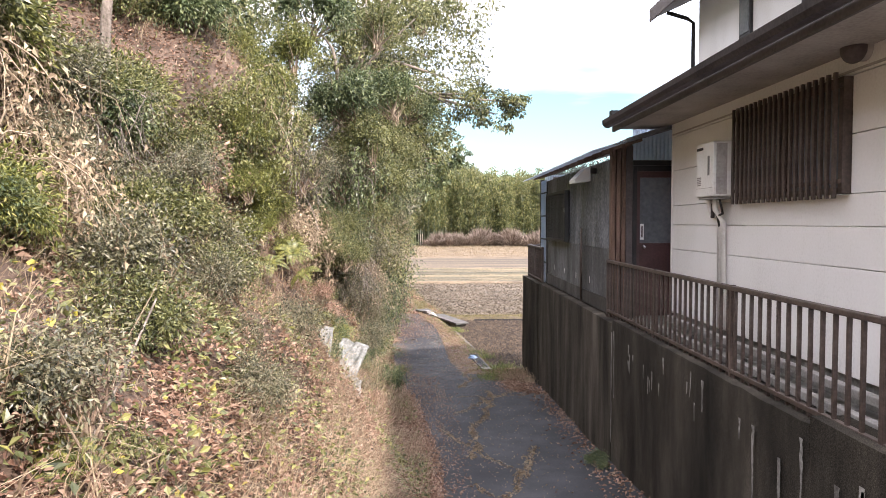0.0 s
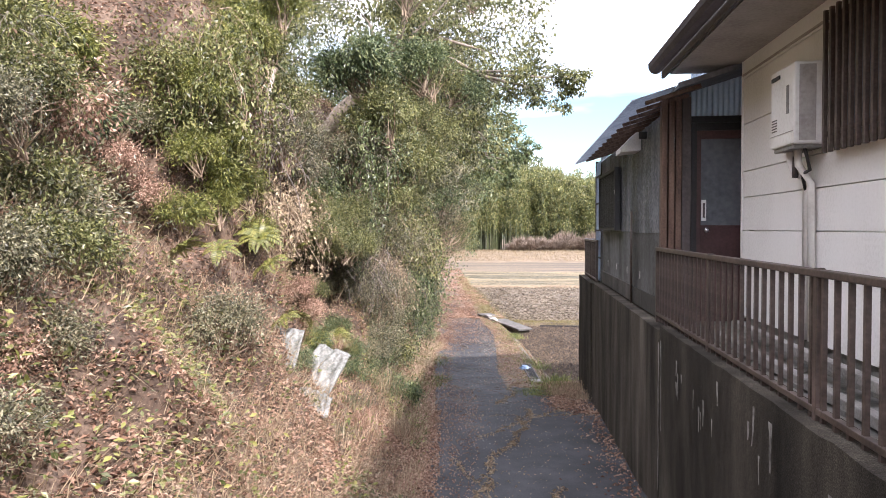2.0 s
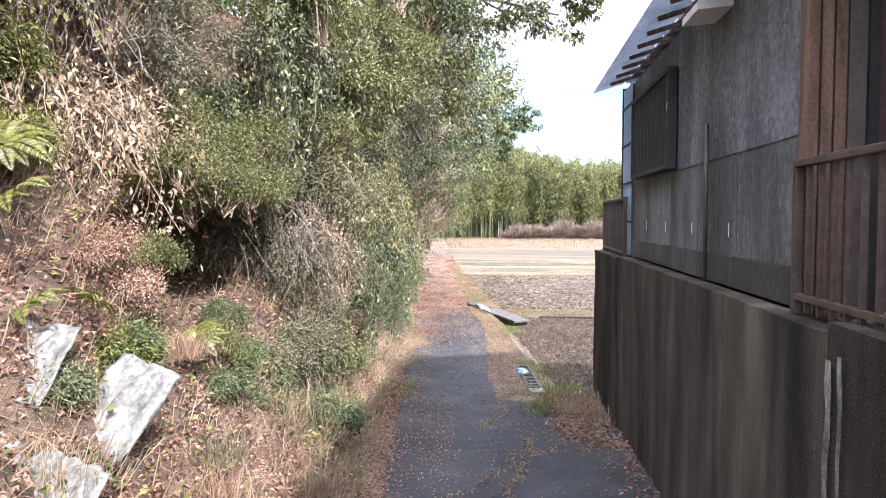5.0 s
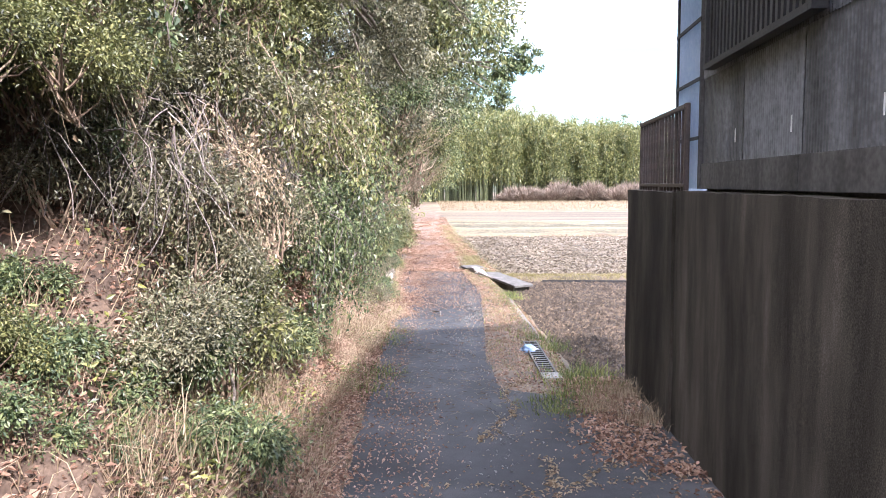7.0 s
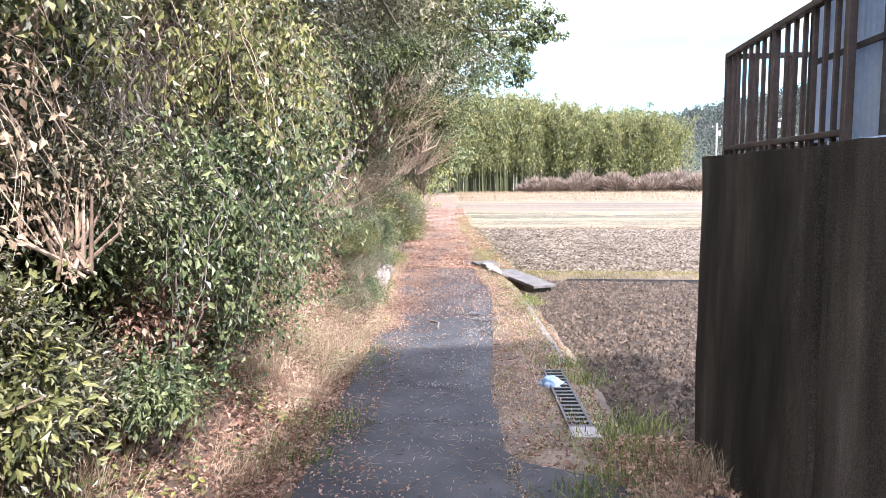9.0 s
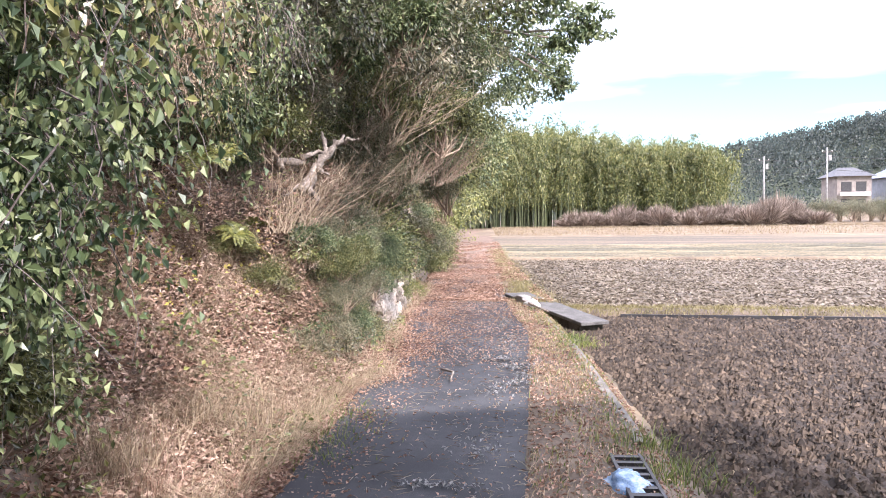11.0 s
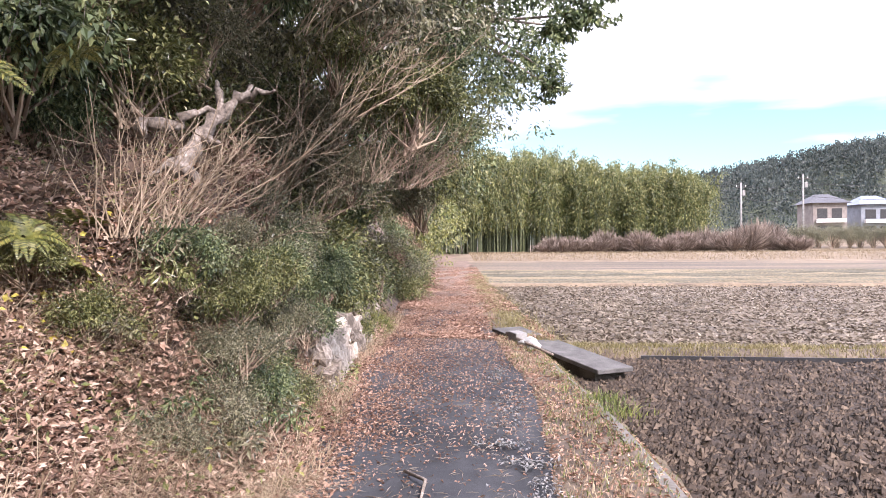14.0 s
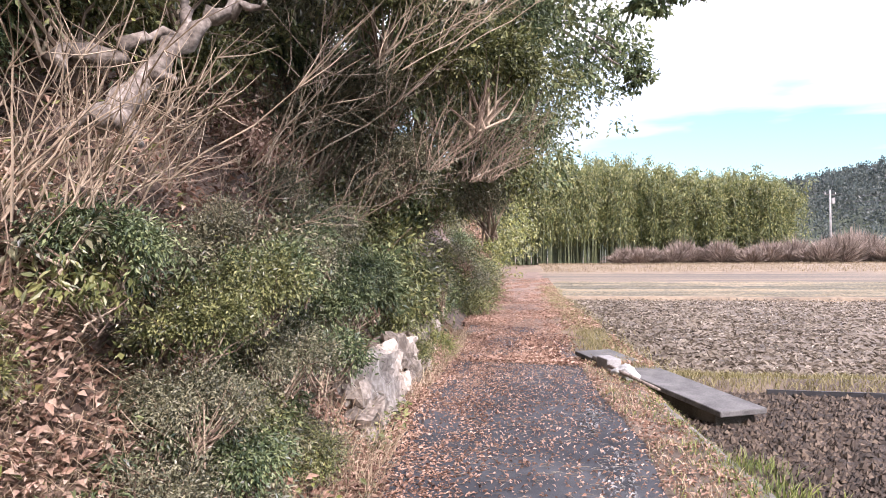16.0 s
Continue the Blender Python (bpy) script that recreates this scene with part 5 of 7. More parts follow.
# long straw-coloured stems round the stump and farther along
STOOLS = [twig_clump("bare_shrub", 24, 1.15, 0.36, 63, M_PALETWIG, "dense pale straw-coloured bare stems rising from the bank", (0.22, -0.1, 0), 3, 0.0062), twig_clump("bare_shrub", 9, 1.2, 0.42, 64, M_PALETWIG, "long pale bare branches arching out of the bank", (0.7, 0.0, 0), 5, 0.006), twig_clump("bare_shrub", 20, 1.4, 0.42, 65, M_TWIG, "reddish-brown bare twigs fanning over the path", (0.45, 0.0, 0), 5, 0.0055)]
for k, x, y, z, sc in ((0, -1.75, 20.1, 1.45, 0.8), (0, -1.6, 20.35, 1.5, 0.7), (1, -1.5, 20.5, 1.6, 0.8), (1, -1.5, 21.6, 1.8, 0.85), (2, -1.3, 25.4, 2.1, 0.95), (2, -1.3, 26.4, 2.2, 1.0), (2, -1.4, 24.4, 2.1, 0.75), (1, -1.15, 22.4, 2.5, 0.8), (1, -1.0, 23.4, 2.9, 0.9), (2, -1.1, 22.9, 3.2, 0.7), (1, -1.2, 21.7, 3.0, 0.8)):
    place(STOOLS[k], x, y, z, sc, g0.uniform(-15, 15))


# broad-leaved herbs and small yellow leaves low on the bank
SRC["herb"] = [shrub("broadleaf_herb", (0.3, 0.3, 0.2), 150, 0.098, m, lab, "herb", seed=k, lumps=6, slim=0.34, droop=0.5, twigs=12) for k, m, lab in ((111, L_OLIVE, "yellow-green broad-leaved herb among dead leaves"), (112, L_DUSTY, "dull olive broad-leaved herb among dead leaves"), (113, L_GREEN, "dark green broad-leaved herb at the bank's foot"))]
for k in range(34):
    y = g0.uniform(19.9, 22.2)
    p = on_bank(y, g0.uniform(0.15, 1.35))
    place(SRC["herb"][int(g0.integers(3))], p[0] + 0.12, y, p[2] + 0.1, g0.uniform(0.5, 0.8), g0.uniform(0, 360), 15)
for k in range(5):
    y = g0.uniform(3.0, 5.0)
    p = on_bank(y, g0.uniform(0.5, 1.3))
    place(SRC["herb"][0], p[0] + 0.1, y, p[2] + 0.08, g0.uniform(0.3, 0.5), g0.uniform(0, 360), 15)


# ---- trees above the bank ----
def tree(name, base, lumps, leaf, mat, label, seed, density=430, trunk_r=0.16):
    """A trunk with a limb to each lump of the crown, and leaves in ragged sprays round twigs."""
    g = np.random.default_rng(seed)
    b = Vector(base)
    th = empty(name, base)
    c = sum((Vector(l[:3]) for l in lumps), Vector()) / len(lumps)
    top = b.lerp(c, 0.75) + Vector((-0.2, 0, 0.4))
    midp = b.lerp(top, 0.5) + Vector((g.normal(0, 0.2), g.normal(0, 0.2), 0.2))
    ps = [tubed("trunk", [b - Vector((0, 0, 0.4)), b.lerp(midp, 0.5), midp, top], [trunk_r * 1.25, trunk_r, trunk_r * 0.8, trunk_r * 0.5], M_BARK)]
    P, A, N, L = [], [], [], []
    for x, y, z, r in lumps:
        e = Vector((x, y, z))
        start = midp.lerp(top, g.uniform(0.1, 1))
        kn = start.lerp(e, 0.5) + Vector((0, 0, 0.25 * r)) + Vector(g.normal(0, 0.15, 3))
        ps.append(tubed("limb", [start, kn, e], [trunk_r * 0.42, trunk_r * 0.26, trunk_r * 0.1], M_BARK, seg=6))
        m = max(16, int(20 * r * r))
        q = np.clip(g.normal(size=(m, 3)), -1.5, 1.5) * r * np.array([0.62, 0.62, 0.5])
        k = int(density * max(r * r, 0.7) / m) + 6
        for s in q:
            sp = s + np.clip(g.normal(0, 1, (k, 3)), -1.5, 1.5) * 0.16 * r ** 0.5 * np.array([1, 1, 0.7])
            P.append(sp + np.array([x, y, z]))
            A.append(unit(unit(s)[None] * 0.5 + g.normal(0, 0.6, (k, 3)) + np.array([0, 0, -0.35])))
            N.append(unit(g.normal(0, 0.45, (k, 3)) + unit(s)[None] * 0.4 + np.array([0, 0, 0.8])))
            L.append(leaf * g.uniform(0.6, 1.25, k))
    P, A, N, L = (np.concatenate(q) for q in (P, A, N, L))
    v, f = leaves_mesh(P, A, N, L, L * 0.45)
    ps.append(from_arrays("crown", v, f, mat))
    adopt(th, ps)
    return tagged(th, label, "tree", group="trees above the bank")


tree("evergreen_tree", (-4.0, 23, 6.0), [(-1.5, 22, 7.6, 1.9), (0.2, 24, 8.8, 1.8), (-0.6, 25, 6.0, 1.4), (0.9, 24, 10.4, 1.6), (-3, 23, 11, 2.2), (-2.2, 20.5, 9.6, 1.6), (-0.5, 22, 10.5, 1.6), (1.0, 24, 11.6, 1.5), (-1.5, 22, 11.8, 1.8), (0.2, 24.5, 5.8, 1.0), (-0.8, 23.5, 7.4, 1.3)],
     0.15, L_OLIVE, "tall broad evergreen tree leaning over the lane", 91, 620)
tree("evergreen_tree", (-5.0, 33, 6.0), [(-2, 33, 6, 1.9), (-0.6, 34, 6.3, 1.4), (0.55, 35, 5.9, 0.5), (0.85, 35, 5.35, 0.34), (0.25, 35.1, 6.6, 0.65), (-0.4, 34, 8.6, 1.5), (-2, 35, 9.4, 2.1), (-1.0, 31, 8, 1.8), (-1.6, 29, 5.6, 1.7), (-1.2, 37, 6, 1.8), (1.65, 31.2, 6.05, 0.34), (1.25, 31.2, 6.3, 0.42), (0.9, 31.0, 5.75, 0.3), (0.75, 31.1, 6.8, 0.6), (0.1, 31.2, 7.2, 0.9), (-0.3, 34.4, 5.6, 0.7)],
     0.16, L_GREEN, "dark evergreen tree with boughs hanging over the path", 92, 620)
tree("evergreen_tree", (-3.6, 18.4, 5.2), [(2.3, 18.0, 6.3, 0.32), (1.9, 18.0, 6.0, 0.4), (1.5, 18.1, 6.5, 0.48), (1.0, 18.1, 6.1, 0.55), (0.75, 18.2, 6.9, 0.65), (-0.1, 18.0, 8.3, 0.95), (-0.4, 18.3, 9.3, 1.1), (0.3, 18.4, 6.0, 0.7), (-0.4, 18.5, 6.0, 0.85), (-1.2, 18.6, 7.2, 1.2), (-1.3, 18.2, 9.0, 1.3), (-1.0, 17.4, 6.4, 0.9), (-2.4, 18.4, 8.0, 1.4)],
     0.1, L_OLIVE, "tall evergreen tree with a bough reaching over the lane", 93, 1100)
gt = np.random.default_rng(12)
# the wood's dense edge beside the path, from low boughs up to the crown
for y in (21.8, 24.2, 26.6, 29.0, 31.4, 34.0):
    edge_x = 0.3 - 0.093 * (y - 17.4)
    lumps = []
    for z in (3.0, 4.0, 5.1, 6.2, 7.4, 8.6):
        for dx, dy in ((0.75, 0.6), (1.5, -0.6), (2.5, 0.2)):
            if z < 3.5 and y < 25:
                continue
            lumps.append((edge_x - dx + gt.normal(0, 0.18), y + dy + gt.normal(0, 0.3), z + gt.normal(0, 0.2), gt.uniform(0.75, 1.05)))
    tree("evergreen_tree", (edge_x - 3.0, y, float(bank_point(2.4, y)[2])), lumps, 0.082, L_GREEN if y in (26.6, 31.4) else L_DUSTY if y < 25 else L_OLIVE, "dense dark evergreen tree at the wood's edge", int(y * 13), 2300, 0.13)
for y, hh in ((5.5, 6), (8.0, 6), (10.5, 6), (13.0, 6), (15.2, 6), (17.5, 6), (20.0, 6), (27.5, 6), (39, 6), (44, 6), (50, 6), (6.5, 7.2), (9.5, 7.4), (12.3, 7.4), (15.5, 7.4), (18.5, 7.4), (22, 7.4), (26, 7.4), (30, 7.4), (36, 7.4)):
    base = on_bank(y, hh)
    lumps = []
    for k in range(11):
        lumps.append((base[0] + (gt.uniform(-1.8, 1.1) if y < 13 or y > 21 else gt.uniform(-2.1, 0.4)), y + gt.uniform(-2.0, 2.0), base[2] + gt.uniform(0.4, 4.8), gt.uniform(0.7, 1.35)))
    tree("evergreen_tree", (base[0] - 0.3, y, base[2] - 0.2), lumps, 0.13, L_OLIVE if gt.random() < 0.5 else L_GREEN, "evergreen tree on the crest of the bank", int(y * 10), 420, 0.11)
for y in (56, 63, 71, 80, 90, 101):
    fx = float(foot_x(y))
    lumps = [(fx + gt.uniform(-5, 0.2), y + gt.uniform(-3, 3), gt.uniform(0.9, 7.5), gt.uniform(1.4, 2.4)) for k in range(9)]
    tree("bushy_tree", (fx - 2.5, y, 0.6), lumps, 0.26, L_BRIGHT if y > 60 and y < 85 else L_OLIVE, "bushy light green tree along the path's far side", int(y), 120, 0.14)


# ---- dead leaves ----
def litter(name, pts, size, mat, label, flat=0.5, wide=0.5):
    g = np.random.default_rng(len(pts))
    n = len(pts)
    ax = g.normal(0, 1, (n, 3)) * np.array([1, 1, 0.35])
    nr = unit(g.normal(0, flat, (n, 3)) + np.array([0.25, 0, 0.9]))
    L = size * g.uniform(0.5, 1.3, n)
    v, f = leaves_mesh(pts, ax, nr, L, L * wide, 0.6)
    return tagged(from_arrays(name, v, f, mat), label, "leaf litter", kind="stuff")


gl = np.random.default_rng(5)
pts = []
for k in range(250000):
    y = gl.uniform(1.5, 30) if k % 5 else gl.uniform(2.2, 12)
    s = gl.uniform(-0.3, 3.0 if y > 13 else 4.4) if k % 3 else gl.uniform(-0.4, 1.2)
    p = bank_low(s, y) if s > 0 else (float(foot_x(y)) - s, y, float(road_z(y)) + 0.012)
    pts.append(p)
pts = np.array(pts) + np.stack([gl.normal(0, 0.02, len(pts)), np.zeros(len(pts)), np.abs(gl.normal(0.012, 0.02, len(pts)))], 1)
litter("leaf_litter", pts, 0.04, L_DRY, "thick layer of curled brown dead leaves on the bank")

pts = []
for k in range(46000):
    y = gl.uniform(15.5, 23.5) if k % 3 else gl.uniform(2.0, 12.5)
    p = bank_low(gl.uniform(0.0, 4.6) if k % 3 else gl.uniform(1.5, 6.5), y)
    pts.append((p[0] + gl.normal(0.02, 0.03), y, p[2] + abs(gl.normal(0.02, 0.03))))
litter("large_leaf_litter", np.array(pts), 0.056, L_DRY, "large curled tan dead leaves heaped on the bank")
pts = []
for k in range(46000):
    y = gl.uniform(16.4, 20.3)
    p = bank_low(gl.uniform(0.0, 2.2), y)
    pts.append((p[0] + abs(gl.normal(0.02, 0.03)), y, p[2] + abs(gl.normal(0.03, 0.03))))
litter("pale_leaf_litter", np.array(pts), 0.044, L_PALEDRY, "pale tan dead leaves heaped on the sunny slope")
pts = []
while len(pts) < 18000:
    y = 27.0 + 34 * gl.random() ** 1.5
    a, b = float(left_x(y)) - 0.45, float(curb_x(y)) + 0.45
    t = gl.random()
    if fbm(t * 3, y * 0.5, 9) + 0.5 * abs(t - 0.4) > gl.uniform(-0.1, 0.6):
        pts.append((a + (b - a) * t, y, float(road_z(y)) + 0.02))
litter("path_leaves", np.array(pts), 0.062, L_DRY, "orange-brown fallen leaves drifted over the dirt path", 0.3)
pts = []
while len(pts) < 60000:
    y = gl.uniform(6.5, 34) if gl.random() < 0.5 else gl.uniform(21, 46)
    a, b = float(left_x(y)), float(right_x(y))
    u = gl.random()
    t = abs(gl.normal(0, 0.22)) if gl.random() < 0.6 else u
    cover = np.interp(y, [6, 12, 17, 20, 24, 27, 34], [0.05, 0.06, 0.12, 0.4, 0.9, 1, 1])
    if t > 0.3 and gl.random() > cover:
        continue
    if t > 1 or gl.random() > 0.35 + cover:
        continue
    pts.append((a - 0.2 + (min(b, 2.38) - a + 0.2) * t, y, float(road_z(y)) + 0.02))
litter("road_leaves", np.array(pts), 0.03, L_DRY, "fallen brown leaves scattered on the asphalt", 0.25)


# dry stalks and small herbs all over the bank
def bank_scatter(n, y0, y1, s0, s1, keep):
    out = []
    while len(out) < n:
        y, s = gl.uniform(y0, y1), gl.uniform(s0, s1)
        if keep(y, s):
            out.append(bank_low(s, y) if s > 0 else (float(foot_x(y)) - s, y, float(road_z(y)) + 0.01))
    return np.array(out)


pts = bank_scatter(60000, 2, 30, -0.25, 3.2, lambda y, s: fbm(y * 0.9, s * 1.3, 2.2) > -0.15)
lean = np.stack([gl.normal(0.45, 0.5, len(pts)), gl.normal(0, 0.55, len(pts)), gl.normal(-0.3, 0.2, len(pts))], 1)
v, f = blades_mesh(pts, lean, gl.uniform(0.08, 0.38, len(pts)), gl.uniform(0.003, 0.008, len(pts)))
tagged(from_arrays("dry_stalks", v, f, L_STRAW), "tangle of dry straw-coloured stalks on the bank", "dry grass", kind="stuff")
for nm, mat, n, size, cut, lab in (("ground_herbs", L_OLIVE, 22000, 0.045, 0.16, "low olive-green herbs among the dead leaves"), ("yellow_herbs", L_BRIGHT, 8000, 0.05, 0.2, "low yellow-green leaves among dead leaves")):
    pts = bank_scatter(n, 2, 30, -0.2, 2.8, lambda y, s: fbm(y * 0.8, s * 1.2, size * 90) > cut - (0.25 if y < 8 else 0))
    pts[:, 2] += gl.uniform(0.02, 0.16, n)
    pts[:, 0] += gl.uniform(0.0, 0.08, n)
    ax = gl.normal(0, 1, (n, 3)) * np.array([1, 1, 0.5])
    L = size * gl.uniform(0.6, 1.3, n)
    v, f = leaves_mesh(pts, ax, unit(gl.normal(0, 0.5, (n, 3)) + np.array([0.3, 0, 0.8])), L, L * 0.5)
    tagged(from_arrays(nm, v, f, mat), lab, "herbs", kind="stuff")

# straw fallen in swathes at the cove's foot, and yellow leaves
pts = np.concatenate([bank_scatter(16000, 16.8, 20.4, -0.2, 1.3, lambda y, s: fbm(y * 1.4, s * 2.0, 4.4) > -0.1), bank_scatter(12000, 2.2, 9.0, 0.0, 2.0, lambda y, s: fbm(y * 1.4, s * 2.0, 4.4) > -0.2)])
lean = np.stack([gl.normal(0.9, 0.7, len(pts)), gl.normal(-0.4, 0.8, len(pts)), gl.normal(-0.7, 0.15, len(pts))], 1)
v, f = blades_mesh(pts, lean, gl.uniform(0.1, 0.32, len(pts)), gl.uniform(0.002, 0.005, len(pts)))
tagged(from_arrays("fallen_straw", v, f, L_STRAW), "pale straw fallen over the leaf litter", "dry grass", kind="stuff")
pts = np.concatenate([bank_scatter(90, 2.6, 4.6, 0.3, 1.5, lambda y, s: fbm(y * 1.5, s * 2, 8.1) > 0.05), bank_scatter(420, 18.2, 20.3, 0.7, 1.5, lambda y, s: fbm(y * 1.2, s * 2, 1.1) > 0.0)])
pts[:, 2] += gl.uniform(0.04, 0.16, len(pts))
L = gl.uniform(0.025, 0.055, len(pts))
v, f = leaves_mesh(pts, gl.normal(0, 1, (len(pts), 3)) * np.array([1, 1, 0.4]), unit(gl.normal(0, 0.4, (len(pts), 3)) + np.array([0.5, -0.2, 0.7])), L, L * 0.75)
tagged(from_arrays("yellow_leaves", v, f, L_YELLOW), "yellow vine leaves scattered over the bank", "leaves", kind="stuff")

q = []
while len(q) < 11000:
    y = gl.uniform(15.6, 27)
    q.append(verge_fn(gl.random(), y))
litter("verge_leaves", np.array(q) + np.array([0, 0, 0.01]), 0.035, L_DRY, "small dead leaves on the verge", 0.35)

n = 3000
q = np.stack([np.zeros(n), gl.uniform(14, 28, n), np.zeros(n)], 1)
q[:, 0] = left_x(q[:, 1]) + (right_x(q[:, 1]) - left_x(q[:, 1])) * gl.random(n)
q[:, 0] = np.minimum(q[:, 0], 2.3)
q[:, 2] = road_z(q[:, 1]) + 0.02
ax = gl.normal(0, 1, (n, 3)) * np.array([1, 1, 0.02])
L = gl.uniform(0.04, 0.11, n)
v, f = leaves_mesh(q, ax, np.tile([0, 0, 1.0], (n, 1)), L, np.full(n, 0.006), 0.1)
tagged(from_arrays("road_straw", v, f, L_STUBBLE), "fine straws and twigs scattered on the asphalt", "straw", kind="stuff")

# grass on the verge, the bund and the fields' edges
vp = []
while len(vp) < 9000:
    y = gl.uniform(15.4, 27.2)
    a, b = float(right_x(y)), float(curb_x(y)) + 0.45
    t = gl.random()
    if fbm(a + t * 2, y * 1.2, 6) + 0.35 * t < gl.uniform(-0.25, 0.35):
        continue
    vp.append(verge_fn(t, y))
vp = np.array(vp)
edge = gl.random(len(vp)) < 0.25 + 0.5 * (vp[:, 0] > curb_x(vp[:, 1]) - 0.12)
for nm, sel, mat, lab in (("verge_dry_grass", ~edge, L_STRAW, "short dry grass on the verge"), ("verge_green_grass", edge, L_GRASS, "short green grass on the verge")):
    q = vp[sel]
    lean = gl.normal(0, 0.6, (len(q), 3)) * np.array([1, 1, 0])
    v, f = blades_mesh(q, lean, gl.uniform(0.02, 0.075, len(q)), gl.uniform(0.004, 0.009, len(q)))
    tagged(from_arrays(nm, v, f, mat), lab, "grass", kind="stuff")
q = np.array([bund_fn(x, y) for x, y in zip(0.7 + 22 * gl.random(16000) ** 1.3, gl.uniform(27.05, 27.85, 16000))])
v, f = blades_mesh(q, gl.normal(0, 0.6, (len(q), 3)) * np.array([1, 1, 0]), gl.uniform(0.04, 0.11, len(q)), gl.uniform(0.006, 0.014, len(q)))
tagged(from_arrays("bund_grass", v, f, L_PALEGRASS), "pale yellow-green grass on the bund", "grass", kind="stuff")
q = np.stack([np.zeros(7000), 26.9 + 24 * gl.random(7000) ** 1.4, np.zeros(7000)], 1)
q[:, 0] = [float(curb_x(y)) + gl.normal(0.12, 0.22) for y in q[:, 1]]
q[:, 2] = road_z(q[:, 1]) - 0.03
v, f = blades_mesh(q, gl.normal(0, 0.7, (len(q), 3)) * np.array([1, 1, 0]), gl.uniform(0.05, 0.15, len(q)), gl.uniform(0.006, 0.014, len(q)))
tagged(from_arrays("path_edge_grass", v, f, L_PALEGRASS), "pale dry grass along the path's edge", "grass", kind="stuff")
# straw left on the stubble field
q = []
for k in range(42000):
    y = 28.4 + 14.5 * gl.random() ** 1.2
    x = float(curb_x(y)) + 0.4 + 22 * gl.random() ** 1.25
    q.append((x, y, FIELD_Z + 0.05 + 0.05 * fbm(x * 2, y * 3)))
litter("stubble_straw", np.array(q), 0.11, L_STUBBLE, "scattered pale straw on the tilled field", 0.4, 0.14)
q = []
for k in range(30000):
    y = 74 + 36 * gl.random()
    x = float(curb_x(y)) + 0.5 + 60 * gl.random() ** 1.2
    q.append((x, y, FIELD_Z + 0.02 + (0.2 * math.sin((y - 72) / 40 * math.pi) if y > 72 else 0)))
q = np.array(q)
v, f = blades_mesh(q, gl.normal(0, 0.5, (len(q), 3)) * np.array([1, 1, 0]), gl.uniform(0.1, 0.34, len(q)), gl.uniform(0.012, 0.03, len(q)))
tagged(from_arrays("far_dry_grass", v, f, L_STRAWFAR), "pale dry grass across the far fields", "grass", kind="stuff")
# clods of the tilled field
q = []
for k in range(85000):
    y = 16.8 + 10.2 * gl.random()
    x = float(curb_x(y)) + 0.5 + 9 * gl.random() ** 1.3
    q.append(plough_fn(x, y))
q = np.array(q)
n = len(q)
r = (0.009 + 0.034 * gl.random(n) ** 2)[:, None]
base = np.array([[1, 0, 0], [-0.5, 0.87, 0], [-0.5, -0.87, 0], [0.1, 0.1, 0.9]])
v = (q[:, None, :] + (base[None] * gl.uniform(0.6, 1.3, (n, 4, 1)) + gl.normal(0, 0.15, (n, 4, 3))) * r[:, None, :]).reshape(-1, 3)
i4 = np.arange(n) * 4
f = np.concatenate([np.stack([i4 + a, i4 + b, i4 + c], 1) for a, b, c in ((0, 1, 3), (1, 2, 3), (2, 0, 3))])
tagged(from_arrays("soil_clods", v, f, M_CLOD), "crumbly brown soil clods on the tilled field", "soil", kind="stuff")


# ---- bamboo grove ----
def bamboo_block(name, seed, n=26, height=14):
    g = np.random.default_rng(seed)
    th = empty(name)
    bm = bmesh.new()
    P, A, N, L = [], [], [], []
    for k in range(n):
        x, y = g.uniform(-2.2, 2.2), g.uniform(-2.5, 2.5)
        H = height * g.uniform(0.72, 1.08)
        lean = Vector((g.normal(0.03, 0.08), g.normal(-0.04, 0.07), 0))
        pts = [Vector((x, y, 0)) + lean * H * t ** 3 + Vector((0, 0, H * t)) for t in (0, 0.35, 0.7, 1)]
        tube(bm, pts, [0.06, 0.055, 0.035, 0.01], 5)
        m = 430
        t = g.uniform(0.2, 1.0, m) ** 0.7
        c = np.stack([x + lean.x * H * t ** 3, y + lean.y * H * t ** 3, H * t], 1)
        spread = (0.62 * (1.1 - t) * np.clip((t - 0.1) * 2.2, 0.1, 1) + 0.16)[:, None]
        off = g.normal(0, 1, (m, 3)) * spread
        off[:, 2] -= 0.3
        P.append(c + off)
        A.append(unit(off + g.normal(0, 0.4, (m, 3)) + np.array([0, 0, -0.6])))
        N.append(unit(g.normal(0, 0.6, (m, 3)) + np.array([0, -0.3, 0.8])))
        L.append(g.uniform(0.25, 0.6, m))
    tagged(part("culm_stand", bm, M_CULM, th), kind="stuff")
    P, A, N, L = (np.concatenate(q) for q in (P, A, N, L))
    v, f = leaves_mesh(P, A, N, L, L * 0.3)
    tagged(from_arrays("foliage", v, f, L_BAMBOO, th), kind="stuff")
    return tagged(th, "tall green bamboo clump at the field's far edge", "bamboo", group="bamboo grove")


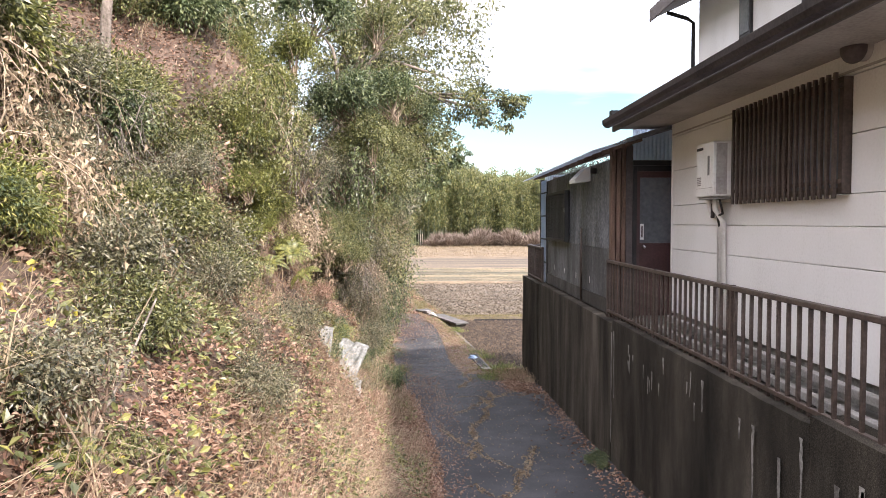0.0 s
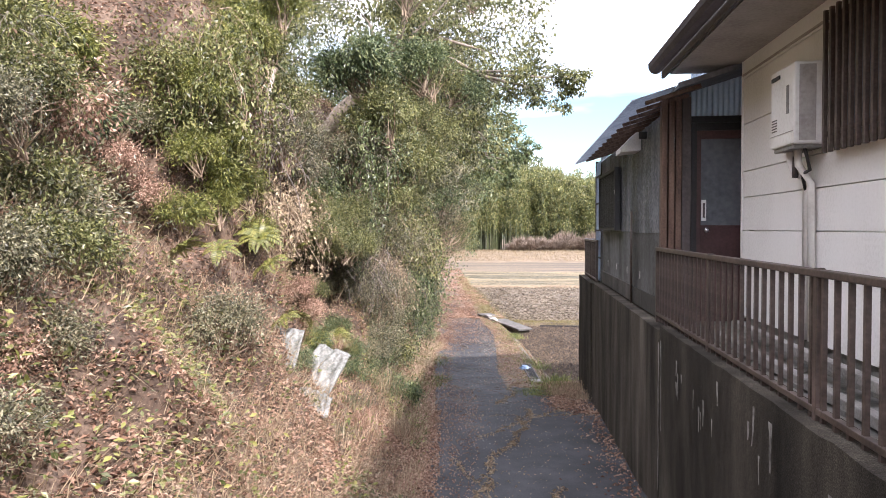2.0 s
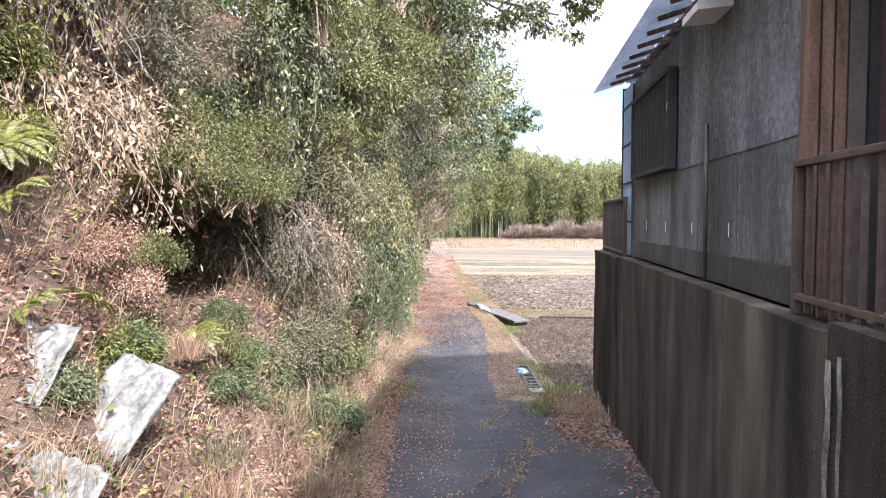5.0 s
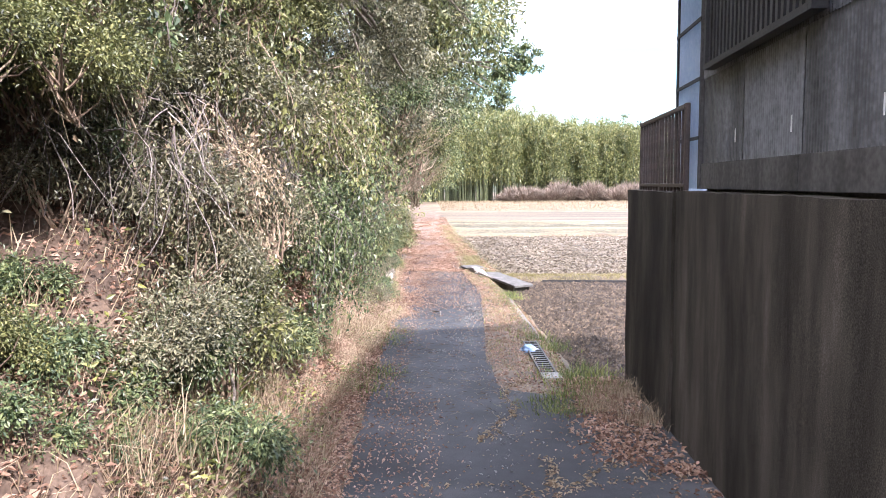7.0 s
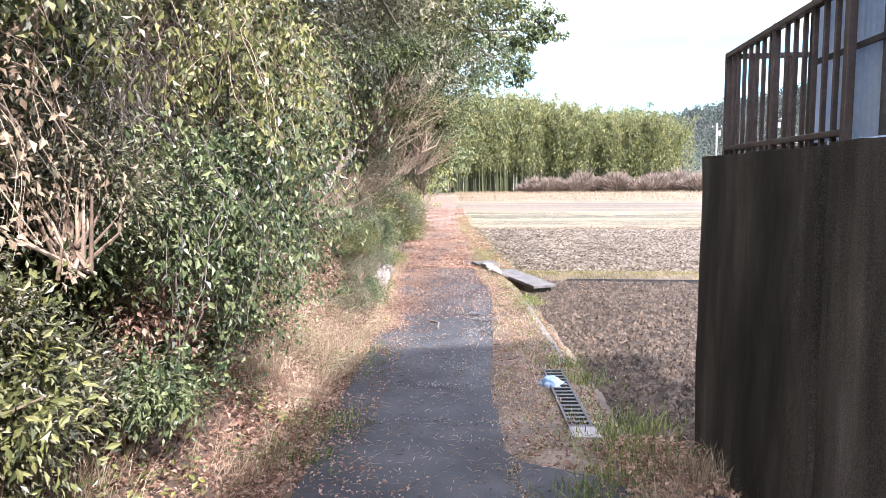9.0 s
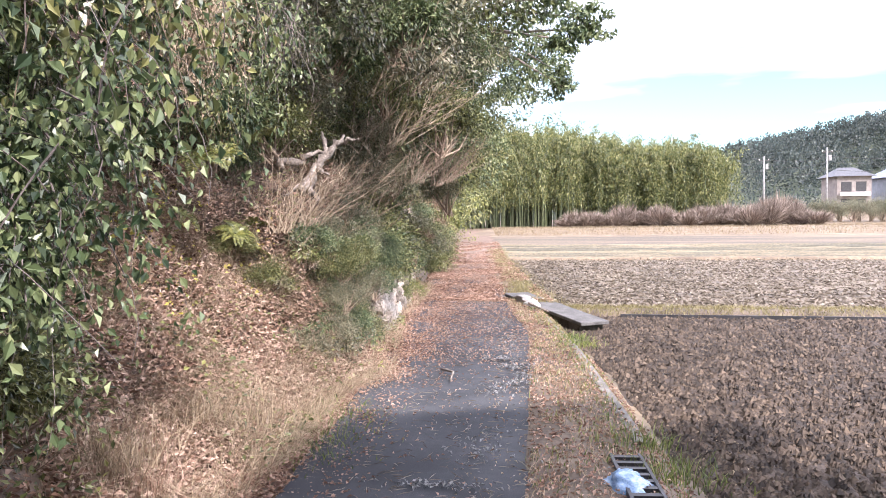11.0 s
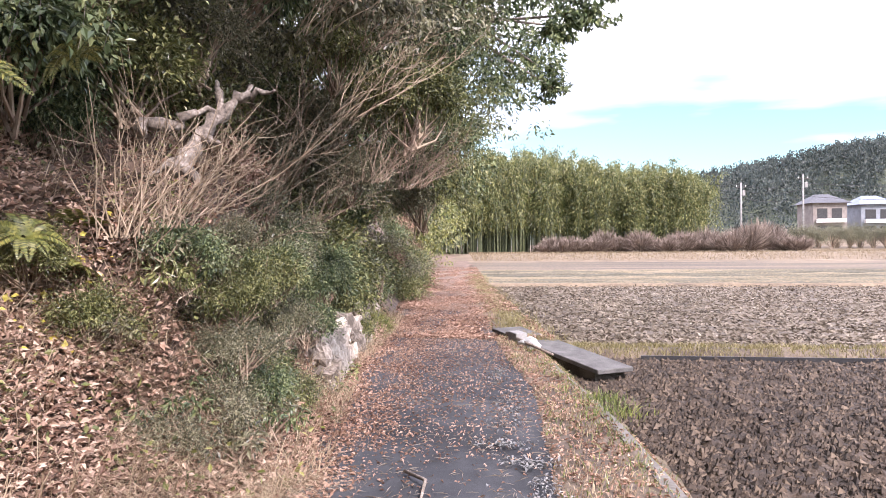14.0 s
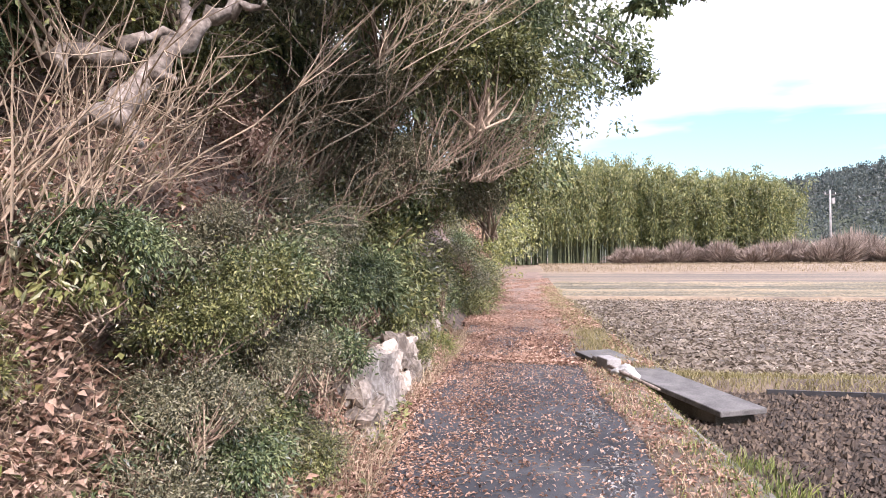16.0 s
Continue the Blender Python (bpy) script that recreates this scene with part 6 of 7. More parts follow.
M_CULM = material("bamboo_culm", [(0.04, 0.05, 0.02), (0.085, 0.1, 0.045), (0.15, 0.155, 0.075)], scale=2, fine=20, rough=0.5)
blocks = [bamboo_block("bamboo", k) for k in (71, 72, 73)]
gb = np.random.default_rng(8)
i = 0
for row, yy in enumerate((113, 117, 122)):
    for x in np.arange(-16, 20.5 + row * 1.2, 2.7):
        m = Matrix.Translation((float(x + gb.normal(0, 0.5)), float(yy + gb.normal(0, 0.8)), -0.5)) @ Matrix.Rotation(gb.uniform(0, 6.28), 4, "Z") @ Matrix.Diagonal((1, 1, gb.uniform(0.86, 1.06) * np.interp(x, [-12, 0, 22], [1.04, 1.0, 0.76]), 1))
        set_copy(blocks[i % 3], m)
        i += 1


# ---- the far side of the fields ----
def brush():
    g = np.random.default_rng(21)
    src = []
    for k in range(3):
        th = empty("bare_bush")
        n = 1500
        a = g.uniform(0, 2 * np.pi, n)
        d = unit(np.stack([np.cos(a) * g.uniform(0.2, 1, n), np.sin(a) * g.uniform(0.2, 1, n), g.uniform(0.5, 1.4, n)], 1))
        start = d * g.uniform(0, 1.3, (n, 1))
        v, f = leaves_mesh(start, d + g.normal(0, 0.25, (n, 3)), g.normal(size=(n, 3)), g.uniform(0.5, 1.2, n), np.full(n, 0.05), 0.1)
        from_arrays("twig_mass", v, f, L_BRUSH, th)
        src.append(tagged(th, "bare mauve-brown bush at the field's far edge", "bush", group="bare bushes"))
    i = 0
    for x in np.arange(1, 31, 1.05):
        m = Matrix.Translation((float(x), float(106 + g.normal(0, 1.2)), -0.5)) @ Matrix.Rotation(g.uniform(0, 6), 4, "Z") @ Matrix.Diagonal((1.4, 1.4, float(g.uniform(1.0, 1.7) * np.interp(x, [2, 14, 20, 27, 31], [0.7, 0.95, 0.8, 1.6, 0.9]) * g.uniform(0.7, 1.15)), 1))
        set_copy(src[i % 3], m)
        i += 1


brush()


def far_bank_fn(x, y):
    t = (y - 72) / 40
    return (x, y, FIELD_Z - 0.06 + (0.3 + 0.1 * fbm(x * 0.2, y * 0.4)) * math.sin(t * math.pi))


tagged(grid_mesh("field_straw", np.linspace(-8, 120, 90), np.linspace(72, 112, 30), far_bank_fn, M_STRAW), "pale tan strip of dry grass before the bamboo", "field", kind="structure")


def hill(name, cx, cy, rx, ry, h, label, seed, n, ground_mat, leaf_mat):
    def fn(x, y):
        d = ((x - cx) / rx) ** 2 + ((y - cy) / ry) ** 2
        return (x, y, -2 + h * math.exp(-d * 1.6) + 2.0 * fbm(x * 0.03, y * 0.03, seed))
    ob = grid_mesh(name, np.linspace(cx - rx * 1.9, cx + rx * 1.9, 60), np.linspace(cy - ry * 1.9, cy + ry * 1.9, 50), fn, ground_mat)
    tagged(ob, label, "hill", kind="structure")
    g = np.random.default_rng(seed)
    P, A, N, L = [], [], [], []
    for k in range(n):
        x, y = g.normal(cx, rx * 0.7), cy - abs(g.normal(0, ry * 0.75)) + ry * 0.3
        z = fn(x, y)[2]
        if z < 0:
            continue
        m = 80
        q = unit(g.normal(size=(m, 3))) * g.uniform(0.5, 1.05, (m, 1)) * np.array([1.7, 1.7, g.uniform(2.4, 5.0)])
        P.append(q + np.array([x, y, z + 2.2]))
        A.append(unit(q + np.array([0, 0, 0.6])))
        N.append(unit(q + g.normal(0, 0.5, (m, 3)) + np.array([0, 0, 0.6])))
        L.append(g.uniform(0.45, 0.95, m))
    P, A, N, L = (np.concatenate(q) for q in (P, A, N, L))
    v, f = leaves_mesh(P, A, N, L, L * 0.8)
    tagged(from_arrays(name + "_trees", v, f, leaf_mat), "dark evergreen woods covering the distant hill", "woods", kind="stuff")


M_HILL = material("wooded_hill", [(0.02, 0.028, 0.016), (0.04, 0.052, 0.028), (0.08, 0.085, 0.045)], scale=0.2, fine=2, bump=0)
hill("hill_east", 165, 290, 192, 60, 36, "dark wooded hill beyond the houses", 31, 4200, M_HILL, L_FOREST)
# ground and trees of the north hill carry the air's haze as colour
M_HAZEHILL = material("haze_tinted_hill", [(0.09, 0.10, 0.06), (0.13, 0.14, 0.08), (0.18, 0.18, 0.11)], scale=0.2, fine=2, bump=0)
hill("hill_north", -25, 420, 120, 60, 44, "wooded hill beyond the bamboo, pale haze tinted into its colour", 32, 1500, M_HAZEHILL, L_HAZE)


def far_house(x0, x1, y, z, h, wall_mat, roof_mat, label):
    th = empty("farmhouse", ((x0 + x1) / 2, y, z))
    ps = [boxed("wall", x0, x1, y, y + 8, z, z + h, wall_mat)]
    rx, mz = (x1 - x0) / 2, z + h
    bm = bmesh.new()
    e = 0.7
    a = [bm.verts.new(p) for p in ((x0 - e, y - e, mz), (x1 + e, y - e, mz), (x1 + e, y + 8 + e, mz), (x0 - e, y + 8 + e, mz), (x0 + rx * 0.55, y + 4, mz + 1.8), (x1 - rx * 0.55, y + 4, mz + 1.8))]
    for f in ((0, 1, 5, 4), (1, 2, 5), (2, 3, 4, 5), (3, 0, 4), (3, 2, 1, 0)):
        bm.faces.new([a[i] for i in f])
    ps.append(part("roof", bm, roof_mat))
    w = (x1 - x0)
    for fx in (0.12, 0.55):
        for fz in (0.1, 0.58):
            win = boxed("window", x0 + w * fx, x0 + w * (fx + 0.3), y - 0.06, y - 0.002, z + h * fz, z + h * (fz + 0.27), M_DARK)
            ps.append(win)
    ps.append(boxed("balcony", x0 + w * 0.08, x1 - w * 0.08, y - 0.9, y - 0.07, z + h * 0.46, z + h * 0.56, M_PVC))
    adopt(th, ps)
    tagged(th, label, "house", group="distant houses")


M_BLUEROOF = material("blue_grey_roof", [(0.10, 0.13, 0.18), (0.16, 0.19, 0.25), (0.22, 0.25, 0.3)], scale=1, fine=6, rough=0.6)
M_FARWHITE = material("far_white_render", [(0.16, 0.175, 0.2), (0.22, 0.235, 0.26), (0.28, 0.295, 0.32)], scale=1, fine=8)
M_CREAM = material("cream_render", [(0.15, 0.125, 0.11), (0.21, 0.18, 0.16), (0.27, 0.235, 0.21)], scale=1, fine=8)
far_house(49.6, 55.4, 152, 1.0, 6.6, M_CREAM, M_TILE, "cream two-storey farmhouse with grey tiled roof across the fields")
far_house(59.5, 65.5, 156, 1.0, 6.4, M_FARWHITE, M_BLUEROOF, "white two-storey house with blue-grey roof across the fields")
tagged(grid_mesh("ground_rise", np.linspace(30, 150, 40), np.linspace(118, 200, 20), lambda x, y: (x, y, -0.6 + 1.7 * min(1, max(0, (y - 120) / 25)) + 0.3 * fbm(x * 0.1, y * 0.1)), M_STRAW), "gently rising dry ground below the houses", "ground", kind="structure")


def pole(x, y, z, h):
    th = empty("utility_pole", (x, y, z))
    ps = [tubed("post", [(x, y, z - 0.3), (x, y, z + h)], [0.2, 0.13], M_CONC_L),
          boxed("crossarm", x - 0.9, x + 0.9, y - 0.06, y + 0.06, z + h - 0.9, z + h - 0.75, M_FASCIA), boxed("transformer", x + 0.25, x + 0.7, y - 0.25, y + 0.25, z + h - 2.4, z + h - 1.4, M_CONC_L, bevel=0.04)]
    for dx in (-0.8, 0.0, 0.8):
        ps.append(tubed("insulator", [(x + dx, y, z + h - 0.76), (x + dx, y, z + h - 0.5)], 0.06, M_PVC, seg=6))
    adopt(th, ps)
    tagged(th, "grey concrete utility pole with crossarm", "utility pole", group="utility poles")


pole(36.5, 150, 0.5, 11)
pole(47.2, 150, 0.8, 12)
pole(96, 160, 1, 12)
for z, a in ((10.6, 0), (9.6, 0.3), (8.2, 0)):
    for (xa, ya), (xb, yb) in (((36.5, 150), (47.2, 150)), ((47.2, 150), (96, 160)), ((-30, 150), (36.5, 150))):
        pts = [(xa + (xb - xa) * t, ya + (yb - ya) * t, z + 0.6 - 0.9 * 4 * t * (1 - t)) for t in np.linspace(0, 1, 9)]
        tagged(tubed("power_line", pts, 0.035, M_DARK, seg=4), "thin dark power line between the poles", "cable", group="power lines")
hg = np.random.default_rng(77)
for x in np.arange(37.5, 58, 1.5):
    place(SRC["dusty"][int(hg.integers(3))], x, 125 + hg.normal(0, 0.5), 1.6, 3.4, hg.uniform(0, 360), 0, 4.2)


# ---- small things along the lane ----
def lump(name, r, seed, mat, label, category, flat=1.0, rough=0.35):
    bm = bmesh.new()
    bmesh.ops.create_icosphere(bm, subdivisions=4, radius=1.0)
    for v in bm.verts:
        n = noise.fractal(v.co * 1.5 + Vector((seed, 0, 0)), 0.8, 2.2, 4)
        v.co *= 1 + rough * n
        v.co = Vector((v.co.x * r[0], v.co.y * r[1], max(v.co.z, -0.55) * r[2] * flat))
    for f in bm.faces:
        f.smooth = True
    ob = part(name, bm, mat)
    return tagged(ob, label, category) if label else ob


M_FLECK = material("lime_fleck", [(0.12, 0.12, 0.12), (0.2, 0.2, 0.195), (0.32, 0.315, 0.30)], scale=8, fine=60, per_island=0.5, contrast=0.6)
M_SHEET = material("dirty_white_sheet", [(0.04, 0.048, 0.03), (0.17, 0.175, 0.16), (0.36, 0.365, 0.36)], scale=5, fine=40, rough=0.5, contrast=0.4)
M_BAGW = material("white_sack_cloth", [(0.3, 0.3, 0.285), (0.46, 0.46, 0.44), (0.6, 0.6, 0.58)], scale=8, fine=60, rough=0.5, bump=0.8)
M_BAGB = material("pale_blue_plastic", [(0.10, 0.18, 0.32), (0.24, 0.36, 0.52), (0.5, 0.58, 0.66)], scale=7, fine=40, rough=0.25, bump=0.9)
b = lump("white_sack", (0.13, 0.19, 0.12), 3, M_BAGW, "crumpled white sack by the culvert", "sack")
b.matrix_basis = pose(0.36, 26.2, -0.1, 0, 0, 30)
b = lump("blue_plastic_bag", (0.12, 0.17, 0.08), 8, M_BAGB, "crumpled pale blue plastic bag on the verge", "plastic bag", rough=0.3)
b.matrix_basis = pose(1.32, 17.8, -0.02, 0, 0, 15)

# culvert beside the lane
cv = empty("culvert", (0.64, 26.5, -0.14))
ps = [boxed("top_slab", -1.55, 1.42, -0.17, 0.36, -0.06, 0.0, M_DARKSLAB, bevel=0.012), boxed("headwall", -1.5, 1.3, -0.13, 0.32, -0.45, -0.062, M_CONC, bevel=0.01)]
for p in ps:
    p.parent = cv
cv.rotation_euler = (0, radians(3.5), radians(-60))
tagged(cv, "grey concrete culvert headwall over a dark ditch", "culvert")
tagged(boxed("edging_board", 1.95, 15, 26.95, 26.975, -0.5, -0.33, M_DARK), "dark plastic edging board along the tilled field", "edging")
blk = boxed("concrete_block", -0.09, 0.09, -0.16, 0.16, 0, 0.15, M_CONC_L, bevel=0.015)
blk.matrix_basis = pose(0.17, 26.75, -0.12, 0, 0, 24)
tagged(blk, "small grey concrete block by the culvert", "block")
for pts, r, nm, lab in (([(-0.02, 27.3, -0.06), (0.28, 26.2, -0.04), (0.66, 25.3, -0.06)], 0.025, "pole_lying", "dark weathered pole lying along the lane's edge"),
                        ([(-0.28, 20.6, 0.0), (-0.12, 20.4, 0.02), (-0.10, 20.1, 0.0)], 0.012, "fallen_twig", "thin dry twig fallen on the asphalt"),
                        ([(-0.62, 11.7, 0.62), (-0.45, 11.5, 0.56), (-0.28, 11.4, 0.52)], 0.018, "fallen_branch", "bleached fallen branch on the leaf litter"),
                        ([(-0.9, 13.2, 1.0), (-0.7, 12.8, 0.9), (-0.55, 12.3, 0.8)], 0.012, "fallen_branch", "bleached fallen branch on the leaf litter"),
                        ([(-1.0, 3.0, 2.25), (-0.85, 3.3, 2.75), (-0.78, 3.5, 3.05)], 0.006, "bamboo_cane", "pale straight dead cane leaning on the bank"),
                        ([(-1.95, 10.2, 3.2), (-1.75, 10.25, 4.0), (-1.6, 10.4, 4.9)], 0.05, "bare_sapling", "slender bare grey trunk on the bank"),
                        ([(-2.6, 7.0, 4.2), (-2.55, 7.0, 5.1), (-2.45, 7.05, 6.2)], 0.05, "bare_sapling", "slender bare grey trunk on the bank"),
                        ([(-2.9, 10.5, 5.9), (-2.75, 10.5, 6.8), (-2.7, 10.6, 8.2)], 0.12, "bare_sapling", "thick grey trunk on the bank")):
    ob = tubed(nm, pts, [r, r * 0.9, r * 0.55], M_DRIFT if "branch" in nm or "cane" in nm else M_BARK, seg=8)
    tagged(ob, lab, "branch" if "sapling" not in nm else "sapling")

# bleached stump with forked roots
st = empty("dead_stump", (-1.6, 20.85, 1.8))
gr = np.random.default_rng(55)


def gnarl(p, q, r, n=9, wob=0.035):
    p, q = Vector(p), Vector(q)
    pts = [p.lerp(q, i / (n - 1)) + Vector(gr.normal(0, wob, 3)) for i in range(n)]
    return pts, [r * (1 - 0.75 * i / (n - 1)) * gr.uniform(0.75, 1.3) for i in range(n)]


ps = [tubed("stem", *gnarl((-1.72, 20.58, 1.82), (-1.40, 21.02, 2.46), 0.066, 16, 0.015), M_DRIFT, seg=12), tubed("stem", *gnarl((-2.0, 20.6, 2.08), (-1.5, 20.88, 2.28), 0.048, 12, 0.016), M_DRIFT, seg=10)]
for p, q, r in (((-1.52, 20.85, 2.2), (-1.66, 21.05, 2.5), 0.05), ((-1.46, 20.95, 2.34), (-1.22, 20.98, 2.4), 0.045), ((-1.7, 20.62, 1.9), (-1.46, 20.48, 1.7), 0.06), ((-1.66, 20.66, 1.95), (-1.86, 20.48, 1.78), 0.05), ((-1.6, 20.72, 2.05), (-1.4, 20.62, 1.98), 0.04)):
    ps.append(tubed("root", *gnarl(p, q, r * 0.8, 9, 0.012), M_DRIFT, seg=8))
adopt(st, ps)
tagged(st, "bleached dead stump with twisted roots jutting from the bank", "stump")

# rough stones holding the bank's foot
sw = empty("stone_footing", (-1.6, 24.6, 0))
gs = np.random.default_rng(44)
for k in range(24):
    row = k // 12
    y = 22.9 + 0.36 * (k % 12) + 0.17 * row
    bm = bmesh.new()
    bmesh.ops.create_cube(bm, size=2.0)
    bmesh.ops.subdivide_edges(bm, edges=bm.edges[:], cuts=5, use_grid_fill=True)
    r = (0.12, 0.2 * gs.uniform(0.8, 1.25), 0.17 * gs.uniform(0.75, 1.2))
    for v in bm.verts:
        c = v.co * (v.co.length ** -0.22)
        c *= 1 + 0.3 * noise.fractal(c * 1.1 + Vector((k * 3.1, 0, 0)), 0.7, 2.3, 5) + 0.12 * math.floor(3 * noise.noise(c * 1.3 + Vector((0, k * 1.7, 0))))
        v.co = Vector((c.x * r[0], c.y * r[1], c.z * r[2]))
    ob = part("stone", bm, M_STONE)
    ob.matrix_basis = pose(float(foot_x(y)) - 0.03 - 0.09 * row + gs.normal(0, 0.025), y, float(road_z(y)) + 0.1 + 0.27 * row, gs.normal(0, 7), gs.normal(-6, 5), gs.normal(0, 9))
    adopt(sw, [ob])
tagged(sw, "pale rough stones footing the bank beside the lane", "stone wall")

# dumped sheets on the bank
for (x, y, z), rot, (w, h), corr in (((-1.2, 9.05, 1.84), (42, 14, 14), (0.44, 0.4), 0), ((-0.84, 9.3, 1.56), (48, 18, -8), (0.5, 0.36), 0), ((-0.88, 8.7, 1.44), (34, 26, 20), (0.24, 0.56), 1)):
    vs, fs = [], []
    nx, ny = 28, 12
    for j in range(ny + 1):
        for i in range(nx + 1):
            u, q = i / nx - 0.5, j / ny - 0.5
            vs.append((u * h, q * w, (0.012 * math.sin(i * 1.6) if corr else 0) + 0.05 * fbm(u * 3 + x, q * 3)))
    a = (np.arange(ny)[:, None] * (nx + 1) + np.arange(nx)[None, :]).ravel()
    ob = from_arrays("dumped_sheet", vs, np.stack([a, a + 1, a + nx + 2, a + nx + 1], 1), M_SHEET, smooth=True)
    sol = ob.modifiers.new("thickness", "SOLIDIFY")
    sol.thickness = 0.006
    ob.matrix_basis = pose(x + 0.1, y, z + 0.11, *rot)
    tagged(ob, "dirty white corrugated plastic sheet dumped on dead leaves" if corr else "dirty white plastic sheet dumped on dead leaves", "plastic sheet", group="dumped sheets")


def patch(name, x, y, rx, ry, seed, mat, label, zoff=0.012, n=26):
    """A thin irregular stain laid on the lane."""
    bm = bmesh.new()
    ring = []
    for k in range(n):
        a = 2 * math.pi * k / n
        r = 1 + 0.55 * fbm(math.cos(a) * 1.5 + seed, math.sin(a) * 1.5)
        px, py = x + rx * r * math.cos(a), y + ry * r * math.sin(a)
        ring.append(bm.verts.new((px, py, float(road_z(py)) + zoff + 0.012 * fbm(px * 1.5, py * 1.5) - 0.05 * ((px - float(left_x(py))) / 1.5 - 0.45) * (1 if py > 17 else 0))))
    bm.faces.new(ring)
    return tagged(part(name, bm, mat), label, "stain", group="stains on the lane", kind="structure")


gp = np.random.default_rng(19)
fl = []
for x, y, rx, ry, n in ((0.27, 22.3, 0.07, 0.45, 170), (0.30, 21.3, 0.13, 0.05, 120), (0.46, 20.9, 0.09, 0.06, 120), (0.36, 19.9, 0.08, 0.2, 90), (0.42, 18.3, 0.1, 0.25, 100), (0.2, 17.6, 0.2, 0.03, 90), (0.55, 20.4, 0.05, 0.22, 120), (0.05, 24.0, 0.04, 0.3, 120), (0.5, 16.6, 0.5, 0.03, 90), (0.7, 11.5, 0.4, 0.8, 80), (1.0, 14.0, 0.1, 1.2, 120)):
    fl.append(np.stack([gp.normal(x, rx, n), gp.normal(y, ry, n), np.zeros(n)], 1))
fl = np.concatenate(fl)
fl[:, 2] = road_z(fl[:, 1]) + 0.022
litter("lime_flecks", fl, 0.035, M_FLECK, "pale lime flecks and scuffs on the asphalt", 0.05)

# straw and leaves caught along the lane's old cracks
cr = []
for x, y, dx, dy, n in ((1.0, 7.2, 0.25, 1.0, 420), (0.75, 9.0, 0.12, 1.0, 420), (1.3, 8.2, -0.35, 1.0, 260), (0.6, 11.6, 0.5, 0.8, 260), (1.15, 11.2, 0.06, 1.0, 380), (0.9, 13.9, 0.1, 1.0, 300), (0.55, 12.9, 1.0, 0.2, 160), (1.0, 5.6, -0.1, 1.0, 300)):
    t = gp.uniform(0, 2.4, n)
    w = np.array([0.16 * fbm(v * 1.4, x * 3 + y) for v in t])
    cr.append(np.stack([x + dx * t + w + gp.normal(0, 0.025, n), y + dy * t + gp.normal(0, 0.03, n) - w * 0.4, np.zeros(n)], 1))
cr = np.concatenate(cr)
cr = cr[cr[:, 0] < 2.3]
cr[:, 2] = road_z(cr[:, 1]) + 0.02
litter("crack_debris", cr, 0.04, L_STRAW, "dry straw and grit caught in cracks of the asphalt", 0.15, 0.3)

# grating and channel end at the field's corner
dr = empty("drain_grating", (1.6, 17.2, -0.1))
ps = [boxed("end_block", -0.11, 0.11, -0.75, -0.52, -0.16, 0.02, M_CONC_L, bevel=0.01), boxed("side_bar", -0.1, -0.08, -0.5, 1.2, -0.1, 0.0, M_DARK), boxed("side_bar", 0.08, 0.1, -0.5, 1.2, -0.1, 0.0, M_DARK)]
me = None
for k in range(17):
    if me is None:
        c = boxed("cross_bar", -0.078, 0.078, -0.02, 0.02, -0.06, -0.002, M_DARK)
        me = c.data
    else:
        c = new("cross_bar", me)
    c.location = (0, -0.45 + 0.1 * k, 0)
    ps.append(c)
for p in ps:
    p.parent = dr
dr.location = (1.47, 17.05, 0.025)
dr.rotation_euler = (0, 0, radians(6))
tagged(dr, "dark plastic drain grating ending in a concrete block", "drain")
M_KERB = material("weathered_kerb", [(0.05, 0.045, 0.036), (0.14, 0.128, 0.108), (0.26, 0.24, 0.21)], scale=5, fine=40, bump=0.5, contrast=0.5)
vs, fs = [], []
ys = np.arange(18.6, 25.0, 0.2)
for y in ys:
    c = float(curb_x(y)) + 0.06
    z = float(road_z(y)) + 0.004 + 0.012 * fbm(y * 3, 1)
    vs += [(c - 0.045, y, z - 0.2), (c - 0.045, y, z), (c + 0.045, y, z), (c + 0.045, y, z - 0.25)]
for i in range(len(ys) - 1):
    for k in range(3):
        fs.append((i * 4 + k, i * 4 + k + 1, i * 4 + 5 + k, i * 4 + 4 + k))
tagged(from_arrays("kerb", vs, fs, M_KERB), "narrow weathered concrete kerb between verge and field", "kerb", kind="structure")

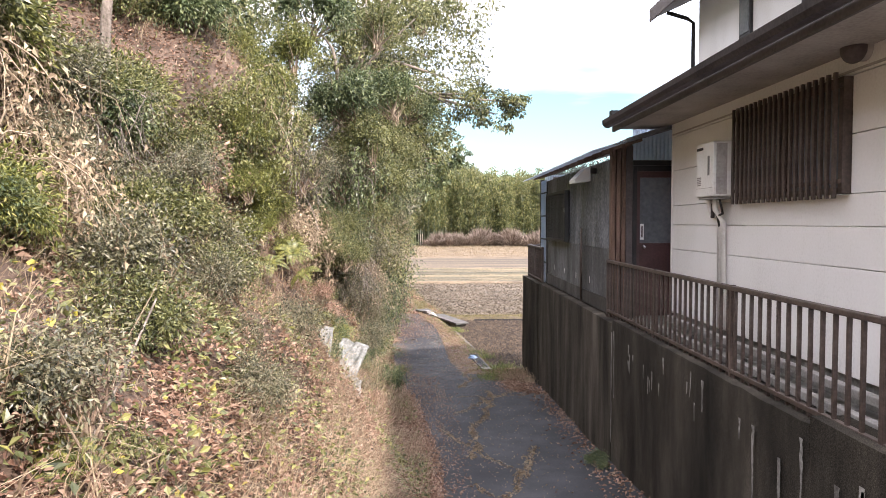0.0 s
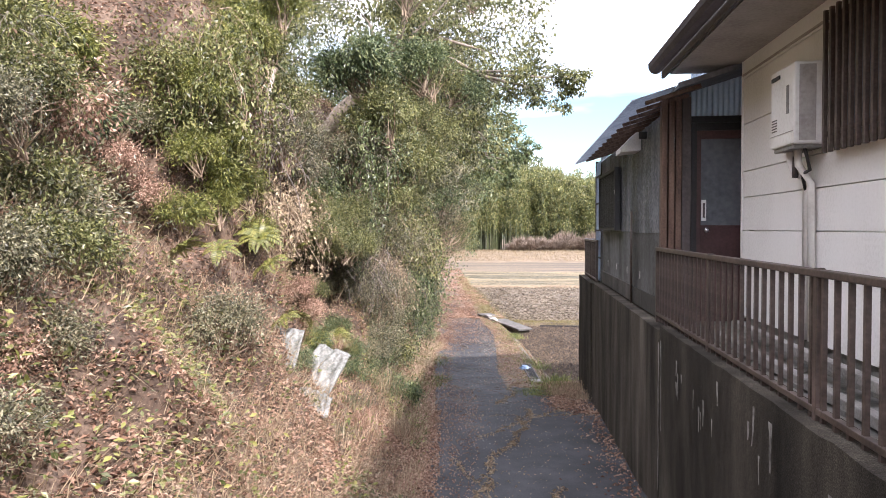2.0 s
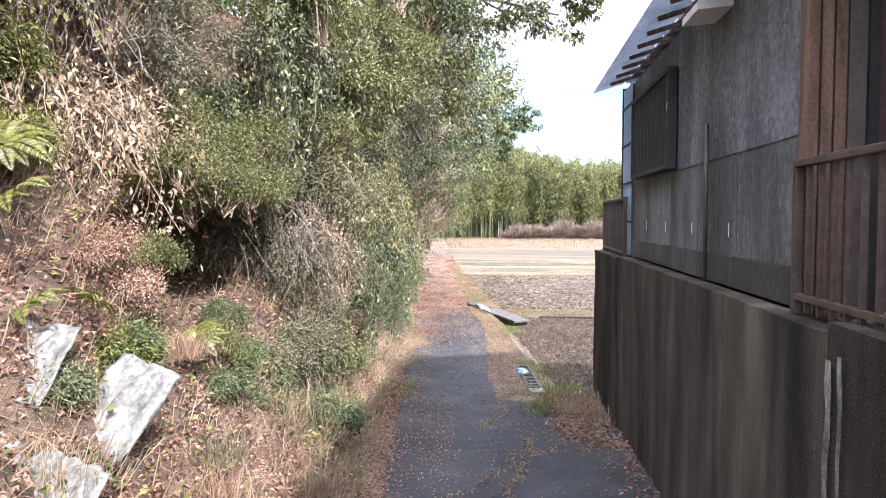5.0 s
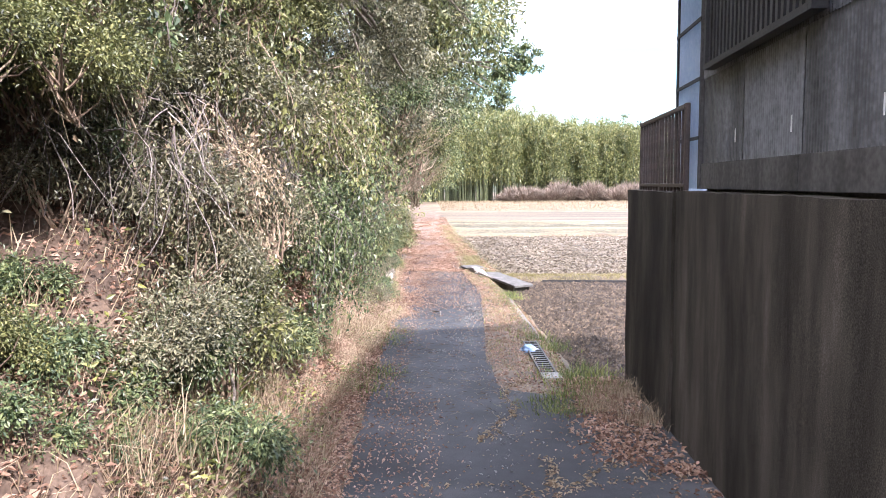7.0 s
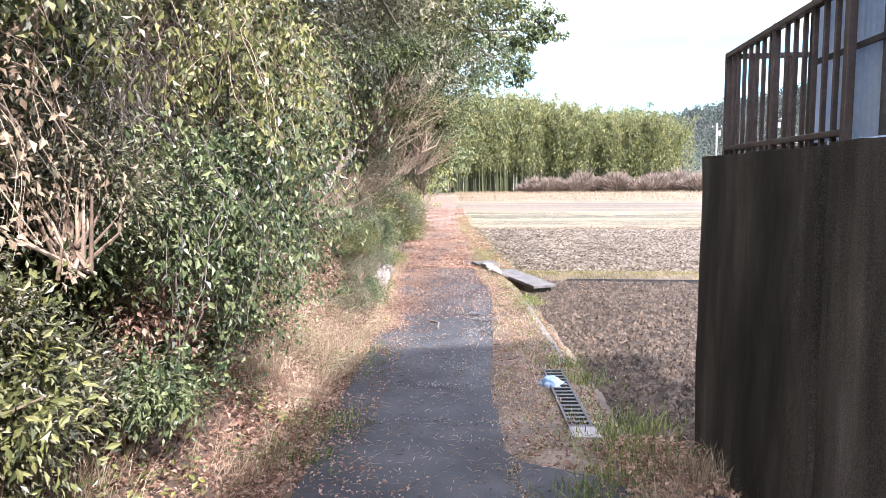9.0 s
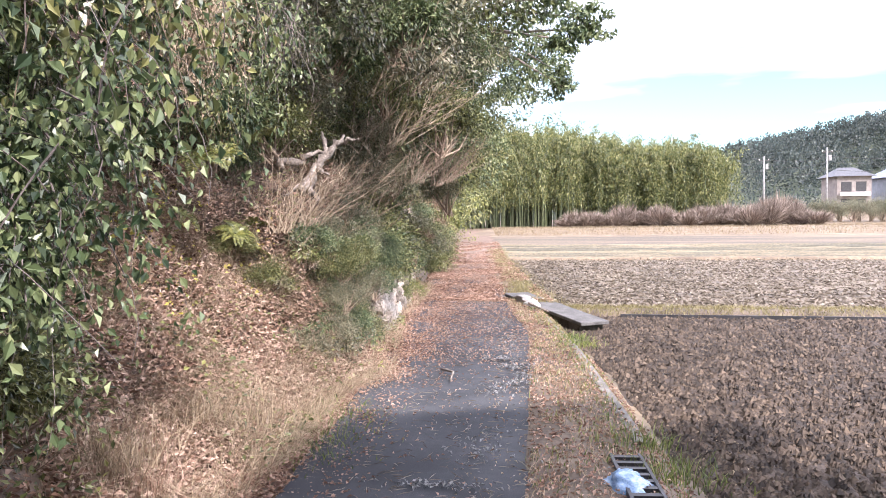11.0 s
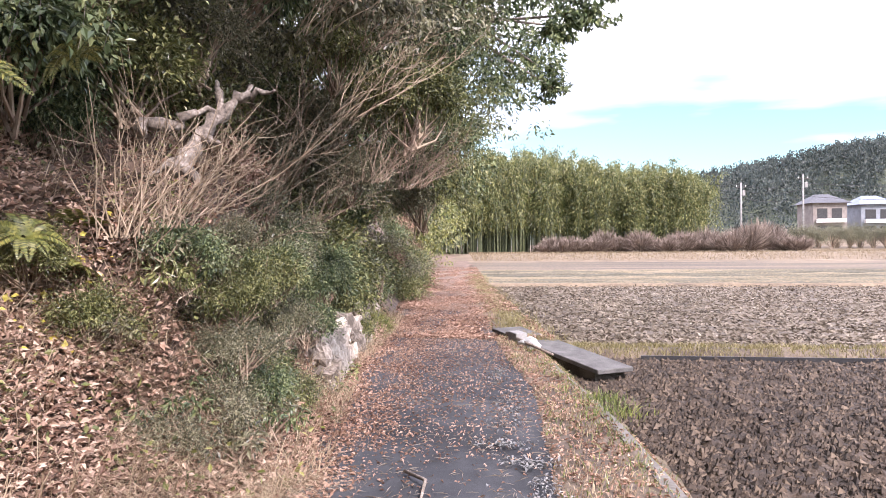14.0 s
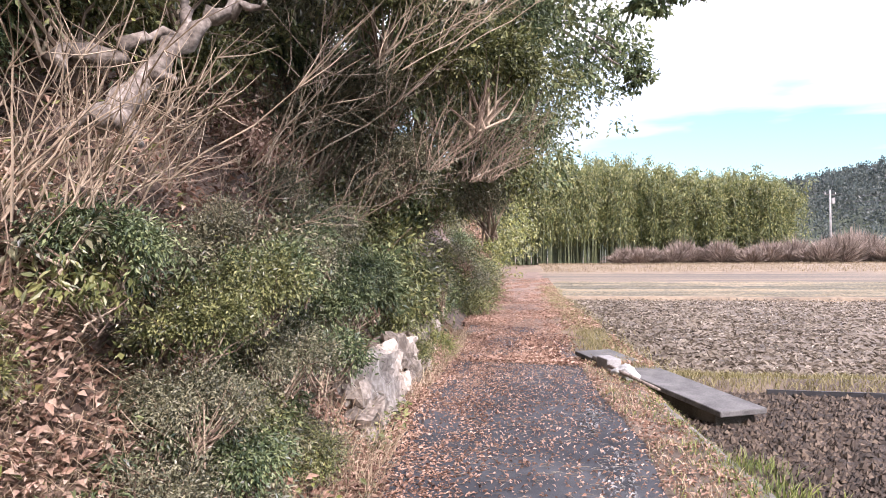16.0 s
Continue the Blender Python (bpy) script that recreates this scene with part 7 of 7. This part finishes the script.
# weeds at the wall's foot and small greens
for x, y, s, kind in ((2.25, 8.7, 0.42, "green"), (2.2, 14.6, 1.0, "weed"), (1.9, 15.0, 0.9, "weed"), (2.2, 15.6, 1.0, "weed"), (1.6, 14.9, 0.8, "grass"), (1.75, 15.5, 1.2, "grass"), (1.5, 15.1, 1.3, "grass"), (2.0, 16.0, 1.2, "grass"), (1.62, 16.2, 1.4, "grass"),
                      (1.95, 16.7, 1.3, "grass"), (1.45, 18.6, 1.0, "grass"), (1.62, 18.0, 1.0, "grass"), (1.12, 22.4, 0.9, "grass"), (1.05, 22.9, 0.8, "grass"), (-0.75, 18.4, 1.3, "grass"), (-0.9, 18.9, 1.4, "grass"), (-0.7, 18.0, 1.1, "grass"), (-0.5, 16.4, 1.3, "grass"), (-0.6, 15.6, 1.4, "grass")):
    z = float(road_z(y)) + 0.01
    if kind == "green":
        place(SRC["green"][0], x - 0.05, y, z + 0.08, 0.26, 40, 0)
    else:
        place(SRC[kind][0], x, y, z, s * (0.5 if kind == "weed" else 1), 360 * ((x * 7.3) % 1))
gw = np.random.default_rng(66)
pts = np.array([(2.38 - abs(gw.normal(0, 0.18)) - (0.5 * gw.random() if y > 13.5 else 0), y, float(road_z(y)) + 0.02) for y in np.concatenate([gw.uniform(5, 16.5, 1500), gw.uniform(13.3, 16.4, 2600)])])
litter("wall_foot_leaves", pts, 0.05, L_DRY, "dead leaves gathered along the wall's foot", 0.3)
pts = np.array([(gw.uniform(0.3, 2.2), y, float(road_z(y)) + 0.016) for y in gw.uniform(6.5, 20, 1300)])
litter("road_grit", pts, 0.025, L_STRAW, "pale grit and bits of straw on the asphalt", 0.2)

# lime runs and lichen on the retaining wall
runs = [(float(y), float(2.08 - d - h), float(2.08 - d), float(w)) for y, d, h, w in zip(gw.uniform(3.2, 8.6, 22), gw.uniform(0.02, 0.3, 22), gw.uniform(0.05, 0.22, 22), gw.uniform(0.008, 0.03, 22))]
for k, (y, z0, z1, w) in enumerate((*runs, (5.35, 1.5, 2.0, 0.02), (5.0, 1.05, 1.9, 0.018), (4.75, 1.75, 2.1, 0.02), (6.2, 1.85, 2.1, 0.025), (6.45, 1.9, 2.12, 0.015), (8.9, 0.75, 2.05, 0.03), (8.8, 1.3, 2.08, 0.02), (7.1, 1.95, 2.1, 0.02))):
    bm = bmesh.new()
    L, R = [], []
    for t in np.linspace(0, 1, 14):
        z = z0 + (z1 - z0) * t
        ww = w * (0.35 + 0.65 * t) * (1 + 0.5 * fbm(z * 9, k))
        yy = y + 0.02 * fbm(z * 4, k * 2)
        L.append(bm.verts.new((WALL_X - 0.009, yy - ww, z)))
        R.append(bm.verts.new((WALL_X - 0.009, yy + ww, z)))
    for i in range(13):
        bm.faces.new((L[i], L[i + 1], R[i + 1], R[i]))
    ob = part("lime_run", bm, M_STREAK)
    tagged(ob, "pale lime run down the dark retaining wall", "stain", group="lime runs", kind="structure")
